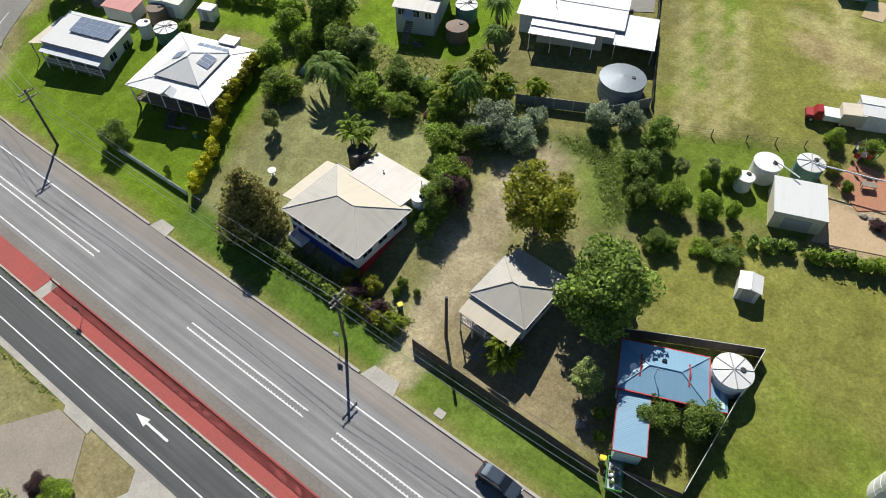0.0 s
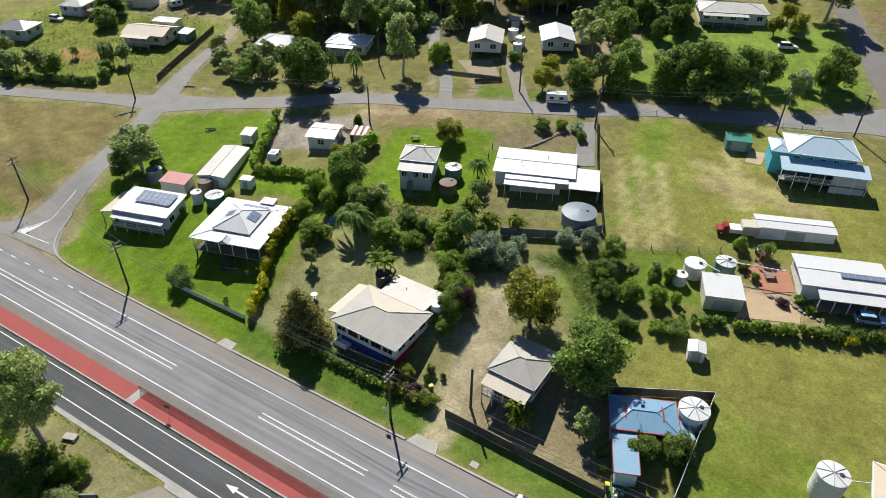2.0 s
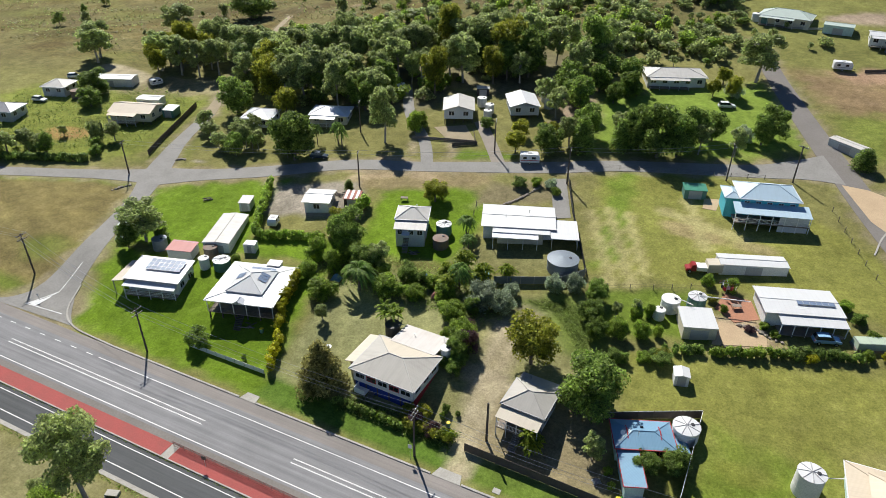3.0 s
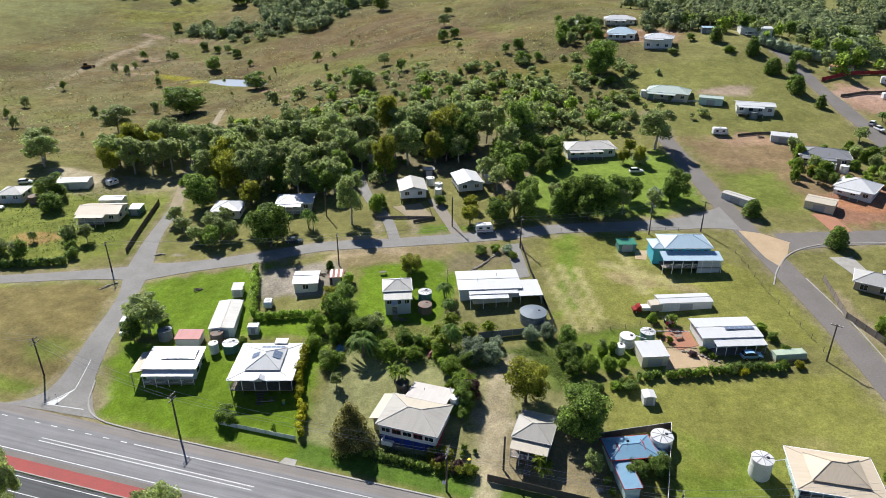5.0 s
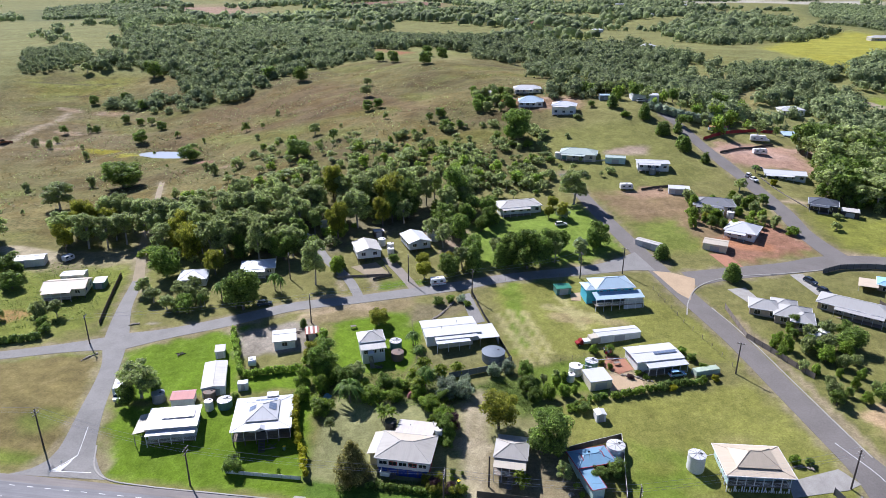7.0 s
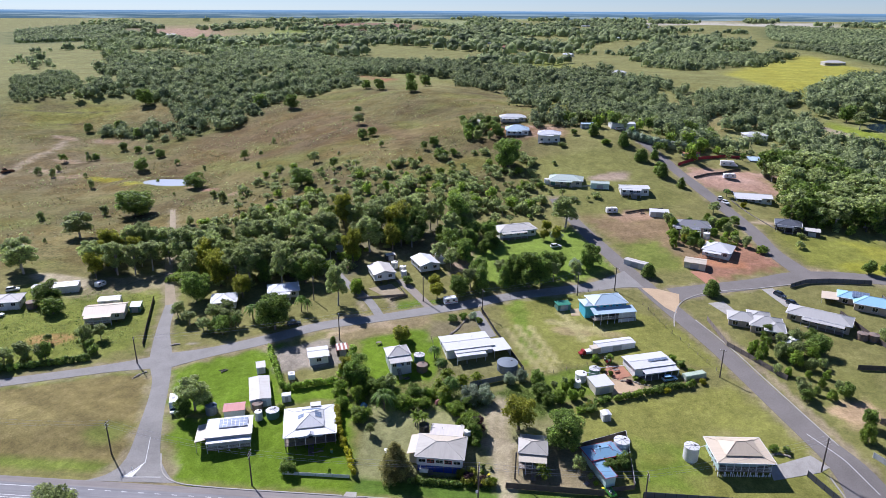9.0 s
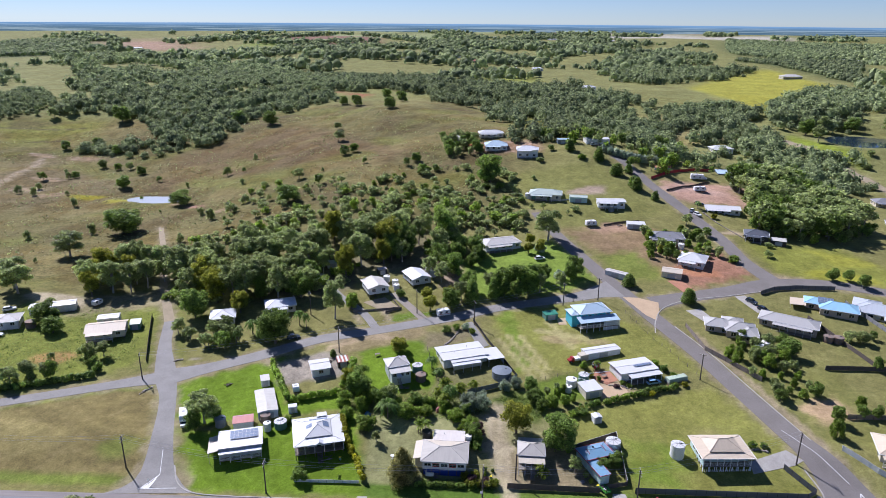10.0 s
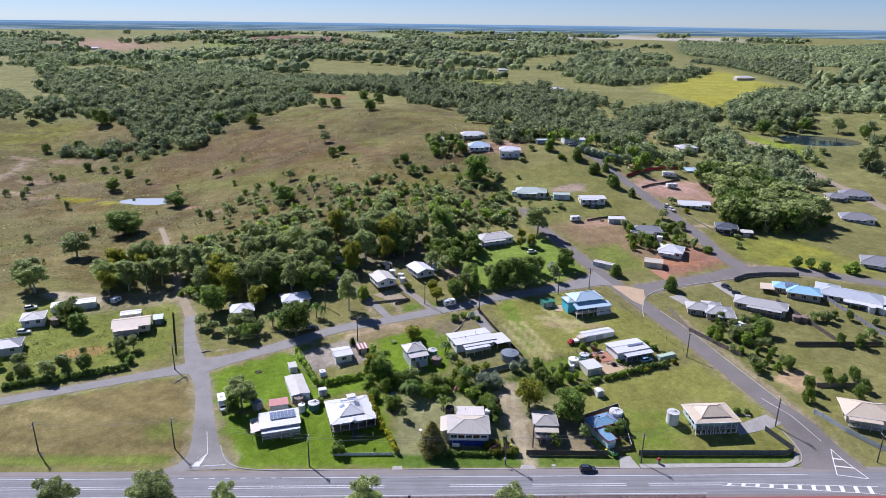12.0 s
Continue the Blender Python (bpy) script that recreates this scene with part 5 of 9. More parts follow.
# plainer buildings: label, x, y, turn, width, depth, base, wall, roof kind, pitch, roof, walls, ridge direction
PLAIN = [
    ("teal garden shed against a dark fence", -61.0, 80.4, 16, 3.4, 4.0, 0.1, 2.2, "skillion", 4, "roof_sage", "tank_green", "x", "shed"),
    ("small shed with a teal roof under gum trees", -0.1, 126.3, 15, 4.0, 3.0, 0.1, 2.2, "skillion", 4, "roof_sage", "wall_grey", "x", "shed"),
    ("small grey shed behind a cottage", 21.2, 119.0, 24, 3.4, 2.6, 0.1, 2.3, "gable", 9, "roof_pale", "wall_dark", "x", "shed"),
    ("distant white farmhouse among trees", 165, 984, 5, 16, 9.0, 0.3, 3.4, "hip", 18, "roof_white", "wall_white", "x", "house"),
    ("distant white farmhouse among trees", 30, 1276, 0, 20, 9.0, 0.3, 3.4, "hip", 18, "roof_white", "wall_white", "x", "house"),
    ("distant white farmhouse among trees", 64, 1242, 8, 16, 9.0, 0.3, 3.4, "gable", 18, "roof_zinc", "wall_white", "x", "house"),
    ("distant white farmhouse among trees", -104, 632, 12, 14, 9.0, 0.3, 3.4, "hip", 18, "roof_white", "wall_white", "x", "house"),
    ("distant white farmhouse among trees", 374, 2573, 0, 34, 9.0, 0.3, 3.4, "gable", 18, "roof_white", "wall_white", "x", "house"),
    ("distant white farmhouse among trees", 275, 2340, 0, 30, 9.0, 0.3, 3.4, "gable", 18, "roof_white", "wall_white", "x", "house"),
    ("distant white farmhouse among trees", 567, 2439, 10, 30, 9.0, 0.3, 3.4, "gable", 18, "roof_zinc", "wall_white", "x", "house"),
    ("distant white farmhouse among trees", 576, 2158, 0, 28, 9.0, 0.3, 3.4, "hip", 18, "roof_white", "wall_white", "x", "house"),
    ("distant white farmhouse among trees", 312, 1473, 0, 20, 9.0, 0.3, 3.4, "hip", 18, "roof_white", "wall_white", "x", "house"),
    ("distant white farmhouse among trees", 149, 2716, 0, 34, 9.0, 0.3, 3.4, "gable", 18, "roof_white", "wall_white", "x", "house"),
    ("distant white farmhouse among trees", 180, 594, 10, 14, 9.0, 0.3, 3.4, "hip", 18, "roof_white", "wall_white", "x", "house"),
    ("distant white farmhouse among trees", 863, 1389, 0, 22, 9.0, 0.3, 3.4, "gable", 18, "roof_white", "wall_white", "x", "house"),
    ("new pale house behind a red earth bank", 69.5, 302.0, 5, 15.0, 8.0, 0.3, 2.8, "hip", 20, "roof_white", "wall_cream", "x", "house"),
    ("blue-grey steel shed on the hilltop", 112.4, 280.0, 5, 7.0, 5.0, 0.1, 2.8, "gable", 9, "roof_lightblue", "tank_grey", "x", "shed"),
    ("red-roofed shed behind a silvery hedge", 165.0, 249.0, -8, 9.0, 5.0, 0.1, 2.4, "gable", 9, "roof_rust", "wall_grey", "x", "shed"),
    ("low white annexe beside the dark house", 194.0, 160.0, -20, 6.0, 4.0, 0.1, 2.4, "skillion", 5, "roof_pale", "wall_dark", "x", "shed"),
    ("white carport shed with a patched roof", 133.0, 171.0, -5, 8.0, 4.0, 0.1, 2.4, "skillion", 5, "roof_white", "wall_grey", "x", "shed"),
    ("long pale workshop with a shallow iron roof", -2.3, 36.4, 21, 5.4, 12.2, 0.1, 2.6, "gable", 6, "roof_pale", "wall_white", "y", "shed"),
    ("grey garden shed beside a hedge", -5.6, 47.0, 21, 2.4, 3.2, 0.1, 2.1, "skillion", 4, "roof_pale", "wall_grey", "x", "shed"),
    ("white-roofed carport house on a gravel yard", 9.7, 53.6, 20, 5.4, 5.8, 0.2, 2.7, "gable", 8, "roof_white", "wall_white", "x", "house"),
    ("open shed with patched rusty roof sheets", 16.2, 57.2, 20, 3.4, 3.6, 0.1, 2.0, "skillion", 4, "roof_rust", "wall_dark", "x", "shed"),
    ("long white machinery shed on the lawn", 98.6, 66.8, 20, 12.2, 3.8, 0.1, 2.3, "gable", 5, "roof_white", "wall_white", "x", "shed"),
    ("cream shed with a shallow white roof", 91.9, 46.8, 20, 5.5, 5.3, 0.2, 2.5, "skillion", 3, "roof_white", "wall_cream", "y", "shed"),
    ("little white garden shed on the mown lawn", 91.7, 33.8, 15, 2.2, 2.2, 0.05, 2.0, "gable", 14, "roof_white", "wall_white", "y", "shed"),
    ("dark green shed by the back street", 84.6, 88.4, 18, 4.6, 3.0, 0.1, 2.1, "skillion", 5, "roof_green", "tank_green", "x", "shed"),
    ("weatherboard cottage with a pale gabled roof", 20.4, 104.3, 24, 7.6, 9.6, 1.6, 2.6, "gable", 16, "roof_pale", "wall_white", "y", "house"),
    ("grey-roofed cottage beside a gravel drive", 35.5, 112.6, 28, 7.4, 9.8, 1.2, 2.6, "gable", 16, "roof_zinc", "wall_grey", "y", "house"),
    ("broad white house under tall trees", 69.0, 146.5, 22, 16.0, 8.6, 0.5, 2.8, "hip", 16, "roof_pale", "wall_white", "x", "house"),
    ("white-roofed house half hidden by trees", -31.2, 84.6, 18, 7.8, 7.6, 0.8, 2.7, "hip", 20, "roof_zinc", "wall_white", "x", "house"),
    ("pale house half hidden by trees", -12.6, 92.0, 20, 10.0, 7.0, 0.8, 2.7, "hip", 18, "roof_zinc", "wall_cream", "x", "house"),
    ("tan-roofed house in an overgrown garden", -68.0, 74.4, 18, 12.0, 8.0, 0.9, 2.7, "gable", 16, "roof_tan", "wall_cream", "x", "house"),
    ("white annexe beside the tan house", -72.0, 83.5, 18, 7.0, 4.0, 0.2, 2.4, "gable", 8, "roof_white", "wall_white", "x", "shed"),
    ("long white shed at the paddock's edge", -96.5, 91.0, 22, 15.0, 5.0, 0.1, 2.6, "gable", 8, "roof_white", "wall_white", "x", "shed"),
    ("grey house at the paddock's edge", -104.5, 78.0, 20, 7.0, 7.0, 0.6, 2.6, "hip", 20, "roof_pale", "wall_grey", "x", "house"),
    ("grey house with low white walls beside the lane", -103.0, 58.0, 20, 9.0, 7.0, 0.6, 2.6, "hip", 20, "roof_slate", "wall_grey", "x", "house"),
    ("pale steel shed on the grass", 114.5, 121.6, -37, 8.6, 2.8, 0.1, 2.5, "gable", 6, "roof_pale", "wall_grey", "x", "shed"),
    ("white hipped house in a red-soil garden", 149.0, 136.5, -27, 10.0, 10.0, 0.3, 2.7, "hip", 22, "roof_white", "wall_white", "x", "house"),
    ("cream shed beside a red dirt yard", 137.0, 124.0, -20, 7.6, 6.0, 0.1, 2.6, "gable", 10, "roof_cream", "wall_cream", "x", "shed"),
    ("slate-roofed house behind garden trees", 143.5, 158.5, -5, 14.5, 9.0, 0.3, 2.7, "hip", 20, "roof_slate", "wall_brick", "x", "house"),
    ("long white house above the red yard", 181.5, 197.5, -10, 16.0, 8.0, 0.3, 2.8, "gable", 12, "roof_white", "wall_white", "x", "house"),
    ("dark-roofed house with charcoal walls", 186.0, 165.0, -20, 9.6, 8.0, 0.4, 3.0, "hip", 20, "roof_dark", "wall_dark", "x", "house"),
    ("sage-roofed house on the slope", 94.8, 204.5, -8, 15.5, 9.0, 0.4, 2.8, "hip", 20, "roof_sage", "wall_cream", "x", "house"),
    ("white shed-like house on the slope", 125.8, 195.0, 0, 13.0, 6.4, 0.6, 3.0, "gable", 8, "roof_white", "wall_white", "x", "house"),
    ("sage green shed on the slope", 110.6, 200.0, -6, 8.6, 5.0, 0.2, 2.6, "gable", 10, "roof_sage", "wall_mint", "x", "shed"),
    ("tall white house at the hilltop", 89.6, 261.0, -5, 12.0, 9.0, 0.6, 4.6, "hip", 18, "roof_zinc", "wall_white", "x", "house"),
    ("grey-blue hipped house at the hilltop", 72.0, 279.0, 0, 13.0, 10.0, 0.4, 3.0, "hip", 24, "roof_lightblue", "wall_white", "x", "house"),
    ("small pale house among hilltop trees", 48.0, 292.0, 0, 9.0, 7.0, 0.4, 2.8, "hip", 20, "roof_pale", "wall_cream", "x", "house"),
    ("long white shed on the hilltop street", 132.5, 279.5, 5, 14.0, 8.0, 0.2, 3.4, "gable", 8, "roof_white", "wall_white", "x", "shed"),
    ("tan-roofed house by the eastern street", 169.5, 22.5, -18, 13.0, 9.5, 0.6, 2.8, "hip", 22, "roof_tan", "wall_cream", "x", "house"),
    ("white-roofed house in the valley trees", 231, 342, 0, 14.0, 9.0, 0.3, 3.0, "hip", 18, "roof_white", "wall_white", "x", "house"),
    ("pale house below the valley road", 266, 348, 10, 13.0, 9.0, 0.3, 3.0, "hip", 18, "roof_pale", "wall_brick", "x", "house"),
    ("dark steel shed above the red yard", 208, 260, -6, 16.0, 8.0, 0.1, 3.4, "skillion", 5, "roof_lightblue", "tank_grey", "x", "shed"),
    ("slate-roofed house beyond the woods", 309, 258, -20, 16.0, 10.0, 0.3, 2.8, "hip", 22, "roof_slate", "wall_white", "x", "house"),
    ("grey-roofed house beyond the woods", 277, 204, -20, 16.0, 10.0, 0.3, 2.8, "hip", 22, "roof_slate", "wall_white", "x", "house"),
    ("grey house with roof panels beside the estate", 242, 130, -30, 15.0, 10.0, 0.3, 2.8, "hip", 22, "roof_slate", "wall_white", "x", "house"),
    ("small slate-roofed house in the woods", 294, 252, -10, 11.0, 8.0, 0.3, 2.8, "hip", 22, "roof_slate", "wall_cream", "x", "house"),
    ("low white farm building", 119, 965, 5, 24.0, 10.0, 0.2, 4.0, "gable", 12, "roof_white", "wall_white", "x", "shed"),
    ("long white farm shed on a red field", -829, 1671, 10, 60.0, 16.0, 0.2, 6.0, "gable", 10, "roof_white", "wall_white", "x", "shed"),
    ("white cottage on the far hillside", -102, 619, 0, 11.0, 7.0, 0.2, 3.0, "gable", 14, "roof_white", "wall_white", "x", "house"),
    ("pale cottage on the far hillside", -119, 612, 0, 12.0, 6.0, 0.2, 3.0, "gable", 14, "roof_zinc", "wall_white", "x", "house"),
    ("broad white roof on a far ridge", -74, 1214, 5, 30.0, 12.0, 0.2, 4.0, "gable", 10, "roof_white", "wall_white", "x", "shed"),
    ("pale farmhouse beside the yellow field", 500, 842, 0, 26.0, 14.0, 0.2, 4.0, "hip", 18, "roof_pale", "wall_cream", "x", "house"),
    ("white sheds at the plantation", 843, 1338, 0, 50.0, 14.0, 0.2, 6.0, "gable", 10, "roof_white", "wall_white", "x", "shed"),
    ("terracotta-roofed house among far trees", 78, 1144, 10, 34.0, 14.0, 0.2, 4.0, "hip", 18, "roof_rust", "wall_cream", "x", "house"),
]
for label, x, y, rot, w, d, base, wall, kind, pitch, rm, wm, along, cat in PLAIN:
    n = max(1, int(w / 3.2))
    wins = (("front", n), ("right", max(1, int(d / 3.5))), ("left", max(1, int(d / 3.5)))) if cat == "house" else ()
    r, top = cottage(label, x, y, rot, w, d, base, wall, kind, pitch, 0.45 if cat == "house" else 0.15, rm, wm, wins=wins, category=cat, name=cat, along=along)
    if rm == "roof_rust" and w < 4:
        rise = d * math.tan(radians(pitch))
        for k in range(3):
            u = -w / 2 + 0.1 + k * 1.2
            part("roof_sheet", shell([((u, -d / 2 - 0.1, top + 0.13), (u + 0.6, -d / 2 - 0.1, top + 0.13), (u + 0.6, d / 2 + 0.1, top + rise + 0.13), (u, d / 2 + 0.1, top + rise + 0.13))], 0.02), M["roof_white"], r, "pale replacement roof sheet")
    if cat == "shed":
        part("roller_door", boxes((-min(w, 5) * 0.3, min(w, 5) * 0.3, -d / 2 - 0.04, -d / 2 + 0.01, 0.0, 2.0)), M["trim_grey"], r)
    elif w > 9:
        lean_to(r, "front", w, d, -w / 2 + 0.4, w / 2 - w * 0.3, 2.0, base + wall - 0.05, base + wall - 0.45, rm, base, gap=2.6, rail=base > 0.5)


def estate_house(label, x, y, rot, wings, roof_mat, wall_mat, pitch=22, panels=None):
    """A low brick house: each wing a walled block (x0, x1, y0, y1) under its own hip."""
    xs, ys = [v for w in wings for v in w[:2]], [v for w in wings for v in w[2:]]
    root = thing("house", x, y, low_z(x, y, rot, max(xs) - min(xs), max(ys) - min(ys)) + 0.3, rot, label, "house")
    for k, (x0, x1, y0, y1) in enumerate(wings):
        top = 2.8 - 0.012 * k
        part("wall", boxes((x0, x1, y0, y1, -1.0, top)), M[wall_mat], root)
        fs, rg = hip_faces(x0 - 0.5, x1 + 0.5, y0 - 0.5, y1 + 0.5, top, pitch)
        roof(root, fs, rg, M[roof_mat])
        gutters(root, x0 - 0.5, x1 + 0.5, y0 - 0.5, y1 + 0.5, top, M["trim_white"])
        for i in range(max(1, int((x1 - x0) / 3.4))):
            n = max(1, int((x1 - x0) / 3.4))
            m = Matrix.Translation(((x0 + x1) / 2, (y0 + y1) / 2, 0))
            w = window(root, "front", x1 - x0, y1 - y0, (x1 - x0) * ((i + 0.5) / n - 0.5), 0.85, 1.5, 1.3)
            w.matrix_basis = m @ w.matrix_basis
    if panels:
        solar_array(root, None, *panels)
    return root


estate_house("brick house with a grey many-hipped roof", 145.0, 82.5, -16, [(-7.5, 0.5, -2.0, 4.6), (-1.0, 8.0, -4.2, 3.4), (-1.5, 4.5, 1.0, 7.0), (3.2, 8.4, -6.6, 0.0)], "roof_mid", "wall_brick", 23)
r = estate_house("long brick house with a grey hipped roof", 167.5, 86.5, -30, [(-9.5, 8.5, -3.8, 3.8)], "roof_mid", "wall_brick", 20)
lean_to(r, "front", 18.0, 7.6, -5.0, 7.0, 2.2, 2.75, 2.4, "roof_mid", 0.1, gap=2.6, rail=False)
r = estate_house("brick house with a bright blue hipped roof and roof panels", 187.0, 98.0, -24, [(-3.6, 8.2, -4.2, 3.6), (-8.4, 0.0, -0.6, 5.4)], "roof_skyblue", "wall_brick", 22, ((-4.6, -0.4, 3.35), (1, 0, 0), (0, 1, 0.404), 5, 2, 0.98, 1.5))
lean_to(r, "left", 16.8, 8.0, -3.0, 4.0, 5.0, 2.75, 2.45, "roof_tan", None, gap=3.0)
r = estate_house("large house with a broad pale grey roof", 207.5, 94.0, -32, [(-13.0, 10.0, -5.0, 6.0), (-13.0, -5.0, -1.0, 8.5)], "roof_silver", "wall_cream", 16)
lean_to(r, "right", 20.0, 10.0, -4.5, 5.5, 3.0, 2.75, 2.4, "roof_white", None, gap=2.6)
lean_to(r, "front", 20.0, 10.0, -3.0, 10.0, 3.2, 2.75, 2.35, "roof_white", 0.1, gap=2.6, rail=False)

# ---- trees and shrubs ----
RNG = np.random.default_rng(7)


def ico_template(sub):
    bm = bmesh.new()
    bmesh.ops.create_icosphere(bm, subdivisions=sub, radius=1.0)
    bm.verts.index_update()
    v, f = np.array([q.co for q in bm.verts]), np.array([[w.index for w in q.verts] for q in bm.faces])
    bm.free()
    return v, f


ICO = {1: ico_template(1), 2: ico_template(2)}


def leaf_quads(blobs, n, size, up_bias=0.35, flat=1.0):
    """Leaf sprays lying over the outside of a set of (x, y, z, r) clumps."""
    b = np.array(blobs, float)
    pick = RNG.choice(len(b), n, p=b[:, 3] ** 2 / (b[:, 3] ** 2).sum())
    d = RNG.normal(size=(n, 3))
    d[:, 2] += up_bias
    d /= np.linalg.norm(d, axis=1, keepdims=True)
    c = b[pick, :3] + d * (b[pick, 3] * (0.62 + 0.52 * RNG.random(n)))[:, None] * np.array([1, 1, flat])
    nrm = d * 0.7 + RNG.normal(size=(n, 3)) * 0.65 + np.array([0, 0, 0.25])
    nrm /= np.linalg.norm(nrm, axis=1, keepdims=True)
    t = np.cross(nrm, RNG.normal(size=(n, 3)))
    t /= np.linalg.norm(t, axis=1, keepdims=True)
    s = np.cross(nrm, t)
    k = (size * (0.5 + 1.0 * RNG.random(n)))[:, None]
    v = np.stack([c - t * k - s * k * 0.45, c + s * k * 0.5 - t * k * 0.1, c + t * k + s * k * 0.2, c - s * k * 0.6 + t * k * 0.15], 1).reshape(-1, 3)
    f = np.arange(4 * n).reshape(n, 4)
    return v, f.tolist()


def core_blobs(blobs, scale=0.5, sub=1):
    """The leafy body of each clump, lumpy and uneven."""
    iv, fi = ICO[sub]
    b = np.array(blobs, float)
    a = RNG.random((len(b), 3)) * 6.3
    lobes = 0.12 * np.sin(4 * iv[None, :, 0] + a[:, 0:1]) * np.sin(4 * iv[None, :, 1] + a[:, 1:2]) + 0.08 * np.sin(7 * iv[None, :, 2] + a[:, 2:3])
    k = (1 + lobes + RNG.uniform(-0.13, 0.13, lobes.shape)) * (scale * b[:, 3:4])
    v = iv[None] * k[..., None] + b[:, None, :3]
    f = fi[None] + (np.arange(len(b)) * len(iv))[:, None, None]
    return v.reshape(-1, 3), f.reshape(-1, 3).tolist()


def crown(name, blobs, n, size, material, parent, core=0.42, up_bias=0.35, sub=1):
    v, f = leaf_quads(blobs, n, size, up_bias)
    if core:
        cv, cf = core_blobs(blobs, core, sub)
        f = f + [[i + len(v) for i in q] for q in cf]
        v = np.concatenate([v, cv])
    ob = new(name, mesh_from(name, v, f, material))
    ob.parent = parent
    return ob


def limbs(parent, rows, material, name="trunk"):
    bm = bmesh.new()
    for a, b, r1, r2 in rows:
        bar(bm, a, b, r1, 7, r2)
    return part(name, bm, material, parent)


def blob_cloud(h, r, low, n, rr, taper=0.0):
    """n clumps filling an egg of radius r between heights low and h."""
    out = []
    for i in range(n):
        a, q = 2.4 * i + RNG.random(), math.sqrt((i + 0.5) / n)
        zz = low + (h - low) * (0.12 + 0.76 * RNG.random())
        t = (zz - low) / (h - low)
        edge = math.sin(math.pi * (0.18 + 0.72 * t)) ** 0.6 * (1 - taper * t)
        out.append((r * 0.72 * q * edge * math.cos(a), r * 0.72 * q * edge * math.sin(a), zz, r * rr * (0.75 + 0.5 * RNG.random())))
    out.append((0, 0, low + (h - low) * 0.8, r * rr * 1.1))
    return out


PROTO = {}
TREE_LABEL = {
    "dark": "dense dark green broadleaf tree with a rounded crown", "mango": "broad tree with olive and yellow-green leaves",
    "gum": "open-crowned gum tree with a pale trunk", "lush": "bushy bright green shrub", "grey": "rounded shrub with silver-green leaves",
    "cone": "dense conical tree with olive-brown foliage", "pine": "narrow dark upright tree", "palm": "feather palm with arching fronds",
    "banana": "clump of broad-leaved banana palms", "cane": "clump of yellow-green cane palms", "yellow": "clipped garden shrub with golden leaves",
    "purple": "bushy garden shrub with purple leaves", "bush": "low scrubby green bush",
}


def fronds(n, length, droop, width, z, lift=0.5, leaflets=9):
    v, f = [], []
    for i in range(n):
        a = 2 * math.pi * i / n * 1.618 * 5 + RNG.random() * 0.4
        el = lift * (0.2 + 0.9 * RNG.random())
        dx, dy = math.cos(a), math.sin(a)
        pts = []
        for k in range(leaflets + 1):
            s = k / leaflets
            hz = length * (s * math.cos(el))
            vz = length * (s * math.sin(el)) - droop * length * s * s
            pts.append((hz, vz))
        for k in range(leaflets):
            (h0, v0), (h1, v1) = pts[k], pts[k + 1]
            wd = width * math.sin(math.pi * (0.12 + 0.83 * (k + 0.5) / leaflets))
            for sg in (-1, 1):
                b = len(v)
                v += [(dx * h0, dy * h0, z + v0), (dx * h1, dy * h1, z + v1), (dx * (h1 + wd * 0.5) - sg * dy * wd, dy * (h1 + wd * 0.5) + sg * dx * wd, z + v1 - wd * 0.35), (dx * (h0 + wd * 0.55) - sg * dy * wd * 0.9, dy * (h0 + wd * 0.55) + sg * dx * wd * 0.9, z + v0 - wd * 0.3)]
                f.append([b, b + 1, b + 2, b + 3])
    return v, f


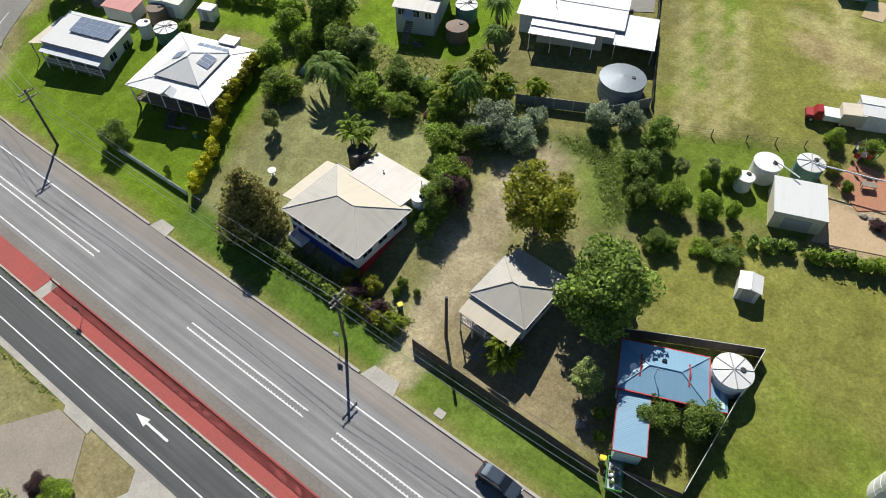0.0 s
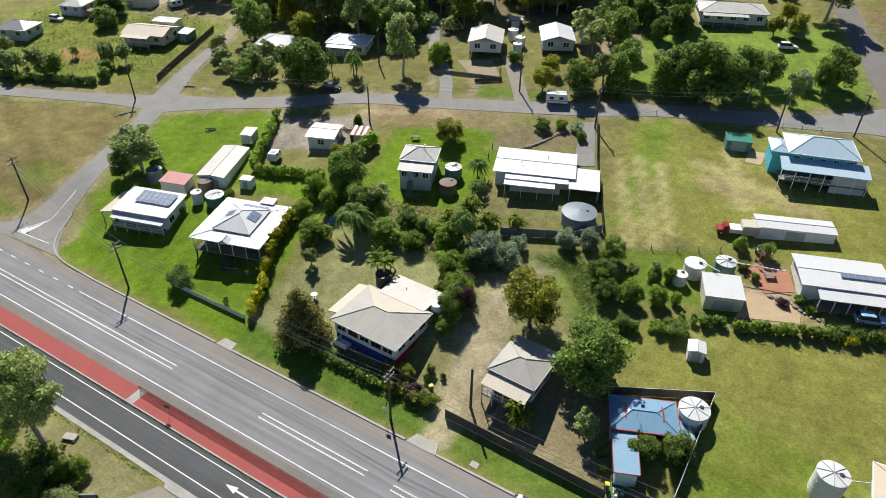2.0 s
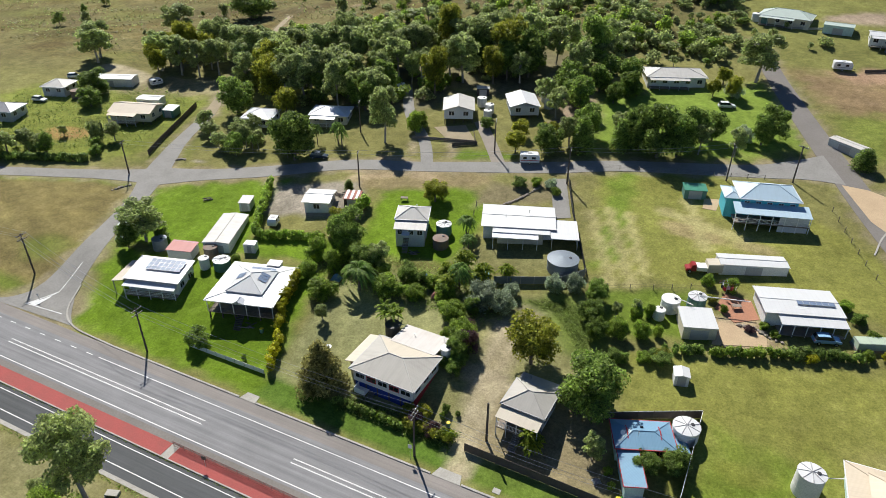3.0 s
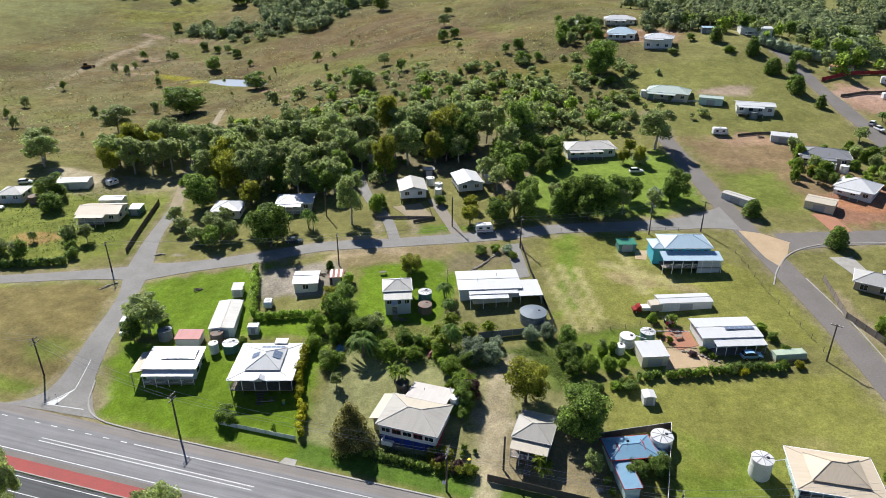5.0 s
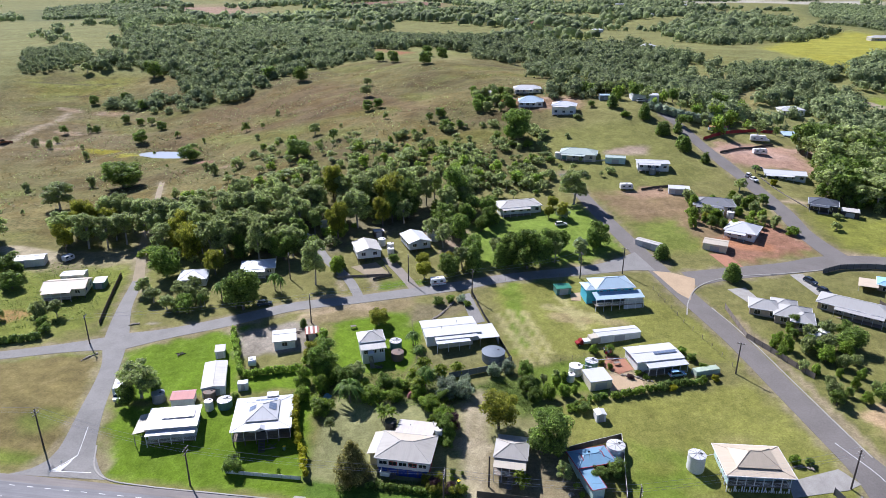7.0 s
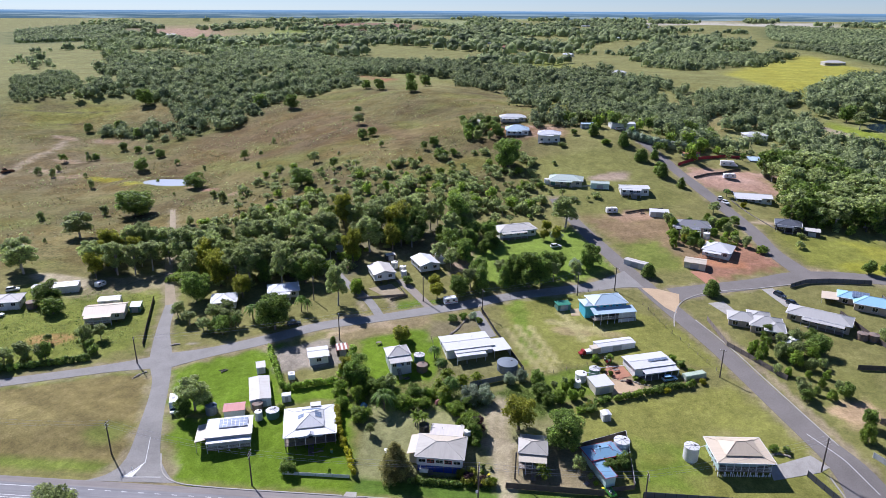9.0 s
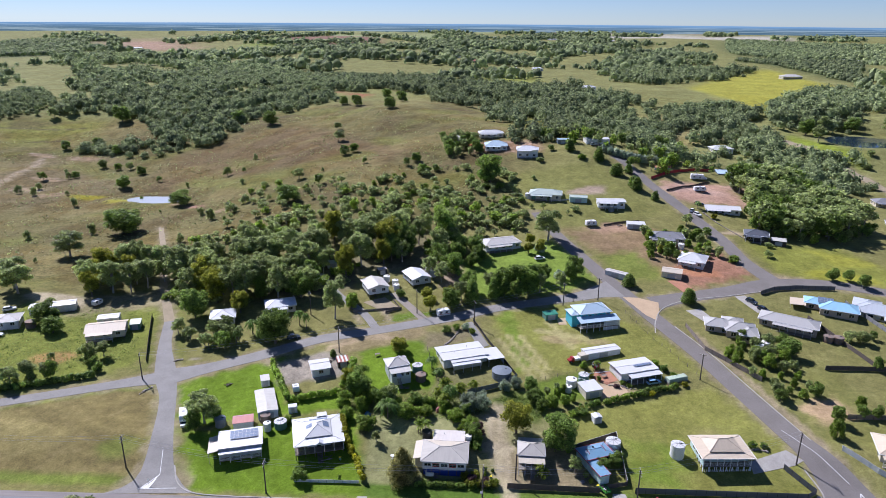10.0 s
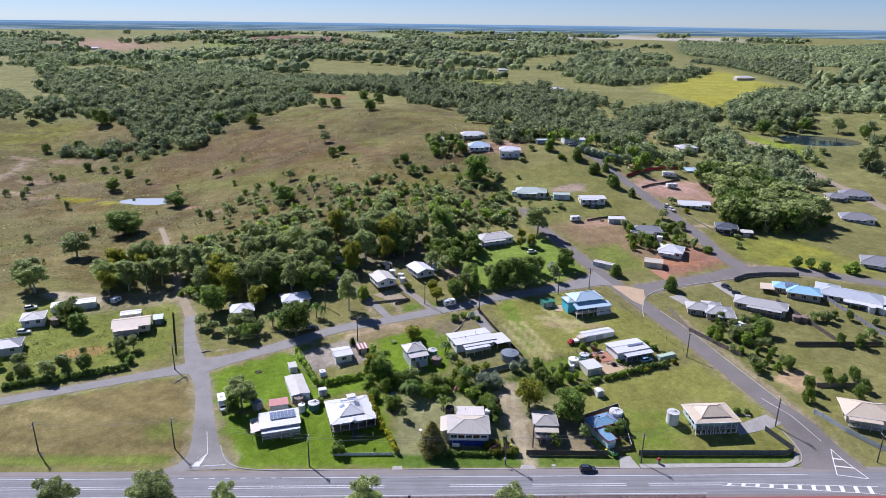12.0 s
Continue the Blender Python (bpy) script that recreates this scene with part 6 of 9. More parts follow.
def build_tree(kind, var, near):
    """One tree of height 10 (shrubs 3), to be scaled; near ones have finer leaves."""
    root = tagged(new({"lush": "shrub", "grey": "shrub", "yellow": "shrub", "purple": "shrub", "bush": "shrub", "palm": "palm_tree", "banana": "banana_palm", "cane": "cane_palm"}.get(kind, "tree")), TREE_LABEL[kind], "shrub" if kind in ("lush", "grey", "yellow", "purple", "bush") else "tree")
    q, ls = {2: (2.6, 0.58), 1: (1.35, 0.8), 0: (0.5, 1.2), -1: (0.1, 2.2)}[int(near)]
    if kind in ("dark", "mango"):
        bl = blob_cloud(10, 4.6, 1.1 if kind == "dark" else 2.2, 34 if near >= 0 else 14, 0.27 if near >= 0 else 0.38)
        limbs(root, [((0, 0, -0.3), (0.1, 0, 3.2), 0.32, 0.24), ((0.1, 0, 3.0), (1.6, 0.8, 5.6), 0.2, 0.08), ((0.1, 0, 3.0), (-1.5, 0.6, 5.8), 0.2, 0.08), ((0.1, 0, 3.1), (0.2, -1.6, 5.5), 0.18, 0.07)], M["bark"])
        crown("crown", bl, int(6600 * q), 0.26 * ls, M["leaf_" + kind], root)
    elif kind == "gum":
        bl = blob_cloud(10, 3.5, 2.9, 34 if near >= 0 else 12, 0.225 if near >= 0 else 0.36)
        rows = [((0, 0, -0.3), (0.25, 0.1, 4.2), 0.22, 0.15), ((0.25, 0.1, 4.1), (0.1, 0.2, 8.2), 0.14, 0.05)]
        for x, y, z, _ in bl[:9]:
            rows.append(((0.22, 0.1, 3.6 + 0.25 * RNG.random()), (x * 0.8, y * 0.8, z), 0.09, 0.03))
        limbs(root, rows, M["bark_pale"])
        crown("crown", bl, int(5200 * q), 0.22 * ls, M["leaf_gum"], root, 0.36)
    elif kind == "pine":
        bl = [(0.25 * math.cos(i * 2.4), 0.25 * math.sin(i * 2.4), 1.2 + i * 0.85, 1.7 * (1 - (i / 12) ** 1.6) + 0.35) for i in range(10)]
        limbs(root, [((0, 0, -0.3), (0, 0, 8), 0.18, 0.05)], M["bark"])
        crown("crown", bl, int(3200 * q), 0.26 * ls, M["leaf_dark"], root)
    elif kind == "cone":
        bl = []
        for i in range(22):
            t = i / 22
            rr = 3.4 * (1 - t) ** 0.85 + 0.3
            a = i * 2.4
            bl.append((rr * 0.72 * math.cos(a), rr * 0.72 * math.sin(a), 0.9 + 8.6 * t, 0.45 + rr * 0.36))
        bl += [(0, 0, z, 3.0 * (1 - z / 10.5)) for z in (2, 4, 6, 8, 9.4)]
        limbs(root, [((0, 0, -0.3), (0, 0, 7), 0.25, 0.08)], M["bark"])
        crown("crown", bl, 9000, 0.2, M["leaf_cone"], root, 0.5, 0.6)
    elif kind in ("lush", "grey", "yellow", "purple", "bush"):
        bl = blob_cloud(3.0, 2.0, 0.2, 20 if near >= 0 else 8, 0.33 if near >= 0 else 0.45)
        limbs(root, [((0, 0, -0.2), (0.3, 0.1, 1.4), 0.07, 0.03), ((0, 0, -0.2), (-0.3, -0.1, 1.4), 0.07, 0.03), ((0, 0, -0.2), (0.0, 0.4, 1.3), 0.06, 0.03)], M["bark"], "trunk")
        crown("crown", bl, int(4400 * q), 0.13 * ls, M["leaf_" + ("gum" if kind == "bush" else kind)], root, 0.55)
    elif kind == "palm":
        limbs(root, [((0, 0, -0.3), (0.1, 0, 4.2), 0.28, 0.24), ((0.1, 0, 4.2), (0.1, 0, 5.2), 0.34, 0.2)], M["bark"])
        v, f = fronds(52, 4.6, 0.75, 0.4, 5.0, 0.95, 14)
        ob = new("crown", mesh_from("crown", v, f, M["leaf_palm"]))
        ob.parent = root
    elif kind == "banana":
        rows, vs, fs = [], [], []
        for i in range(6):
            a = i * 1.1
            x, y, hh = 1.1 * math.cos(a) * (i > 0), 1.1 * math.sin(a) * (i > 0), 2.6 + 1.6 * RNG.random()
            rows.append(((x, y, -0.2), (x * 1.3, y * 1.3, hh), 0.13, 0.08))
            v, f = fronds(10, 2.5, 0.55, 0.36, hh, 1.1, 4)
            fs += [[j + len(vs) for j in w] for w in f]
            vs += [(px + x * 1.3, py + y * 1.3, pz) for px, py, pz in v]
        limbs(root, rows, M["bark"], "trunk")
        ob = new("crown", mesh_from("crown", vs, fs, M["leaf_lush"]))
        ob.parent = root
    else:
        rows, vs, fs = [], [], []
        for i in range(9):
            a = i * 2.4
            rr = 0.9 * math.sqrt(i / 9)
            x, y, hh = rr * math.cos(a), rr * math.sin(a), 1.6 + 2.0 * RNG.random()
            rows.append(((x, y, -0.2), (x * 1.5, y * 1.5, hh), 0.06, 0.04))
            v, f = fronds(14, 2.2, 0.7, 0.24, hh, 1.1, 10)
            fs += [[j + len(vs) for j in w] for w in f]
            vs += [(px + x * 1.5, py + y * 1.5, pz) for px, py, pz in v]
        limbs(root, rows, M["bark"], "trunk")
        ob = new("crown", mesh_from("crown", vs, fs, M["leaf_cane"]))
        ob.parent = root
    return root


BUILT = {"dark": (10, 4.6), "mango": (10, 4.6), "gum": (10, 3.4), "pine": (10, 2.0), "cone": (10, 3.6), "palm": (7, 4.6), "banana": (5.2, 3.0), "cane": (4.6, 2.8)}


def plant(kind, x, y, h, r, near=True, var=None, sink=0.0):
    var = int(RNG.integers(0, 3 if kind in ("dark", "mango", "gum") else 2)) if var is None else var
    key = (kind, var, near)
    bh, br = BUILT.get(kind, (3.3, 2.0))
    m = pose(x, y, ground_z(x, y) - sink, 0, 0, RNG.random() * 360) @ Matrix.Diagonal((r / br, r / br, h / bh, 1))
    if key not in PROTO:
        ob = PROTO[key] = build_tree(kind, var, near)
        ob.matrix_basis = m
        return ob
    ob = PROTO[key]
    keep = ob.scale.copy()
    ob.scale = (1, 1, 1)
    made = copy_thing(ob, m)
    ob.scale = keep
    return made


# in the block: x, y, height, radius, kind
GARDEN_A = [
    (39.4, 10.5, 10.0, 3.8, "cone"), (68.9, 27.8, 9.6, 5.0, "mango"), (79.9, 22.6, 9.8, 5.8, "dark"), (83.0, 14.6, 4.6, 2.0, "gum"),
    (74.4, 12.6, 4.8, 2.4, "cane"), (90.2, 15.7, 3.6, 2.5, "dark"), (93.8, 17.5, 3.5, 2.5, "dark"), (33.2, 32.2, 6.8, 4.2, "palm"), (43.4, 26.4, 5.2, 2.8, "banana"),
    (23.7, 43.0, 8.6, 4.4, "dark"), (31.4, 37.6, 6.2, 3.6, "dark"), 
    (50.3, 40.0, 6.4, 3.0, "palm"), 
]
GARDEN_B = [
    (33.2, 64.2, 4.8, 3.6, "mango"),
    (-17.4, 28.2, 9.8, 5.6, "gum"), (13.6, 9.6, 3.8, 2.4, "dark"), (57.6, 23.8, 5.4, 2.4, "dark"), (56.2, 28.0, 4.6, 2.8, "lush"),
    (88.0, 36.6, 2.2, 2.4, "dark"), (66.6, 46.6, 3.4, 2.0, "grey"),
]
GARDEN_C = [
    (27.0, 39.0, 5.0, 2.6, "lush"), (20.0, 46.0, 6.4, 2.8, "mango"), (47.0, 41.0, 4.6, 2.4, "cane"), (60.0, 38.0, 4.0, 2.4, "grey"),
    (-19.0, 25.0, 6.0, 2.6, "dark"), (-14.0, 29.6, 3.0, 2.0, "dark"), (24.2, 41.0, 4.0, 2.2, "lush"), (36.0, 36.6, 3.4, 2.2, "lush"),
    (49.0, 36.4, 3.6, 2.2, "lush"), (58.4, 26.0, 4.6, 2.0, "purple"), (82.0, 45.0, 2.8, 1.4, "lush"), (84.0, 46.8, 2.6, 1.2, "lush"),
]
NORTH_A = [
    (-8.4, 69.0, 13.2, 6.6, "dark"), (-7.0, 100.5, 11.0, 5.4, "dark"), (-27.0, 90.5, 8.4, 4.0, "mango"), (-42.6, 88.0, 11.4, 6.0, "dark"), (8.8, 84.3, 15.0, 4.6, "gum"),
    (-2.8, 80.2, 6.6, 2.6, "palm"), (13.4, 92.0, 5.6, 2.4, "lush"), (41.9, 90.8, 6.0, 2.8, "mango"), (49.6, 92.6, 8.0, 4.2, "dark"),
    (56.8, 96.5, 9.8, 2.6, "pine"), (73.8, 101.5, 13.4, 6.6, "dark"), (59.6, 131.5, 7.4, 3.6, "dark"), (82.6, 106.5, 8.0, 3.0, "gum"),
    (95.7, 117.0, 8.0, 3.4, "dark"), (90.6, 108.6, 7.0, 2.6, "gum"), (90.7, 154.5, 13.8, 7.2, "gum"), (66.5, 221.5, 15.4, 7.8, "dark"),
]
NORTH_B = [
    (67.3, 104.5, 9.0, 4.0, "dark"), (80.5, 108.5, 10.5, 4.6, "dark"), (53.1, 98.5, 8.0, 3.6, "gum"), (55.6, 104.5, 9.0, 4.2, "dark"), (48.4, 97.0, 6.0, 2.8, "mango"), (97.4, 119.4, 9.0, 4.4, "dark"),
    (91.4, 117.0, 4.0, 2.8, "grey"), (58.4, 138.0, 9.0, 4.2, "dark"), (81.0, 140.4, 5.0, 2.2, "mango"), (86.0, 142.0, 4.0, 2.8, "grey"), (63.6, 107.0, 7.0, 3.0, "gum"), (84.5, 114.5, 7.5, 3.6, "dark"),
    (-39.3, 209.5, 9.4, 7.2, "dark"), (-122.9, 148.0, 12.0, 8.0, "gum"), (-115.5, 183.0, 13.0, 11.0, "dark"), (-106.6, 231.0, 8.6, 6.8, "dark"),
    (-93.5, 81.5, 8.0, 5.6, "dark"), (-123.0, 109.0, 13.0, 7.0, "gum"), (64.9, 100.8, 8.6, 2.2, "pine"), (117.7, 113.8, 5.2, 2.4, "pine"),
    (137.1, 101.8, 6.0, 2.6, "pine"), (129.2, 251.0, 7.0, 2.8, "pine"), (136.8, 234.4, 6.8, 2.8, "pine"), (143.2, 215.8, 7.2, 2.8, "pine"),
    (78.0, 103.5, 11.0, 4.6, "dark"), (69.0, 103.0, 11.0, 4.4, "dark"), (57.0, 126.0, 6.0, 3.0, "dark"), (86.0, 141.0, 6.0, 2.6, "mango"),
]
ROADSIDE = [
    (-48.0, -18.6, 14.6, 6.0, "gum"), (-25.5, -18.8, 15.8, 6.6, "gum"), (-8.5, -19.8, 14.0, 3.6, "gum"), (23.5, -21.8, 16.6, 5.4, "gum"), (56.8, -28.6, 20.0, 5.6, "gum"), (31.0, -23.0, 3.0, 2.4, "lush"), (33.6, -26.4, 3.4, 2.6, "bush"), (29.0, -27.0, 3.6, 2.8, "lush"), (37.4, -28.4, 2.6, 2.0, "bush"),
    (-2.0, -24.5, 11.0, 3.0, "gum"), (20.0, -26.0, 4.4, 3.0, "lush"), (24.6, -27.0, 4.0, 2.8, "bush"), (17.0, -23.6, 3.2, 2.2, "bush"),
    (49.0, -23.5, 2.4, 1.8, "lush"), (46.5, -24.0, 1.6, 1.3, "purple"),
]
GARDEN_D = [
    (21.9, 31.6, 3.5, 2.3, "lush"), (20.1, 37.3, 4.5, 2.8, "lush"), (27.7, 28.4, 3.6, 3.3, "lush"),
    (25.3, 35.7, 4.5, 2.4, "lush"), (33.2, 39.0, 6.0, 3.0, "gum"), (38.9, 33.8, 3.8, 3.3, "lush"),
    (43.6, 34.3, 3.2, 2.5, "lush"), (40.3, 38.2, 4.0, 2.5, "dark"), (49.0, 38.6, 5.0, 2.8, "cane"),
    (48.7, 45.5, 4.4, 2.6, "cane"), (53.3, 43.5, 4.2, 2.5, "cane"), (57.2, 46.4, 4.0, 2.2, "cane"),
    (52.2, 32.4, 3.8, 3.0, "lush"), (56.1, 37.6, 4.6, 3.4, "grey"), (59.7, 42.3, 2.6, 1.8, "grey"),
    (70.1, 48.3, 3.4, 1.9, "grey"), (74.4, 47.1, 4.6, 2.4, "dark"), (74.8, 41.5, 4.6, 2.7, "dark"),
    (76.9, 37.6, 4.2, 2.2, "dark"),
]
GARDEN_E = [
    (80.0, 39.5, 3.6, 2.2, "lush"), (83.9, 41.2, 3.2, 1.9, "lush"), (86.4, 42.4, 2.2, 1.0, "lush"),
    (78.9, 43.8, 3.6, 1.2, "gum"), (82.0, 45.8, 3.6, 1.2, "gum"), (80.9, 33.7, 2.4, 1.7, "dark"),
    (82.4, 34.2, 2.0, 1.3, "dark"), (57.0, 29.4, 3.6, 1.8, "purple"), (56.3, 26.8, 3.8, 2.0, "dark"),
    (58.1, 25.6, 3.2, 1.8, "lush"), (58.1, 22.8, 3.4, 1.9, "dark"), (58.1, 20.8, 2.6, 1.6, "dark"),
    (53.8, 27.4, 2.4, 1.4, "lush"), (56.2, 21.4, 2.4, 1.3, "dark"), (55.2, 34.7, 3.6, 1.9, "dark"),
    (45.3, 38.6, 2.6, 1.8, "lush"), (43.2, 38.2, 3.0, 1.7, "dark"), (57.5, 11.4, 2.6, 1.5, "mango"),
    (59.8, 9.6, 2.4, 1.5, "purple"),
]
GARDEN_F = [
    (61.8, 9.6, 2.6, 1.1, "cane"), (57.0, 8.9, 1.6, 1.3, "lush"), (54.1, 8.8, 1.4, 1.2, "lush"),
    (51.4, 8.9, 1.3, 1.0, "lush"), (60.1, 13.9, 1.6, 0.8, "dark"), (62.1, 14.0, 1.0, 0.5, "dark"),
    (60.0, 12.8, 1.2, 0.6, "lush"), (50.9, 13.4, 1.4, 0.7, "lush"), (54.6, 13.2, 1.2, 0.7, "lush"),
    (23.5, 10.1, 1.4, 0.6, "lush"), (88.0, 37.2, 2.0, 1.6, "mango"), (85.4, 35.9, 1.8, 1.5, "lush"),
    (91.9, 59.2, 2.4, 1.5, "lush"), (95.7, 53.0, 1.4, 0.9, "lush"), (31.2, 22.6, 3.4, 1.5, "gum"),
    (82.1, 21.0, 1.0, 0.8, "lush"), (85.6, 13.3, 1.4, 0.8, "lush"), (86.6, 11.4, 1.2, 0.7, "lush"),
]
PALM_ROW = [
    (-27.6, 68.4, 5.6, 1.7, "palm"), (-24.3, 68.8, 5.2, 1.6, "palm"), (-21.3, 68.6, 5.6, 1.7, "palm"), (-7.8, 78.1, 6.4, 2.0, "palm"), (0.1, 77.6, 6.8, 2.0, "palm"),
    (-38.2, 71.7, 5.0, 3.0, "gum"), (-31.7, 67.7, 4.6, 2.6, "gum"), (-44.0, 76.0, 6.0, 3.0, "gum"),
]
HILL_STREET = [
    (-87.2, 74.4, 6.0, 4.0, "dark"), (-78.8, 46.9, 6.0, 3.0, "gum"), (-73.3, 47.6, 5.4, 2.6, "gum"), (-82.0, 43.0, 6.5, 3.6, "gum"), (-118.4, 104.2, 12.0, 7.0, "gum"), (-60.0, 52.4, 3.0, 1.8, "dark"),
    (59.0, 135.1, 6.0, 3.0, "dark"), (61.8, 132.6, 4.0, 2.2, "dark"), (82.5, 149.6, 5.0, 2.6, "mango"), (157.9, 176.3, 5.6, 3.2, "gum"), (158.8, 162.3, 4.6, 2.8, "lush"), (163.6, 164.1, 4.2, 2.6, "dark"),
    (166.3, 138.3, 3.0, 2.8, "lush"), (183.6, 144.9, 3.0, 2.4, "gum"), (19.7, 129.5, 4.0, 2.2, "mango"), (6.7, 118.1, 8.0, 3.4, "lush"), (13.7, 95.1, 4.4, 2.4, "lush"), (30.4, 99.8, 3.2, 2.2, "dark"), (40.3, 98.4, 4.6, 2.6, "mango"),
    (134.0, 150.0, 3.4, 2.6, "lush"), (138.6, 146.0, 3.0, 2.4, "mango"), (156.6, 142.0, 2.6, 2.0, "cane"), (154.0, 146.6, 2.4, 2.2, "lush"), (188.0, 156.0, 2.2, 2.2, "bush"), (174.0, 186.0, 2.4, 1.6, "yellow"), (169.4, 196.6, 4.2, 2.4, "palm"),
    (129.9, 255.7, 6.5, 2.4, "pine"), (134.9, 234.3, 6.0, 2.4, "pine"), (142.1, 219.8, 6.0, 2.4, "pine"), (143.8, 239.0, 5.5, 2.2, "pine"), (114.7, 264.6, 7.0, 2.8, "pine"), (150.2, 205.0, 5.0, 2.0, "pine"),
    (346.7, 306.8, 17.0, 7.5, "gum"), (200.4, 124.2, 5.4, 3.0, "dark"), (206.7, 124.6, 4.8, 2.6, "dark"), (209.9, 119.0, 5.6, 3.0, "dark"), (222.9, 120.1, 5.4, 3.8, "lush"),
    (158.7, 67.5, 6.0, 4.0, "dark"), (195.6, 63.9, 5.0, 2.4, "palm"), (120, 252, 3.0, 3.2, "lush"), (104, 266, 3.2, 2.4, "dark"), (62, 272, 5.0, 3.4, "dark"), (52, 278, 6.0, 3.6, "gum"), (96, 250, 2.6, 2.6, "bush"),
    (312, 372, 12, 6, "gum"), (318, 404, 13, 7, "dark"), (338, 416, 14, 7, "gum"), (360, 418, 12, 7, "dark"), (384, 408, 13, 7, "gum"), (392, 384, 11, 6, "dark"), (388, 356, 9, 5, "gum"), (330, 335, 4, 3, "bush"), (320, 318, 4, 3, "bush"),
]
SLOPE = [
    (-253, 372, 5.6, 4.3, "dark"), (-232, 378, 5.6, 4.4, "dark"), (-207, 360, 5.0, 4.2, "dark"), (-203, 330, 5.0, 3.6, "dark"), (-189, 324, 4.4, 3.2, "dark"), (-210, 307, 3.8, 3.1, "dark"),
    (-164, 281, 8.0, 5.1, "dark"), (-44, 253, 7.0, 3.9, "gum"), (-41, 365, 5.0, 3.7, "gum"), (-33, 327, 5.0, 4.6, "gum"), (-23, 290, 5.0, 3.9, "dark"), (-18, 295, 4.6, 3.6, "dark"),
]
SLOPE_B = [
    (-7, 406, 7.0, 5.8, "dark"), (-5, 487, 8.0, 6.1, "dark"), (-21, 509, 8.0, 5.8, "dark"), (-41, 456, 8.0, 5.8, "dark"), (-54, 464, 6.0, 4.9, "dark"), (25, 255, 6.0, 3.6, "dark"), (30, 235, 6.0, 3.7, "dark"),
    (37, 240, 4.0, 2.5, "dark"), (-103, 405, 9.0, 7.2, "dark"), (-136, 427, 8.0, 6.6, "dark"), (-236, 430, 10.0, 8.6, "dark"), (-166, 310, 5.0, 3.8, "dark"), (-179, 321, 5.0, 3.5, "gum"), (-295, 431, 7.0, 5.7, "gum"),
]
for x, y, h, r, kind in PALM_ROW + HILL_STREET:
    plant(kind, x, y, h, r, False)
for x, y, h, r, kind in SLOPE + SLOPE_B:
    plant(kind, x, y, max(h, 1.7 * r), r, False, sink=0.12 * r)
for rows in (GARDEN_A, GARDEN_B, GARDEN_C, GARDEN_D, GARDEN_E, GARDEN_F, NORTH_A, NORTH_B, ROADSIDE):
    for x, y, h, r, kind in rows:
        plant(kind, x, y, h, r, 2 if rows is ROADSIDE else 1)


SCRUB = {}


def scatter(poly, n, kinds, hs, near=False, gap=3.0, ratio=(0.38, 0.55), joined=""):
    """Trees strewn over an outline, none nearer to another than gap; joined: a label for one mass of scrub that nobody could count."""
    mass = {}
    xs, ys = [p[0] for p in poly], [p[1] for p in poly]
    done, tries = [], 0
    while len(done) < n and tries < n * 30:
        tries += 1
        x, y = RNG.uniform(min(xs), max(xs)), RNG.uniform(min(ys), max(ys))
        if not inside(np.array([x]), np.array([y]), poly)[0] or any((x - a) ** 2 + (y - b) ** 2 < gap * gap for a, b in done):
            continue
        done.append((x, y))
        h = RNG.uniform(*hs)
        kind, r = kinds[int(RNG.integers(0, len(kinds)))], h * RNG.uniform(*ratio)
        if not joined:
            plant(kind, x, y, h, r, near)
            continue
        key = (kind, int(RNG.integers(0, 2)))
        if key not in SCRUB:
            src = build_tree(kind, 0, -1)
            SCRUB[key] = []
            for o in src.children:
                co = np.empty(len(o.data.vertices) * 3, np.float32)
                o.data.vertices.foreach_get("co", co)
                SCRUB[key].append((co.reshape(-1, 3), [list(q.vertices) for q in o.data.polygons], o.data.materials[0]))
            for o in [*src.children, src]:
                bpy.data.objects.remove(o)
        bh, br = BUILT.get(kind, (3.3, 2.0))
        m = np.array((pose(x, y, ground_z(x, y), 0, 0, RNG.random() * 360) @ Matrix.Diagonal((r / br, r / br, h / bh, 1))))
        for co, fs, mt in SCRUB[key]:
            vs, fl, base = mass.setdefault(mt.name, ([], [], [0]))
            vs.append(co @ m[:3, :3].T + m[:3, 3])
            fl += [[i + base[0] for i in q] for q in fs]
            base[0] += len(co)
    for mt_name, (vs, fl, _) in mass.items():
        ob = new("scrub", mesh_from("scrub", np.concatenate(vs), fl, bpy.data.materials[mt_name]))
        tagged(ob, joined, "scrub", kind="stuff")


# the belt of gums behind the back street, and the scrub on the slope
scatter([(-62, 112), (-48, 97), (-20, 98), (-4, 100), (8, 112), (18, 124), (44, 136), (56, 148), (50, 160), (0, 152), (-40, 142), (-66, 128)], 74, ["gum", "gum", "gum", "mango", "gum", "gum", "gum", "dark"], (9.0, 16), True, gap=4.2, ratio=(0.3, 0.44))
scatter([(-90, 100), (-64, 112), (-70, 128), (-100, 130)], 16, ["gum", "mango", "gum"], (10, 15), True, gap=4, ratio=(0.32, 0.45))
scatter([(-66, 130), (-40, 144), (0, 154), (50, 162), (84, 168), (70, 196), (20, 200), (-30, 186), (-70, 160)], 110, ["bush", "bush", "gum", "lush"], (2.0, 5.6), gap=3.6, ratio=(0.42, 0.8), joined="dense mixed scrub and saplings on the slope")
scatter([(40, 108), (37, 124), (50, 140), (60, 128), (48, 108)], 8, ["gum", "dark"], (6, 10), gap=4)
scatter([(-30, 62), (-36, 74), (-16, 82), (-4, 74), (-12, 66)], 14, ["gum", "palm", "dark"], (4, 7), gap=3)
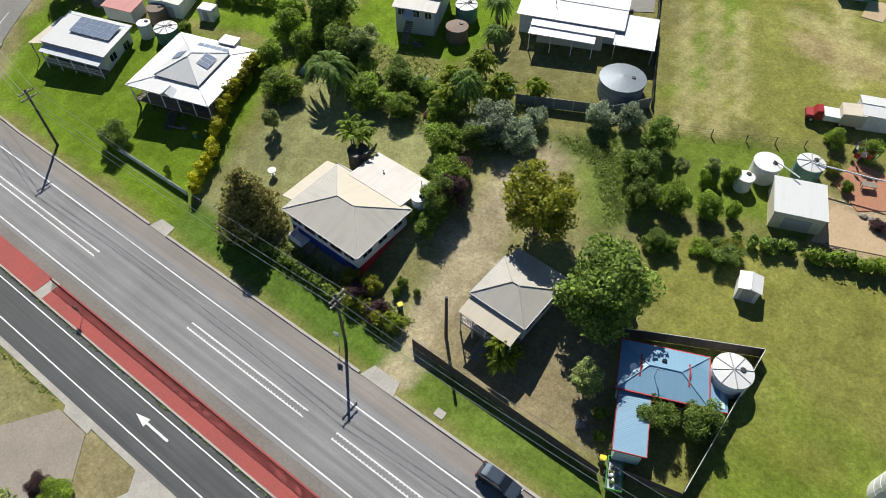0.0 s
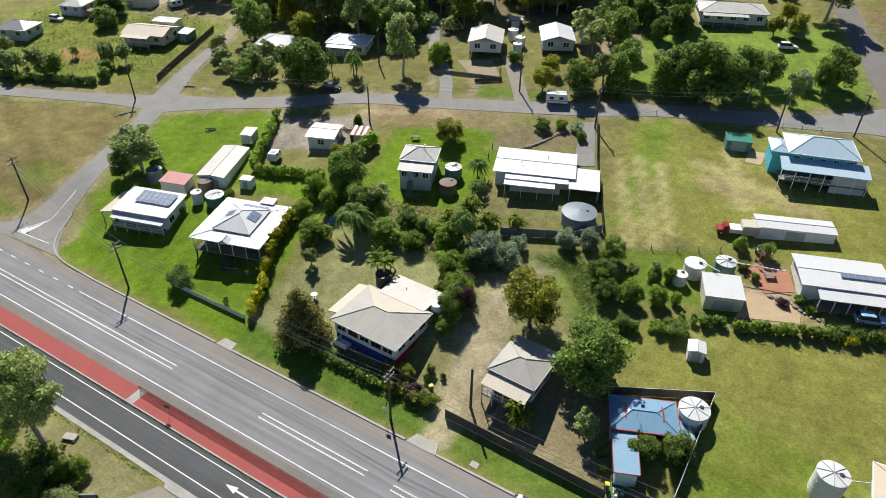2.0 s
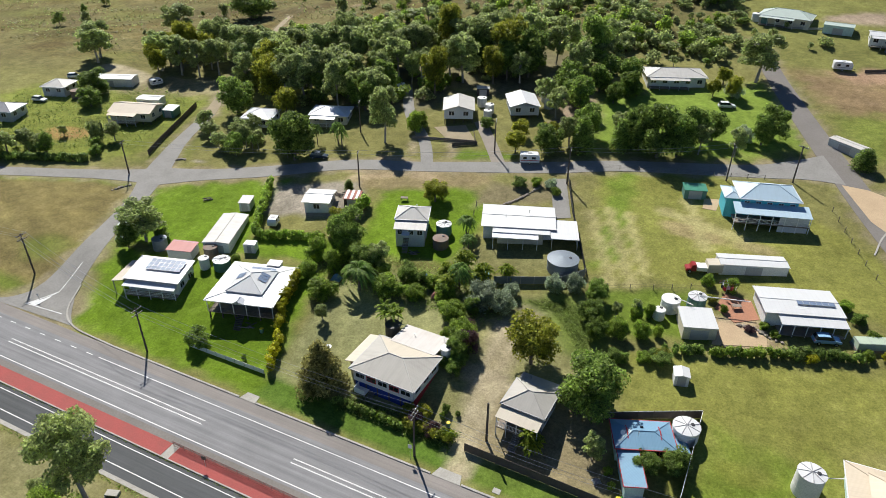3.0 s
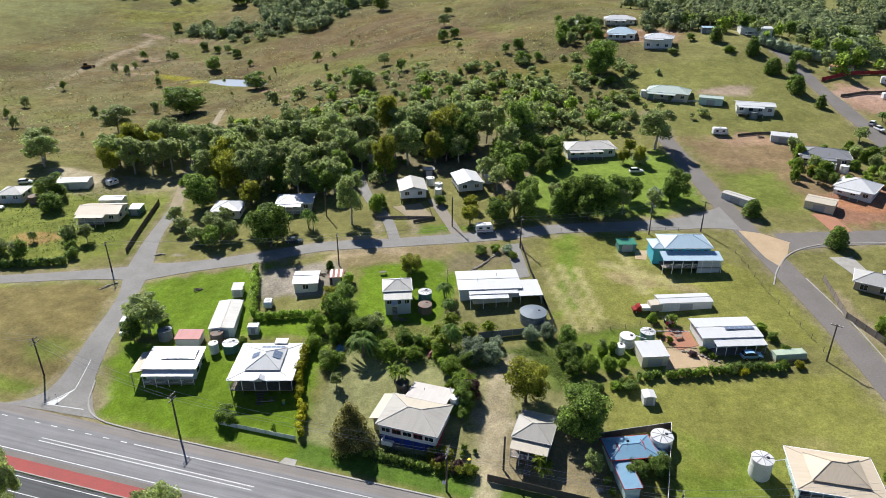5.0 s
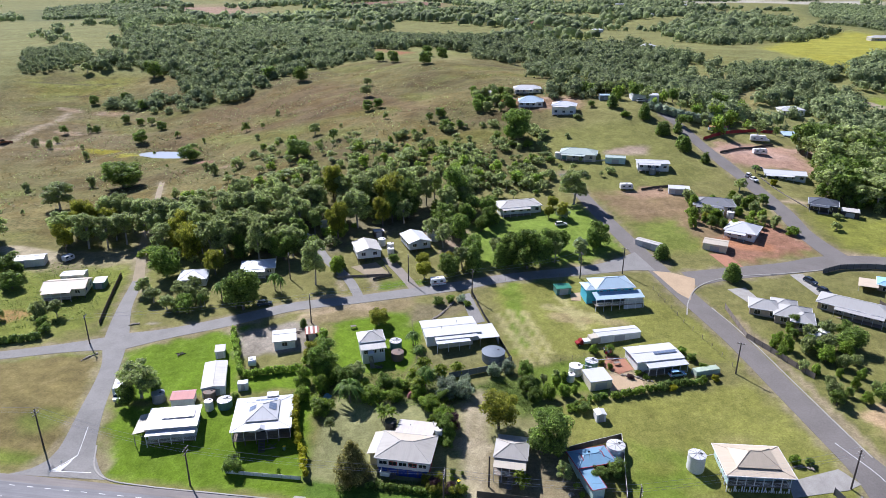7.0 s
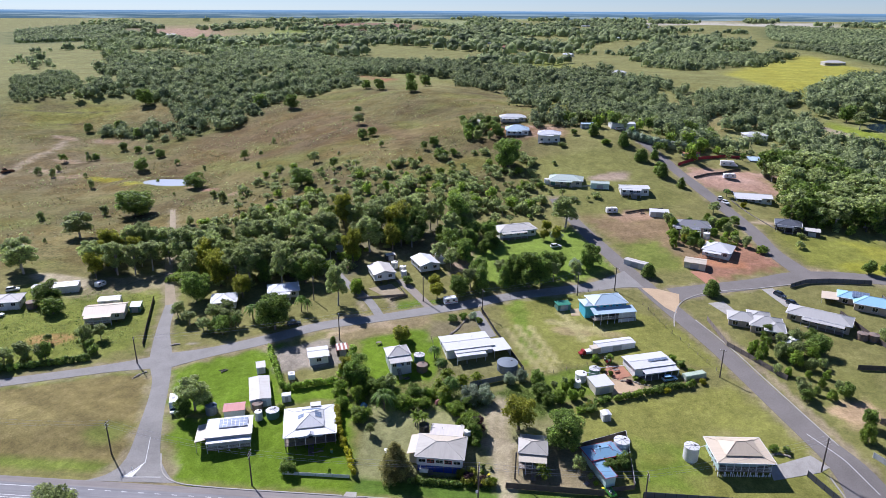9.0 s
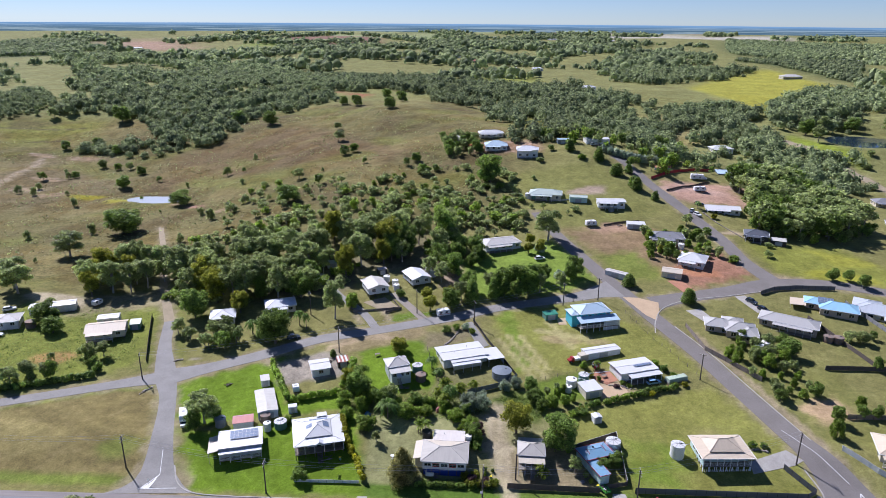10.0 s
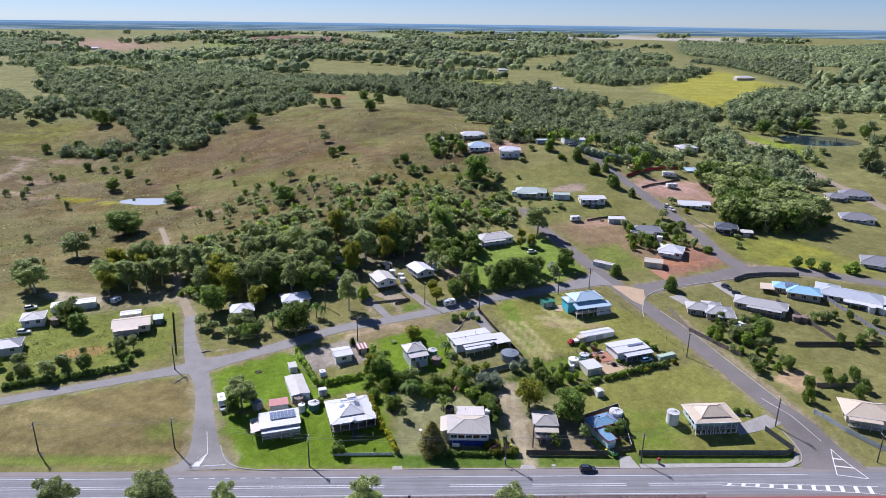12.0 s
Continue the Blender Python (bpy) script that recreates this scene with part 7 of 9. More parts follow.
scatter([(-92, 38), (-102, 50), (-64, 62), (-52, 56)], 13, ["dark", "gum", "bush"], (3, 6.5), gap=3.4)
scatter([(190, 170), (215, 165), (250, 190), (240, 260), (200, 240), (196, 205)], 90, ["gum", "gum", "dark"], (9, 14), gap=4.2, joined="tall grey-green gum woodland behind the estate")
scatter([(144, 40), (138, 66), (146, 78), (160, 74), (158, 44)], 34, ["bush", "dark", "lush"], (2.5, 5), gap=2.6)
scatter([(132, 135), (130, 165), (158, 168), (162, 142)], 24, ["dark", "lush", "bush"], (2.5, 6), gap=3)
scatter([(40, 262), (36, 300), (60, 300), (64, 262)], 22, ["dark", "gum", "bush"], (4, 8), gap=3.5)
scatter([(104, 268), (100, 300), (200, 300), (196, 250), (160, 240)], 46, ["dark", "gum", "lush"], (4, 9), gap=4, joined="mixed garden trees along the hilltop street")
scatter([(-240, 120), (-240, 330), (-60, 330), (50, 300), (60, 230), (-20, 210), (-90, 150), (-130, 120)], 40, ["bush", "dark", "bush"], (2, 6), gap=9, joined="scattered bushes over the dry hillside")
scatter([(0, 198), (70, 192), (100, 176), (112, 190), (92, 226), (60, 248), (0, 226)], 80, ["bush", "lush", "bush", "gum"], (1.4, 4.0), gap=3.0, ratio=(0.5, 0.95), joined="scrubby regrowth above the gum belt")
scatter([(-67, 166), (-82, 240), (-60, 256), (-27, 240), (21, 216), (52, 209), (67, 164), (30, 160)], 95, ["bush", "bush", "lush", "gum", "gum"], (1.8, 5.0), gap=4.4, ratio=(0.5, 0.85), joined="dense olive and green scrub below the brown slope")
scatter([(37, 219), (83, 212), (83, 162), (60, 154), (43, 152)], 60, ["bush", "gum", "bush", "dark"], (1.4, 4.2), gap=3.0, ratio=(0.5, 0.95), joined="olive scrub on the brown slope")
scatter([(-60, 98), (-20, 99), (6, 108), (18, 122), (46, 134), (54, 146), (30, 150), (-30, 130), (-62, 116)], 56, ["bush", "lush", "lush"], (1.4, 3.6), gap=3.6, ratio=(0.6, 1.0), joined="green understorey below the gum belt")
scatter([(186, 172), (192, 166), (215, 158), (256, 184), (250, 200), (216, 172), (200, 200)], 40, ["bush", "lush", "dark"], (3, 6), gap=3.0, joined="green understorey at the edge of the gum wood")
scatter([(150, 26), (158, 40), (176, 44), (176, 30)], 8, ["dark", "lush"], (4, 6), gap=3)
scatter([(180, 60), (180, 78), (240, 84), (240, 50)], 24, ["bush", "dark"], (2.5, 5), gap=4)


def hedge(pts, width, height, material, label, density=95):
    """A clipped or loose hedge along a line: clumps of leaves over a woody core."""
    rows = curve_points(pts, 0.9)
    bl = []
    for x, y in rows:
        for sgn in (-1, 1):
            bl.append((x + RNG.normal() * width * 0.12, y + RNG.normal() * width * 0.12, ground_z(x, y) + height * (0.38 if sgn < 0 else 0.72) * (0.9 + 0.2 * RNG.random()), width * 0.46 * (0.85 + 0.3 * RNG.random())))
    v, f = leaf_quads(bl, int(len(rows) * density), 0.16, 0.4)
    cv, cf = core_blobs(bl, 0.72, 2)
    f = f + [[i + len(v) for i in q] for q in cf]
    ob = new("hedge", mesh_from("hedge", np.concatenate([v, np.array(cv)]), f, material))
    return tagged(ob, label, "hedge")


hedge([(134, 266), (146, 259), (158, 257), (176, 268)], 5.0, 3.2, M["leaf_grey"], "long silvery hedge along the hilltop street", 150)
hedge([(20.4, 30.0), (21.8, 26.5), (23.6, 21.0), (25.4, 18.2)], 2.0, 3.0, M["leaf_yellow"], "tall golden hedge beside the veranda house")
hedge([(26.6, 16.0), (28.0, 12.6), (29.2, 9.8)], 1.7, 2.4, M["leaf_yellow"], "golden hedge running to the front fence")
hedge([(-6.0, 56.0), (-2.6, 50.0), (1.0, 43.0), (3.4, 38.6)], 2.0, 2.8, M["leaf_lush"], "loose green hedge beside the workshop")
hedge([(4.6, 38.4), (11.0, 40.6), (17.6, 42.6)], 1.7, 1.9, M["leaf_lush"], "clipped green hedge below the gravel yard", 200)
hedge([(95.6, 41.4), (101, 43.4), (105.5, 45.2)], 1.7, 1.9, M["leaf_lush"], "dense green hedge below the terrace house")
hedge([(106, 45.6), (111.5, 47.6), (117, 48.8)], 1.9, 1.7, M["leaf_dark"], "mixed hedge below the terrace house")
hedge([(88.5, 39.4), (91, 40.2), (93.6, 41.0)], 1.6, 1.6, M["leaf_dark"], "low brownish hedge above the lawn")
hedge([(18.5, 44.5), (19.5, 50.0), (20.0, 57.0)], 2.4, 3.4, M["leaf_lush"], "tall bright hedge between two yards")
hedge([(43.0, 8.8), (49, 8.9), (55, 8.7)], 1.3, 1.2, M["leaf_dark"], "low garden planting along the front fence")
hedge([(55.5, 9.2), (59, 9.2), (62.5, 9.0)], 1.8, 1.8, M["leaf_mango"], "mixed flowering shrubs along the front fence")
hedge([(-60, 49), (-75, 43), (-92, 37)], 2.2, 1.8, M["leaf_dark"], "rough dark hedge along the lane")


# ---- far woods ----
# outline, spacing of the crowns, share of it that is wooded
WOODS = [
    ([(-372, 539), (-423, 768), (-357, 831), (-185, 857), (-37, 598), (-80, 570), (-70, 463), (-98, 456), (-137, 471), (-121, 388), (-157, 345), (-201, 348), (-215, 386), (-214, 434), (-258, 443), (-309, 437)], 6.8, 0.72),
    ([(-337, 406), (-409, 508), (-366, 539), (-308, 462), (-326, 410)], 6.5, 1.0),
    ([(-531, 678), (-636, 901), (-647, 1153), (-400, 953), (-223, 1011), (-183, 846), (-346, 598), (-479, 605)], 8.5, 0.36),
    ([(-185, 857), (11, 829), (46, 607), (143, 624), (181, 635), (129, 299), (109, 312), (76, 409), (54, 435), (35, 441), (26, 529), (-73, 597)], 6.8, 0.8),
    ([(168, 554), (217, 579), (171, 343), (179, 276), (211, 291), (161, 259), (140, 282), (133, 328)], 6.0, 0.9),
    ([(195, 450), (270, 485), (298, 469), (287, 406), (283, 363), (265, 358), (263, 408), (229, 440)], 6.5, 0.8),
    ([(306, 431), (347, 507), (453, 653), (458, 588), (357, 398), (325, 406)], 6.5, 0.9),
    ([(-450, 1945), (-142, 2320), (486, 2906), (790, 2000), (466, 1046), (186, 666), (10, 851), (-191, 880)], 14.0, 0.2),
    ([(972, 2419), (1345, 2225), (890, 1385), (789, 1487), (735, 1714)], 13.0, 1.0),
    ([(544, 1187), (865, 1338), (542, 741), (553, 857), (563, 1061)], 10.0, 1.0),
    ([(-1232, 1660), (-1195, 2162), (-763, 1320), (-752, 1198), (-929, 1236)], 13.0, 1.0),
    ([(870, 1338), (900, 1385), (1355, 2225), (1750, 2300), (1300, 1500), (950, 1000), (770, 1060)], 14.0, 1.0),
    ([(502, 1659), (401, 1207), (532, 1372), (682, 1958)], 16.0, 1.0),
    ([(302, 895), (498, 1010), (406, 807), (267, 689)], 8.5, 0.75),
    ([(174, 359), (242, 384), (274, 343), (323, 331), (291, 270), (201, 225), (219, 284), (167, 258)], 6.0, 0.75),
    ([(-1100, 900), (-640, 1160), (-420, 960), (-200, 1020), (-200, 1500), (-700, 1900), (-1200, 1500)], 14.0, 0.14),
    ([(500, 300), (460, 600), (560, 760), (900, 1100), (1200, 900), (900, 400)], 11.0, 0.4),
    ([(-420, 320), (-420, 500), (-640, 660), (-900, 700), (-800, 350)], 11.0, 0.35),
    ([(-1800, 1700), (-1300, 2700), (-200, 3200), (900, 3200), (1700, 2500), (1300, 2300), (500, 2950), (-450, 2000), (-800, 2000)], 20.0, 0.14),
    ([(53, 420), (60, 708), (125, 574), (166, 476), (201, 430), (265, 488), (303, 437), (282, 376), (222, 360), (147, 288), (115, 293), (89, 334)], 6.4, 0.72),
    ([(103, 2400), (426, 2161), (443, 1468), (236, 829), (167, 1098), (66, 943)], 13.0, 0.3),
    ([(324, 1270), (639, 1704), (455, 985), (282, 730), (245, 829)], 9.0, 0.4),
    ([(342, 517), (437, 567), (638, 743), (426, 419), (411, 460), (342, 423), (312, 435)], 7.0, 0.7),
    ([(391, 406), (417, 403), (336, 274), (339, 297)], 6.5, 0.4),
    ([(150, 508), (200, 445), (240, 493), (210, 575)], 6.0, 0.3),
]


def far_woods():
    """The wooded hills and valleys, as many small crowns with uneven tops."""
    rng = np.random.default_rng(3)
    for poly, gap, share in WOODS:
        xs, ys = [p[0] for p in poly], [p[1] for p in poly]
        gx, gy = np.meshgrid(np.arange(min(xs), max(xs), gap), np.arange(min(ys), max(ys), gap))
        stray = 0.6 if share < 1 else 0.07  # orchards stand in rows
        x, y = gx.ravel() + rng.uniform(-stray, stray, gx.size) * gap, gy.ravel() + rng.uniform(-stray, stray, gx.size) * gap
        k = 5.2 * gap
        field = np.sin(x / k + 1.3 * np.sin(y / k / 1.3)) * np.sin(y / k * 0.9 + 1.7 * np.sin(x / k / 1.6)) * 0.5 + 0.5 * rng.random(x.size)
        fray = (2.2 * gap if share < 1 else 0.0) * (np.sin(x / gap / 2.3 + 2 * np.sin(y / gap / 3.1)) + np.sin(y / gap / 1.9 + x / gap / 4.0))
        ok = inside(x + fray, y + 0.7 * fray, poly) & (field < np.quantile(field, share))
        x, y = x[ok], y[ok]
        r = gap * (0.34 + 0.5 * rng.random(len(x)) ** 1.4 if share < 1 else 0.36 + 0.1 * rng.random(len(x)))
        h = np.minimum(r * 0.95, 9.0) * (0.75 + 0.5 * rng.random(len(x)))
        z = heights(x, y) + h * 0.75
        # each crown: a lumpy dome under a coat of leaf sprays
        iv, fi = ICO[1]
        keep = iv[fi].mean(1)[:, 2] > -0.45
        n, m = len(x), (80 if gap < 7 else 36 if gap < 10 else 8)
        a = 6.3 * rng.random((n, 3))
        lobe = 0.13 * np.sin(3.5 * iv[None, :, 0] + a[:, 0:1]) * np.sin(3.5 * iv[None, :, 1] + a[:, 1:2]) + 0.09 * np.sin(6 * iv[None, :, 2] + a[:, 2:3])
        rough = (0.8 if gap < 10 else 0.95) + lobe + rng.uniform(-0.09, 0.09, lobe.shape)
        size = np.stack([r, r, h], 1)[:, None]
        v = iv[None] * rough[..., None] * size + np.stack([x, y, z], 1)[:, None]
        f = fi[keep][None] + (np.arange(n) * len(iv))[:, None, None]
        d = rng.normal(size=(n, m, 3)) + np.array([0, 0, 0.5])
        d /= np.linalg.norm(d, axis=2, keepdims=True)
        c = np.stack([x, y, z], 1)[:, None] + d * (0.74 + 0.46 * rng.random((n, m, 1))) * size
        nrm = d + rng.normal(size=d.shape) * 0.6 + np.array([0, 0, 0.4])
        t = np.cross(nrm, rng.normal(size=d.shape))
        t /= np.linalg.norm(t, axis=2, keepdims=True)
        s = np.cross(nrm / np.linalg.norm(nrm, axis=2, keepdims=True), t)
        k = (r * (0.42 if m < 10 else 0.27 if m < 40 else 0.21))[:, None, None] * (0.6 + 0.7 * rng.random((n, m, 1)))
        q = np.stack([c - t * k - s * k * 0.5, c + s * k * 0.6 - t * k * 0.1, c + t * k + s * k * 0.2, c - s * k * 0.7 + t * k * 0.2], 2).reshape(-1, 3)
        qf = np.arange(len(q)).reshape(-1, 4) + n * len(iv)
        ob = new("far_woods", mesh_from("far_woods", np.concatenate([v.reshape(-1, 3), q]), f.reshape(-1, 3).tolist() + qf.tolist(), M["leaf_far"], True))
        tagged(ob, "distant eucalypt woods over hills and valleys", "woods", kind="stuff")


# crown colour lightened and tinged blue, standing in for distance haze
M["leaf_far"] = foliage("hazed_tree_crowns", (0.115, 0.15, 0.075), (0.4, 0.46, 0.2), 0.8, 0.45)
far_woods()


def tufts(name, poly, n, size, material, label, lift=0.1, rows=0.0, clump=None):
    """Low leafy or grassy growth strewn over a patch of ground."""
    xs, ys = [p[0] for p in poly], [p[1] for p in poly]
    x, y = RNG.uniform(min(xs), max(xs), 3 * n), RNG.uniform(min(ys), max(ys), 3 * n)
    ok = edge_distance(x, y, poly) > min(2.2, 0.12 * (max(xs) - min(xs)), 0.12 * (max(ys) - min(ys))) * RNG.random(3 * n) ** 0.7 * 1.6
    if clump is not None:
        ok &= np.sin(x / 13 + 2 * np.sin(y / 17)) * np.sin(y / 9 + 2 * np.sin(x / 19)) + 0.5 * RNG.random(3 * n) > clump
    x, y = x[ok][:n], y[ok][:n]
    n = len(x)
    if rows:
        y = np.round(y / rows) * rows + RNG.normal(size=n) * rows * 0.24
    c = np.stack([x, y, heights(x, y) + lift * (0.3 + RNG.random(n))], 1)
    nrm = RNG.normal(size=(n, 3)) * 0.7 + np.array([0, 0, 1.0])
    nrm /= np.linalg.norm(nrm, axis=1, keepdims=True)
    t = np.cross(nrm, RNG.normal(size=(n, 3)))
    t /= np.linalg.norm(t, axis=1, keepdims=True)
    s = np.cross(nrm, t)
    k = (size * (0.5 + RNG.random(n)))[:, None]
    v = np.stack([c - t * k - s * k * 0.5, c + s * k * 0.6, c + t * k + s * k * 0.2, c - s * k * 0.7], 1).reshape(-1, 3)
    ob = new(name, mesh_from(name, v, np.arange(4 * n).reshape(n, 4).tolist(), material))
    return tagged(ob, label, "undergrowth", kind="stuff")


M["leaf_weed"] = foliage("weedy_green_leaves", (0.12, 0.17, 0.035), (0.33, 0.42, 0.1))
M["leaf_straw"] = foliage("straw_coloured_grass", (0.16, 0.14, 0.05), (0.38, 0.33, 0.17))
tufts("creepers", [(62, 42), (69.6, 46.8), (74, 43.4), (78, 35), (75, 32.6), (69, 39.6)], 11000, 0.11, M["leaf_weed"], "thick creeping weeds over the ground", 0.22)
tufts("weeds", [(44, 7.4), (44, 11.6), (64, 11.6), (64, 7.4)], 2600, 0.16, M["leaf_weed"], "garden weeds along the front fence", 0.3)
tufts("weeds", [(20, 31), (19, 44), (60, 47), (64, 40), (58, 31), (36, 31)], 9000, 0.14, M["leaf_weed"], "mixed undergrowth between the gardens", 0.3)
tufts("dry_grass", [(-330, 120), (-330, 400), (-60, 440), (80, 340), (70, 200), (-20, 205), (-110, 110)], 11000, 0.45, M["leaf_straw"], "tussocks of dry grass on the hillside", 0.3, clump=0.1)
tufts("hill_bushes", [(-330, 120), (-330, 400), (-60, 440), (80, 340), (70, 200), (-20, 205), (-110, 110)], 6000, 0.45, M["leaf_gum"], "low scattered herbage on the hillside", 0.5, clump=0.35)
tufts("weeds", [(-92, 37), (-118, 70), (-106, 98), (-58, 94), (-52, 58)], 7000, 0.2, M["leaf_weed"], "overgrown garden weeds", 0.3)


# ---- hazy distance ----
def backdrop():
    """Where the plain fades into blue air: a wide shallow dish beyond the last woods, its far rim the horizon. The haze
    is painted in and glows by itself.
    """
    m, n, l, p = nodes_of("painted_haze_plain")
    co = n.new("ShaderNodeTexCoord").outputs["Object"]
    mp = n.new("ShaderNodeMapping")
    mp.inputs["Scale"].default_value = (0.0022, 0.006, 0.05)
    l.new(co, mp.inputs[0])
    sep = n.new("ShaderNodeSeparateXYZ")
    l.new(co, sep.inputs[0])
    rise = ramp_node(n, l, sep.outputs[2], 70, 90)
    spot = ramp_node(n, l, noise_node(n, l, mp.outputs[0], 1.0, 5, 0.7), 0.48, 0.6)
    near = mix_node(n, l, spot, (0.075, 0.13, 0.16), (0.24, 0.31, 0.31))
    # haze put into the colour: bluer with height, then emitted
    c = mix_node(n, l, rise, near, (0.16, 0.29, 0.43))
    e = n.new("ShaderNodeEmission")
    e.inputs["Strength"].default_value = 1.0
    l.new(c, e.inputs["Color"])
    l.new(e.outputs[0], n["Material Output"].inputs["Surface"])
    verts, faces, k = [], [], 120
    rings = (3250, 3600, 4000, 4400, 4800)
    for i in range(k):
        a = 2 * math.pi * i / k
        for rr in rings:
            x, y = 50 + rr * math.cos(a), rr * math.sin(a)
            zz = ground_z(x, y) + (-2 if rr == 3250 else 4) if rr < 4500 else 91 + 1.2 * math.sin(5 * a) + 0.8 * math.sin(11 * a)
            verts.append((x, y, zz))
    m5 = len(rings)
    for i in range(k):
        j = (i + 1) % k
        for q in range(m5 - 1):
            faces.append((m5 * i + q, m5 * j + q, m5 * j + q + 1, m5 * i + q + 1))
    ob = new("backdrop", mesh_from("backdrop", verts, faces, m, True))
    tagged(ob, "blue plain on the horizon with painted haze", "backdrop", kind="structure")


backdrop()


# weeds in the joint between the median strip and the slip lane
tufts("weeds", [(-60, -11.95), (-60, -11.6), (120, -11.6), (120, -11.95)], 1300, 0.13, M["leaf_weed"], "weeds and grass in the kerb joint", 0.12)
tufts("weeds", [(0, -18.4), (0, -17.6), (40, -17.6), (40, -18.4)], 500, 0.14, M["leaf_weed"], "ragged grass edge beside the slip lane", 0.05)

# ---- road markings, kerbs, paved patches ----
def mark(poly, z=0.046, name="road_line", label="white painted road line"):
    ob = new(name, mesh_from(name, [(x, y, z) for x, y in poly], [list(range(len(poly)))], M["paint"]))
    return tagged(ob, label, "road marking", kind="structure")


def line(x0, x1, y, w=0.16, z=0.046):
    return mark([(x0, y - w / 2), (x1, y - w / 2), (x1, y + w / 2), (x0, y + w / 2)], z)


line(0, 140, -0.05)
line(-260, -34, -0.05)
for i in range(8):
    line(-31 + 4 * i, -29.6 + 4 * i, -0.05)
line(-260, 110, -7.25)
for x0, x1 in ((-260, -30), (-18, 27), (43.8, 61.5), (65.4, 90), (96, 115)):
    line(x0, x1, -3.3, 0.13)
    line(x0, x1, -4.1, 0.13)
    n = int((x1 - x0) / 0.45)
    if x0 > -20:
        for i in range(n):
            line(x0 + 0.45 * i, x0 + 0.45 * i + 0.16, -3.42, 0.1)
            line(x0 + 0.45 * i, x0 + 0.45 * i + 0.16, -3.98, 0.1)
line(-260, 260, -12.45, 0.14)
line(-260, 260, -15.6, 0.14)
mark([(47.6, -13.9), (49.4, -13.45), (49.4, -13.8), (52.6, -13.8), (52.6, -14.05), (49.4, -14.05), (49.4, -14.4)], name="road_arrow", label="white painted lane arrow")
# the widening painted island before the eastern street
mark([(115, -3.2), (156, -5.2), (156, -5.36), (115, -3.38)])
mark([(115, -4.1), (156, -8.2), (156, -8.36), (115, -4.28)])
for i in range(11):
    x = 117 + 3.6 * i
    k = (x - 115) / 41
    mark([(x, -3.4 - 2.0 * k), (x + 1.1, -3.4 - 2.0 * k), (x + 0.4, -4.1 - 4.1 * k), (x - 0.7, -4.1 - 4.1 * k)], 0.05, "road_hatching", "white painted hatching bar")


def lie(poly, lift, name, material, label, category="marking"):
    """A thin painted or paved face that follows the ground."""
    ob = slab(name, poly, material, lift, 0.04)
    return tagged(ob, label, category, kind="structure")


def strip(a, b, w):
    (x0, y0), (x1, y1) = a, b
    l = math.hypot(x1 - x0, y1 - y0)
    nx, ny = -(y1 - y0) / l * w / 2, (x1 - x0) / l * w / 2
    return [(x0 - nx, y0 - ny), (x1 - nx, y1 - ny), (x1 + nx, y1 + ny), (x0 + nx, y0 + ny)]


for a, b, w in (((152.3, 10.2), (148.0, -0.4), 0.25), ((148.0, -0.4), (155.6, -2.2), 0.25), ((152.3, 10.2), (155.6, -2.2), 0.25), ((149.6, 3.4), (154.2, 2.4), 0.5), ((151.0, 6.6), (153.2, 6.0), 0.5),
                ((141.6, 31.1), (147, 22), 0.15), ((147, 22), (151, 13), 0.15),
                ((-25.6, 4.9), (-16.4, 5.6), 0.18), ((-25.4, 5.0), (-22.4, 10.0), 0.2), ((-24.2, 5.0), (-22.4, 10.0), 0.2), ((-22.4, 10.0), (-24.8, 17.8), 0.14)):
    lie(strip(a, b, w), 0.085, "road_line", M["paint"], "white painted line at the street mouth")
lie([(-25.2, 5.2), (-23.2, 5.2), (-22.6, 8.6)], 0.083, "road_island", M["paint"], "white painted triangle at the street mouth")


def kerb(pts, label="pale concrete kerb along the main road", w=0.16, up=0.16):
    ob = ribbon("kerb", [(x, y, w) for x, y in pts], M["concrete"], up, 1.5, 1, 0.5)
    return tagged(ob, label, "kerb", kind="structure")


for x0, x1 in ((-0.5, 28.2), (31.6, 62.8), (67.6, 90.0), (96.0, 137)):
    kerb([(x0, 3.15), ((x0 + x1) / 2, 3.15), (x1, 3.15)])
kerb([(-19.8, 13.0), (-16.5, 7.0), (-11.0, 3.9), (-0.5, 3.15)], "curved concrete kerb at the street corner")
kerb([(147.6, 27), (140.3, 50), (133.0, 71.5), (127.4, 84.6)], "pale concrete edge of the eastern street")
kerb([(137, 3.15), (141.4, 5.6), (143.0, 10.0), (141.6, 17)], "curved concrete kerb at the eastern corner")
kerb([(119.6, 80), (121.6, 88), (126.5, 97), (137, 103.6), (155, 108.2), (172, 113.5)], "concrete kerb of the estate street")

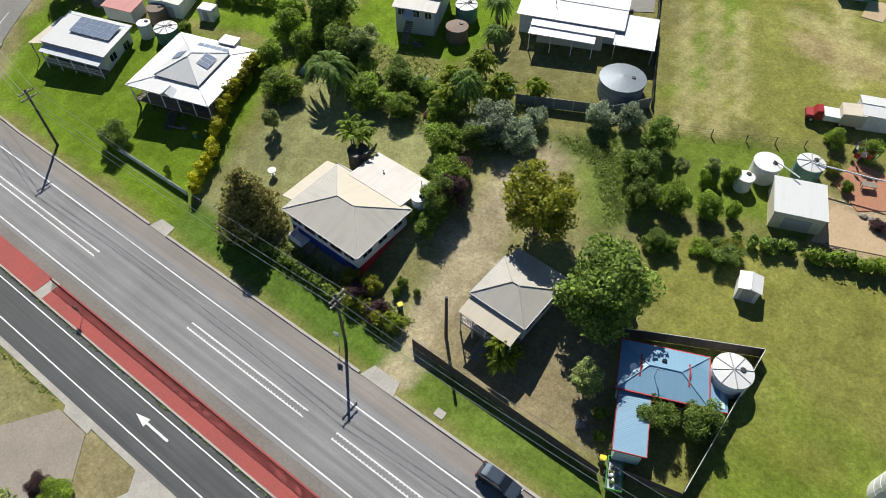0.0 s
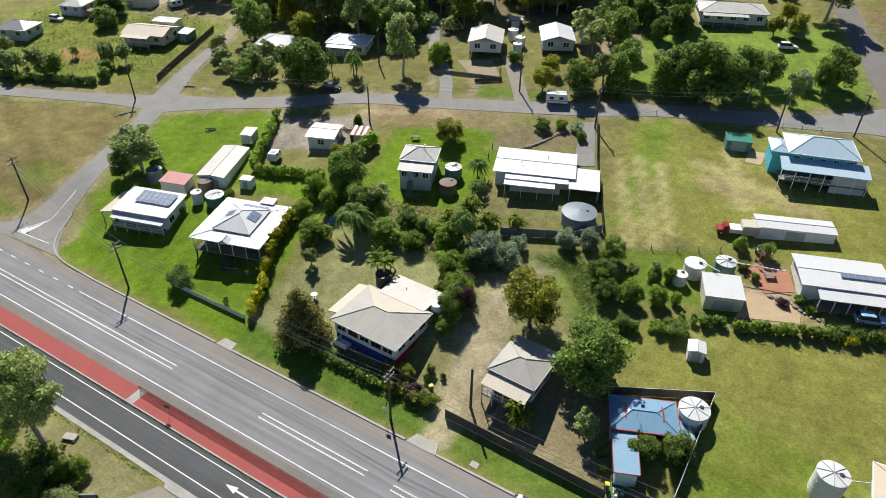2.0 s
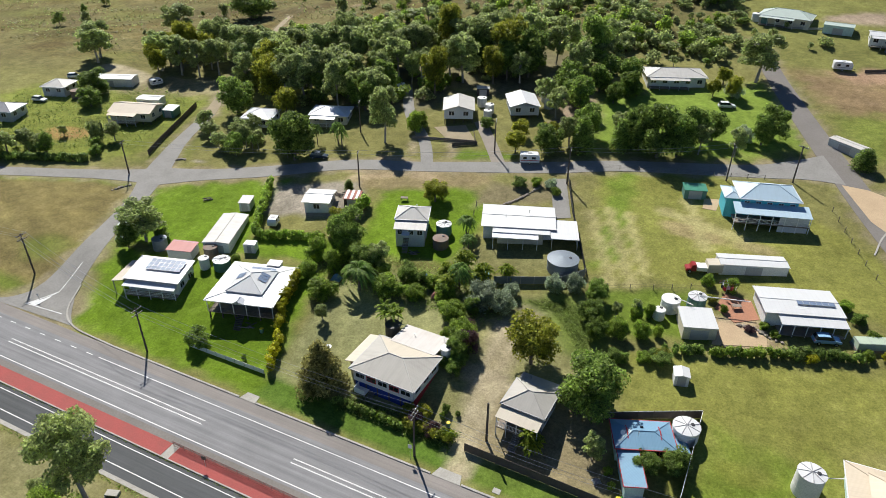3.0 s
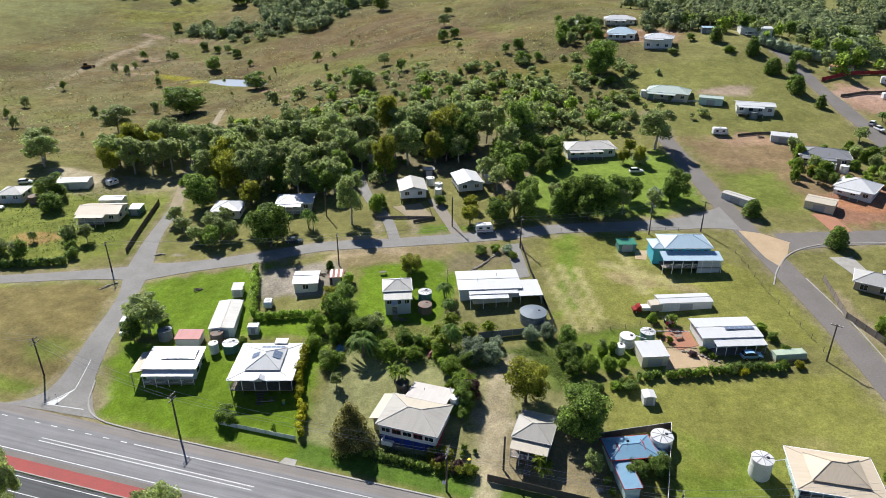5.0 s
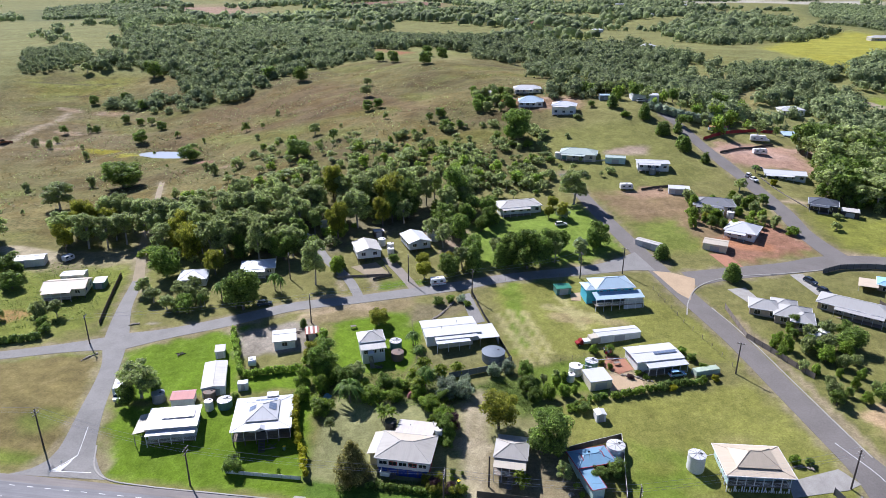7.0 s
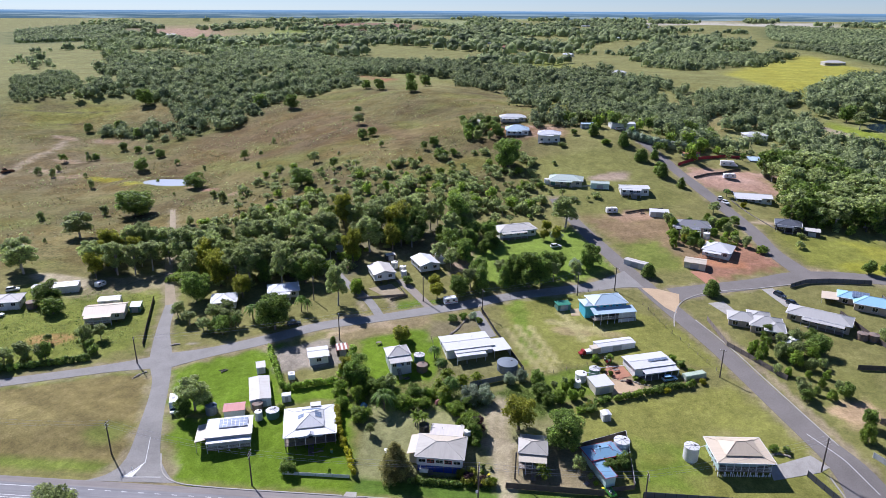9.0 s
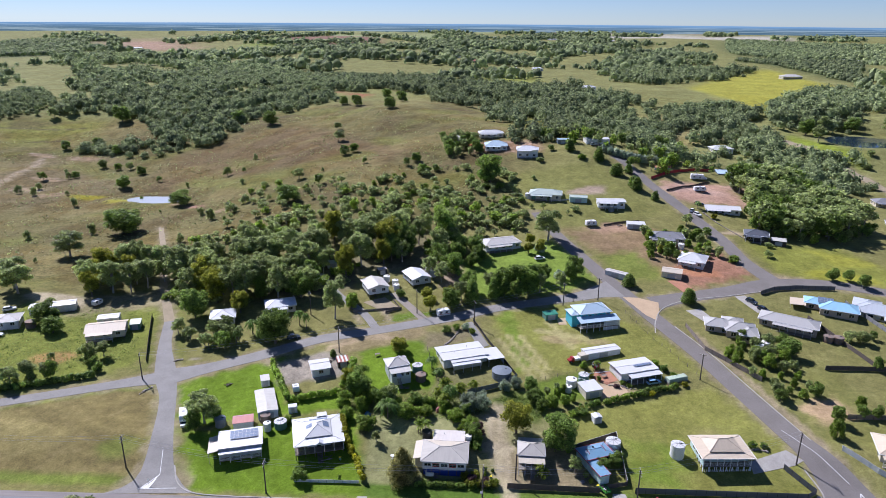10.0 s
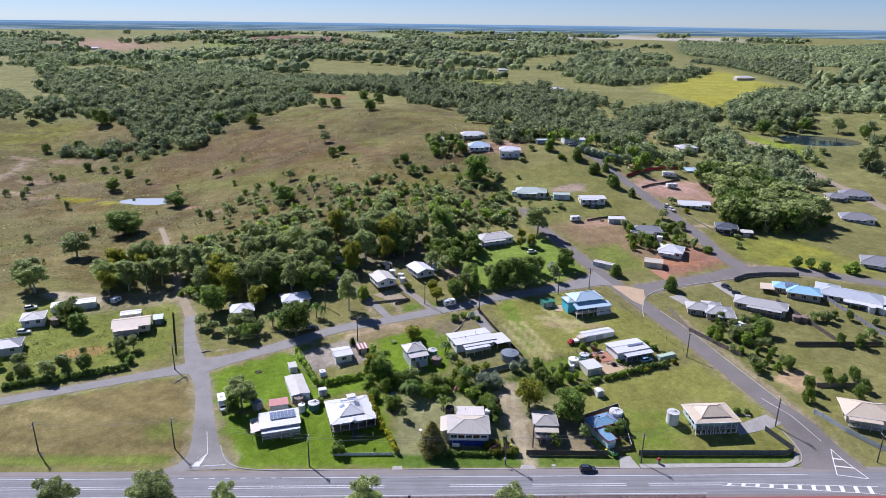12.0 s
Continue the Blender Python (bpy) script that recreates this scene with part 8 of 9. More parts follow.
PAVED = [
    ([(28.4, 3.0), (31.5, 3.0), (31.2, 4.6), (28.8, 4.6)], "concrete", "concrete crossover at the kerb"),
    ([(63, 3.0), (67.5, 3.0), (67.0, 4.7), (63.6, 4.7)], "concrete", "worn concrete crossover at the kerb"),
    ([(90.2, 3.0), (95.8, 3.0), (94.4, 8.0), (91.4, 8.0)], "concrete", "concrete driveway to the blue house"),
    ([(96, 3.3), (137, 3.3), (140.6, 5.4), (142.4, 9), (141.4, 9.2), (139.8, 6.4), (136.6, 4.9), (96, 4.9)], "concrete", "pale concrete footpath along the road"),
    ([(71.9, 4.0), (73.0, 4.0), (73.0, 4.9), (71.9, 4.9)], "concrete", "concrete drain cover in the verge"),
    ([(128.3, 15.4), (139.8, 18.2), (142.6, 19.8), (139.4, 23.2), (128.3, 19.0)], "concrete", "pale concrete driveway of the mint house"),
    ([(95.0, 44.0), (103.4, 46.8), (103.0, 50.6), (99.0, 50.2), (95.4, 50.0)], "concrete_sand", "sand-coloured concrete driveway"),
    ([(94.2, 53.4), (97.8, 50.8), (101.6, 53.2), (99.8, 57.6), (95.2, 57.8)], "paving_red", "terracotta paved terrace"),
    ([(59.3, 67.9), (62.6, 69.7), (57.0, 84.0), (54.0, 82.6)], "asphalt_street", "grey sealed driveway to the carport"),
    ([(26.4, 88.4), (17.0, 96.0), (24.6, 99.6), (31.2, 91.6)], "dirt", "bare brown garden terrace below a cottage"),
    ([(40.6, -17.0), (45.2, -17.0), (45.6, -18.2), (41.6, -18.2)], "concrete", "pale concrete crossover on the near verge"),
    ([(52.0, -17.0), (58.6, -17.0), (57.8, -19.4), (54.6, -23.0), (52.4, -22.0), (53.6, -19.4)], "concrete", "pale concrete path on the near verge"),
    ([(41.0, -18.3), (45.4, -18.3), (49.4, -23.0), (46.4, -32.0), (36.0, -32.0), (37.0, -24.0)], "gravel", "old grey sealed yard on the near verge"),
    ([(113.6, 104.8), (119.0, 104.6), (126.0, 101.4), (124.6, 95.0), (122.2, 88.6), (119.2, 92.0)], "concrete_sand", "sandy bare street corner"),
    ([(134.5, 96.0), (140.0, 97.6), (142.6, 90.4), (138.6, 88.8)], "concrete", "pale concrete driveway of a brick house"),
    ([(156.0, 107.6), (160.2, 108.6), (163.6, 97.0), (160.0, 95.6)], "concrete", "pale concrete driveway of an estate house"),
    ([(87.0, 88.0), (90.2, 88.8), (90.0, 84.2), (87.2, 84.0)], "concrete_sand", "small paved court beside the turquoise house"),
    ([(137.8, 109.4), (142.8, 111.2), (139.4, 120.0), (134.0, 119.0)], "paving_red", "red dirt drive to a cream shed"),
]
for poly, mat_name, label in PAVED:
    tagged(slab("paving", poly, M[mat_name], 0.075, 0.3), label, "paving", kind="structure")
for (x, y, a, b, level), mat_name, lab in zip(PONDS, ("dam_water", "water"), ("pale muddy farm dam", "dark still pond among trees")):
    bm = bmesh.new()
    for up in (-1.2, 0.0):
        ring = [bm.verts.new((x + 1.06 * a * math.cos(0.1309 * i), y + 1.06 * b * math.sin(0.1309 * i), level - 0.45 + up)) for i in range(48)]
        bm.faces.new(ring if up == 0.0 else ring[::-1])
    bm.verts.ensure_lookup_table()
    for i in range(48):
        j = (i + 1) % 48
        bm.faces.new((bm.verts[i], bm.verts[j], bm.verts[48 + j], bm.verts[48 + i]))
    tagged(part("water", bm, M[mat_name], None), lab, "water", kind="structure")


# ---- fences ----
def fence(pts, h, mat_name, label, step=2.4, post_mat="timber_dark", gap=0.04, thick=0.03, top=None):
    """Posts with a panel between each pair, stepping with the ground."""
    x, y = pts[0]
    root = thing("fence", x, y, ground_z(x, y), 0, label, "fence")
    o = Vector((x, y, ground_z(x, y)))
    spots = []
    for (x0, y0), (x1, y1) in zip(pts, pts[1:]):
        n = max(1, round(math.hypot(x1 - x0, y1 - y0) / step))
        spots += [(x0 + (x1 - x0) * i / n, y0 + (y1 - y0) * i / n) for i in range(n)]
    spots.append(pts[-1])
    for a, b in zip(spots, spots[1:]):
        za, zb = ground_z(*a), ground_z(*b)
        d = Vector((b[0] - a[0], b[1] - a[1], 0)).normalized()
        nrm = Vector((-d.y, d.x, 0)) * thick / 2
        bm = bmesh.new()
        vs = []
        for s in (-1, 1):
            for (px, py), z0 in ((a, za), (b, zb)):
                for zz in (gap, h):
                    vs.append(bm.verts.new(Vector((px, py, z0 + zz)) + nrm * s - o))
        for q in ((0, 2, 3, 1), (4, 5, 7, 6), (0, 1, 5, 4), (2, 6, 7, 3), (1, 3, 7, 5), (0, 4, 6, 2)):
            bm.faces.new([vs[i] for i in q])
        part("panel", bm, M[mat_name], root)
        if top:
            part("top_rail", bars((Vector((*a, za + h)) - o, Vector((*b, zb + h)) - o, 0.04, 5)), M[top], root)
    for px, py in spots:
        shared_part(("fence_post", h), "post", lambda: boxes((-0.05, 0.05, -0.05, 0.05, -0.3, h + 0.05)), M[post_mat], root, Matrix.Translation(Vector((px, py, ground_z(px, py))) - o))
    return root


def tube(bm, pts, r, n=4):
    """One unbroken wire or rail through a row of points."""
    rings = []
    for i, p in enumerate(pts):
        d = (pts[min(i + 1, len(pts) - 1)] - pts[max(i - 1, 0)]).normalized()
        u = d.cross(Vector((0, 0, 1))).normalized()
        w = u.cross(d)
        rings.append([bm.verts.new(p + (u * math.cos(6.2832 * k / n) + w * math.sin(6.2832 * k / n)) * r) for k in range(n)])
    for a, b in zip(rings, rings[1:]):
        for k in range(n):
            bm.faces.new((a[k], a[(k + 1) % n], b[(k + 1) % n], b[k]))
    bm.faces.new(rings[0][::-1])
    bm.faces.new(rings[-1])
    return bm


def wire_fence(pts, h, label, step=4.0, wires=3, rail=None):
    x, y = pts[0]
    o = Vector((x, y, ground_z(x, y)))
    root = thing("wire_fence", x, y, o.z, 0, label, "fence")
    spots = []
    for (x0, y0), (x1, y1) in zip(pts, pts[1:]):
        n = max(1, round(math.hypot(x1 - x0, y1 - y0) / step))
        spots += [(x0 + (x1 - x0) * i / n, y0 + (y1 - y0) * i / n) for i in range(n)]
    spots.append(pts[-1])
    at = lambda p, z: Vector((*p, ground_z(*p) + z)) - o
    for k in range(wires):
        z = h * (k + 1) / wires - 0.05
        part("wire", tube(bmesh.new(), [at(a, z) for a in spots], 0.012 if k < wires - 1 or not rail else 0.045), M[rail or "timber_dark"], root)
    for p in spots:
        shared_part(("wire_post", h), "post", lambda: boxes((-0.06, 0.06, -0.06, 0.06, -0.3, h + 0.05)), M["timber"], root, Matrix.Translation(at(p, 0)))
    return root


fence([(65.6, 8.8), (88.2, 8.2)], 1.65, "timber_dark", "weathered dark timber paling fence along the verge")
fence([(12.2, 8.9), (28.6, 9.0)], 0.95, "trim_white", "low pale fence before the veranda house", 2.0, "trim_grey")
fence([(83.0, 21.6), (95.9, 27.5), (95.5, 10.8)], 1.6, "timber_dark", "dark screened fence round the blue house", 2.4, "timber_dark", top="trim_white")
fence([(90.2, 9.6), (95.4, 10.7)], 1.3, "timber_dark", "short timber fence by the driveway")
fence([(97.0, 8.4), (138.5, 8.0), (141.2, 9.6), (136.4, 17.0)], 1.7, "roof_dark", "dark sheet-metal fence round the mint house", 2.4, "steel_dark")
fence([(55.6, 44.0), (67.2, 48.9), (70.6, 52.8)], 1.7, "tank_grey", "grey-blue sheet-metal back fence", 2.4, "trim_grey")
fence([(70.8, 53.0), (62.4, 71.5), (57.4, 84.4)], 1.2, "steel_dark", "dark boundary fence beside the carport", 2.4, "steel_dark")
fence([(154.0, 23.4), (159.6, 16.4), (167.5, 9.0)], 1.6, "trim_white", "white painted boundary fence", 2.4, "trim_white")
fence([(161.9, 36.3), (178.0, 35.8)], 1.6, "timber", "timber paling fence behind a garden")
fence([(131.1, 84.9), (133.2, 70.0), (145.0, 53.6)], 1.6, "timber", "timber paling fence beside the eastern street")
fence([(167.0, 60.0), (199.0, 59.4)], 1.6, "timber_dark", "dark timber fence below the estate gardens")
fence([(195.2, 104.2), (202.4, 64.6)], 1.6, "roof_slate", "slate sheet-metal fence between estate gardens", 2.4, "steel_dark")
fence([(176.0, 92.0), (183.0, 62.2)], 1.5, "timber_dark", "dark fence between estate gardens")
fence([(166.6, 109.6), (173, 113.4), (182, 115.2), (197, 115.4)], 1.7, "roof_dark", "curved charcoal fence along the estate street", 2.4, "steel_dark")
fence([(-47.2, 58.0), (-52.6, 72.0), (-58.6, 88.0)], 1.5, "timber_dark", "dark timber fence beside the lane")
fence([(26.2, 88.0), (31.6, 91.0)], 0.9, "timber_dark", "low dark retaining wall below a cottage")
fence([(14.5, 88.5), (31.0, 91.4), (28.0, 97.0)], 0.8, "timber", "low fence round a cottage terrace")
wire_fence([(71.5, 49.6), (83.2, 54.1), (92.5, 58.4)], 1.1, "old post and wire fence across the lawn")
wire_fence([(63.0, 91.5), (84.0, 97.5), (98.0, 101.0)], 1.0, "wire fence along the back street")
wire_fence([(126.5, 57), (118, 76), (112, 93)], 1.2, "post and wire fence beside the eastern street")
wire_fence([(12.0, 30.5), (26, 34.5)], 1.1, "wire fence behind the veranda house")
wire_fence([(42.4, 66.0), (45.0, 56.0), (47.0, 47.0)], 1.2, "wire fence between two gardens")


# maroon handrail in the median
def handrail(x0, x1, y):
    root = thing("handrail", x0, y, 0.16, 0, "maroon steel handrail along the median strip", "railing")
    n = int((x1 - x0) / 2.0)
    for i in range(n + 1):
        shared_part("rail_post", "post", lambda: bars(((0, 0, -0.1), (0, 0, 1.05), 0.04, 6)), M["rail_red"], root, pose(2.0 * i, 0, 0))
    bm = bmesh.new()
    for i in range(int(2.0 * n / 0.14)):
        box(bm, 0.14 * i, 0.14 * i + 0.045, -0.01, 0.01, 0.15, 1.03)
    part("baluster_panel", bm, M["rail_red"], root)
    for z in (0.13, 1.05):
        part("rail", bars(((0, 0, z), (2.0 * n, 0, z), 0.035, 6)), M["rail_red"], root)


handrail(26.6, 110.0, -9.35)


# ---- power poles and wires ----
def power_pole(x, y, h=9.5, turn=0.0, arms=2, label="weathered timber power pole with crossarms"):
    root = thing("power_pole", x, y, ground_z(x, y), turn, label, "power pole", "power poles")
    shared_part(("pole", h), "pole", lambda: bars(((0, 0, -0.5), (0, 0, h), 0.19, 10, 0.13)), M["timber_dark"], root, pose(0, 0, 0))
    for k in range(arms):
        arm = shared_part("crossarm", "crossarm", lambda: boxes((-0.06, 0.06, -1.1, 1.1, -0.08, 0.06)), M["timber"], root, pose(0.14, 0, h - 0.35 - 0.9 * k))
        for u in (-1.0, -0.35, 0.35, 1.0):
            shared_part("insulator", "insulator", lambda: lathe([(0.05, 0.05), (0.08, 0.1), (0.05, 0.22)], 8), M["trim_white"], arm, pose(0, u, 0))
    return root


MAIN_POLES = [(-68.7, 10.9), (-32.0, 11.9), (6.3, 4.8), (59.3, 4.9), (96.6, 5.2), (140.2, 18.6)]
for x, y in MAIN_POLES:
    power_pole(x, y)
for x, y, tn in ((-44.2, 48.6, 20), (14.0, 63.4, 20), (37.4, 88.4, 20), (90.3, 97.1, 20), (103.8, 102.0, 60), (126.6, 54.0, 70), (162.4, 5.0, 0), (57.8, 82.0, 20), (-0.5, 87.5, 20)):
    power_pole(x, y, 8.8, tn, 1, "timber street pole with one crossarm")


def sag_wires(poles, top, offs, label):
    for (x0, y0), (x1, y1) in zip(poles, poles[1:]):
        d = Vector((x1 - x0, y1 - y0, 0)).normalized()
        root = thing("power_line", x0, y0, ground_z(x0, y0), 0, label, "power line", "power lines")
        z0, z1 = 0.0, ground_z(x1, y1) - ground_z(x0, y0)
        for o in offs:
            bm = bmesh.new()
            pts = []
            for i in range(13):
                t = i / 12
                pts.append(Vector(((x1 - x0) * t - d.y * o, (y1 - y0) * t + d.x * o, z0 + (z1 - z0) * t + top - 0.9 * 4 * t * (1 - t))))
            part("wire", tube(bm, pts, 0.022), M["steel"], root)


sag_wires(MAIN_POLES, 9.28, (-1.0, -0.35, 1.0), "sagging overhead power wires")
sag_wires([(-44.2, 48.6), (14.0, 63.4), (57.8, 82.0), (90.3, 97.1)], 8.6, (-1.0, 1.0), "overhead wires along the back street")

st = thing("timber_post", 67.8, 11.8, ground_z(67.8, 11.8), 0, "tall grey timber pole standing in the dirt", "post")
part("pole", bars(((0, 0, -0.4), (0, 0, 7.4), 0.2, 12, 0.16)), M["timber_dark"], st)
part("cap", bars(((0, 0, 7.38), (0, 0, 7.5), 0.15, 10)), M["steel_dark"], st)


def road_sign(x, y, h, label, ww=0.6, hh=0.75, material="trim_white"):
    root = thing("road_sign", x, y, ground_z(x, y), 15, label, "sign")
    part("pole", bars(((0, 0, -0.2), (0, 0, h), 0.035, 8)), M["steel"], root)
    part("plate", boxes((-ww / 2, ww / 2, -0.06, -0.03, h - hh, h)), M[material], root)


road_sign(59.0, 4.2, 3.0, "white road sign on a steel post")
road_sign(33.5, -10.2, 2.4, "dark-backed road sign on the median", 0.7, 0.7, "steel_dark")
road_sign(-66.0, 8.0, 2.2, "small white road sign by the paddock")
road_sign(-23.8, 6.6, 1.6, "small white sign at the street mouth", 0.4, 0.4)


# ---- water tanks ----
def tank(x, y, r, h, mat_name, label, spokes=None, lid=True, lift=0.0):
    root = thing("water_tank", x, y, ground_z(x, y) + lift, RNG.random() * 90, label, "water tank", "water tanks")
    part("body", lathe([(r * 0.985, -0.4), (r, 0.0), (r, h * 0.33), (r * 0.985, h * 0.335), (r * 0.985, h * 0.36), (r, h * 0.365), (r, h * 0.68), (r * 0.985, h * 0.685), (r * 0.985, h * 0.71), (r, h * 0.715), (r, h * 0.97), (r * 1.02, h)], 32), M[mat_name], root)
    rise = r * 0.14
    part("roof", lathe([(r * 1.03, h), (r * 1.03, h + 0.04), (r * 0.5, h + rise * 0.6), (0.02, h + rise)], 32), M[spokes if spokes else mat_name], root)
    if spokes:
        for i in range(8):
            a = math.pi * i / 4
            part("rib", bars(((0, 0, h + rise + 0.02), (r * math.cos(a), r * math.sin(a), h + 0.07), 0.07, 4)), M["trim_grey"], root)
    if lid:
        part("lid", lathe([(0.3, h + rise * 0.5), (0.3, h + rise * 0.5 + 0.12), (0.22, h + rise * 0.5 + 0.16)], 14), M["steel_dark"], root).location = (r * 0.45, 0, 0)


TANKS = [
    (66.0, 53.4, 3.0, 2.2, "tank_grey", "broad grey steel rainwater tank", None), (86.9, 50.1, 1.65, 2.2, "tank_white", "white rainwater tank beside a shed", None),
    (85.6, 47.1, 1.0, 1.8, "tank_white", "small white rainwater tank", None), (91.0, 52.6, 1.6, 2.2, "tank_green", "green rainwater tank with a ribbed white top", "roof_white"),
    (94.2, 23.2, 1.95, 2.1, "tank_white", "low white rainwater tank with a ribbed top behind the blue house", "roof_white"), (55.9, 22.5, 0.85, 3.0, "tank_white", "tall white rainwater tank against a house", None),
    (44.8, 24.4, 1.3, 2.4, "tank_dark", "black rainwater tank behind a house", None), (41.3, 50.4, 1.6, 1.9, "tank_rust", "open rusty iron tank on the lawn", None),
    (40.0, 54.6, 1.6, 2.2, "tank_green", "tank with a ribbed white lid by the stilt house", "roof_white"), (4.2, 27.4, 1.7, 1.9, "tank_green", "tank with a ribbed pale lid between houses", "roof_white"),
    (0.9, 26.0, 1.0, 2.3, "tank_white", "pale corrugated tank between houses", None), (110.4, 20.9, 1.8, 3.4, "tank_white", "tall white rainwater tank with a ribbed top", "roof_white"),
    (150.4, 70.6, 1.6, 2.3, "tank_white", "white tank below a brick house", None), (153.4, 72.0, 1.5, 2.3, "tank_white", "white tank below a brick house", None),
    (27.6, 108.6, 1.2, 2.4, "tank_white", "white tank behind a cottage", None), (28.4, 105.4, 1.1, 2.2, "tank_white", "white tank behind a cottage", None),
    (41.6, 117.0, 1.3, 2.4, "tank_white", "white tank behind a grey cottage", None), (176.0, 77.0, 1.6, 2.0, "tank_rust", "brown tank in an estate garden", None),
    (-12.6, 27.6, 1.5, 2.3, "tank_grey", "grey tank under the corner gum tree", None), (-0.6, 29.6, 1.4, 2.2, "tank_rust", "rusty dark tank beside the workshop", None),
    (144.6, 151.0, 1.3, 2.2, "tank_white", "white tank by the slate-roofed house", None), (148.0, 150.0, 1.3, 2.2, "tank_white", "white tank by the slate-roofed house", None), (209.0, 84.0, 1.5, 2.3, "tank_white", "white tank below the large house", None),
]
for row in TANKS:
    tank(*row)
pipes = thing("roof_pipe", 86.9, 50.1, ground_z(86.9, 50.1), 0, "white downpipes joining the tanks and roofs", "pipe")
part("pipe", bars(((4.2, 2.3, 2.7), (12.6, 4.0, 3.0), 0.09, 6)), M["trim_white"], pipes)
part("pipe", bars(((0.4, 0.3, 2.6), (3.8, -1.0, 2.7), 0.08, 6)), M["trim_white"], pipes)


# ---- vehicles ----
def wheel_set(root, xs, half, r=0.32):
    for x in xs:
        for s in (-1, 1):
            w = shared_part(("tyre", r), "wheel", lambda: bars(((0, -0.11, 0), (0, 0.11, 0), r, 16)), M["rubber"], root, pose(x, s * half, r))
            shared_part(("rim", r), "rim", lambda: bars(((0, -0.125, 0), (0, 0.125, 0), r * 0.6, 10)), M["steel"], w, pose(0, 0, 0))


def loft(profile, half, tuck=0.0):
    """A vehicle shell: a side outline of (x, z, half-width share) swept across."""
    bm = bmesh.new()
    rows = [[bm.verts.new((x, s * half * k, z)) for x, z, k in profile] for s in (-1, 1)]
    n = len(profile)
    for i in range(n):
        j = (i + 1) % n
        bm.faces.new((rows[0][i], rows[0][j], rows[1][j], rows[1][i]))
    bm.faces.new(rows[0][::-1])
    bm.faces.new(rows[1])
    bmesh.ops.recalc_face_normals(bm, faces=bm.faces)
    bmesh.ops.bevel(bm, geom=bm.edges[:], offset=0.05, segments=2, affect="EDGES")
    return bm


def car(x, y, rot, paint, label, length=4.4, tall=1.65):
    root = thing("car", x, y, ground_z(x, y) + 0.05, rot, label, "car", "parked cars")
    h = length / 2
    part("body", loft([(-h, 0.35, 0.95), (-h, 0.75, 0.97), (-h + 0.1, 1.0, 0.97), (h - 1.25, 1.02, 0.97), (h - 0.1, 0.8, 0.92), (h, 0.6, 0.9), (h, 0.35, 0.9)], 0.9), paint, root)
    part("cabin", loft([(-h + 0.1, 0.98, 0.93), (-h + 0.4, tall - 0.07, 0.76), (-h + 1.0, tall, 0.76), (h - 1.9, tall - 0.03, 0.76), (h - 1.1, 0.98, 0.93)], 0.86), M["glass"], root)
    part("roof", loft([(-h + 0.42, tall - 0.06, 0.78), (-h + 1.0, tall + 0.02, 0.78), (h - 1.95, tall, 0.78), (h - 1.85, tall - 0.09, 0.78), (-h + 0.5, tall - 0.1, 0.78)], 0.86), paint, root)
    wheel_set(root, (-h + 0.8, h - 0.85), 0.8)
    for s in (-1, 1):
        part("headlight", boxes((h - 0.06, h + 0.012, s * 0.65 - 0.15, s * 0.65 + 0.15, 0.62, 0.76)), M["trim_white"], root)
        part("tail_light", boxes((-h - 0.012, -h + 0.05, s * 0.72 - 0.1, s * 0.72 + 0.1, 0.75, 1.0)), M["trim_red"], root)


M["car_blue"] = plain("dark_slate_blue_paint", (0.06, 0.08, 0.11), 0.25, 0.3)
M["car_sky"] = plain("light_blue_paint", (0.3, 0.5, 0.7), 0.25, 0.1)
M["car_white"] = plain("white_car_paint", (0.8, 0.8, 0.8), 0.3)
M["car_red"] = plain("dark_red_paint", (0.3, 0.03, 0.03), 0.3)
M["green_paint"] = plain("bright_green_painted_steel", (0.08, 0.35, 0.05), 0.5)
M["yellow"] = plain("yellow_plastic", (0.8, 0.62, 0.02), 0.5)
car(81.2, 2.0, 0, M["car_blue"], "dark blue wagon parked on the road shoulder")
car(112.0, 51.6, 19, M["car_sky"], "light blue hatchback under the veranda")
car(85.4, 134.6, 20, M["car_white"], "white car parked on the grass")
car(160.6, 103.0, -60, M["car_blue"], "dark car on a concrete driveway")
car(162.6, 97.0, -60, M["car_blue"], "dark car before a garage")
car(-6.0, 118.0, 40, M["car_white"], "white car among the trees")
car(165.6, 193.0, 60, M["car_white"], "white car on a sandy drive")
car(130.0, 273.0, 20, M["car_white"], "white car beside the hilltop shed")
car(-3.0, 71.8, 20, M["car_blue"], "dark car in the shade of a tree")


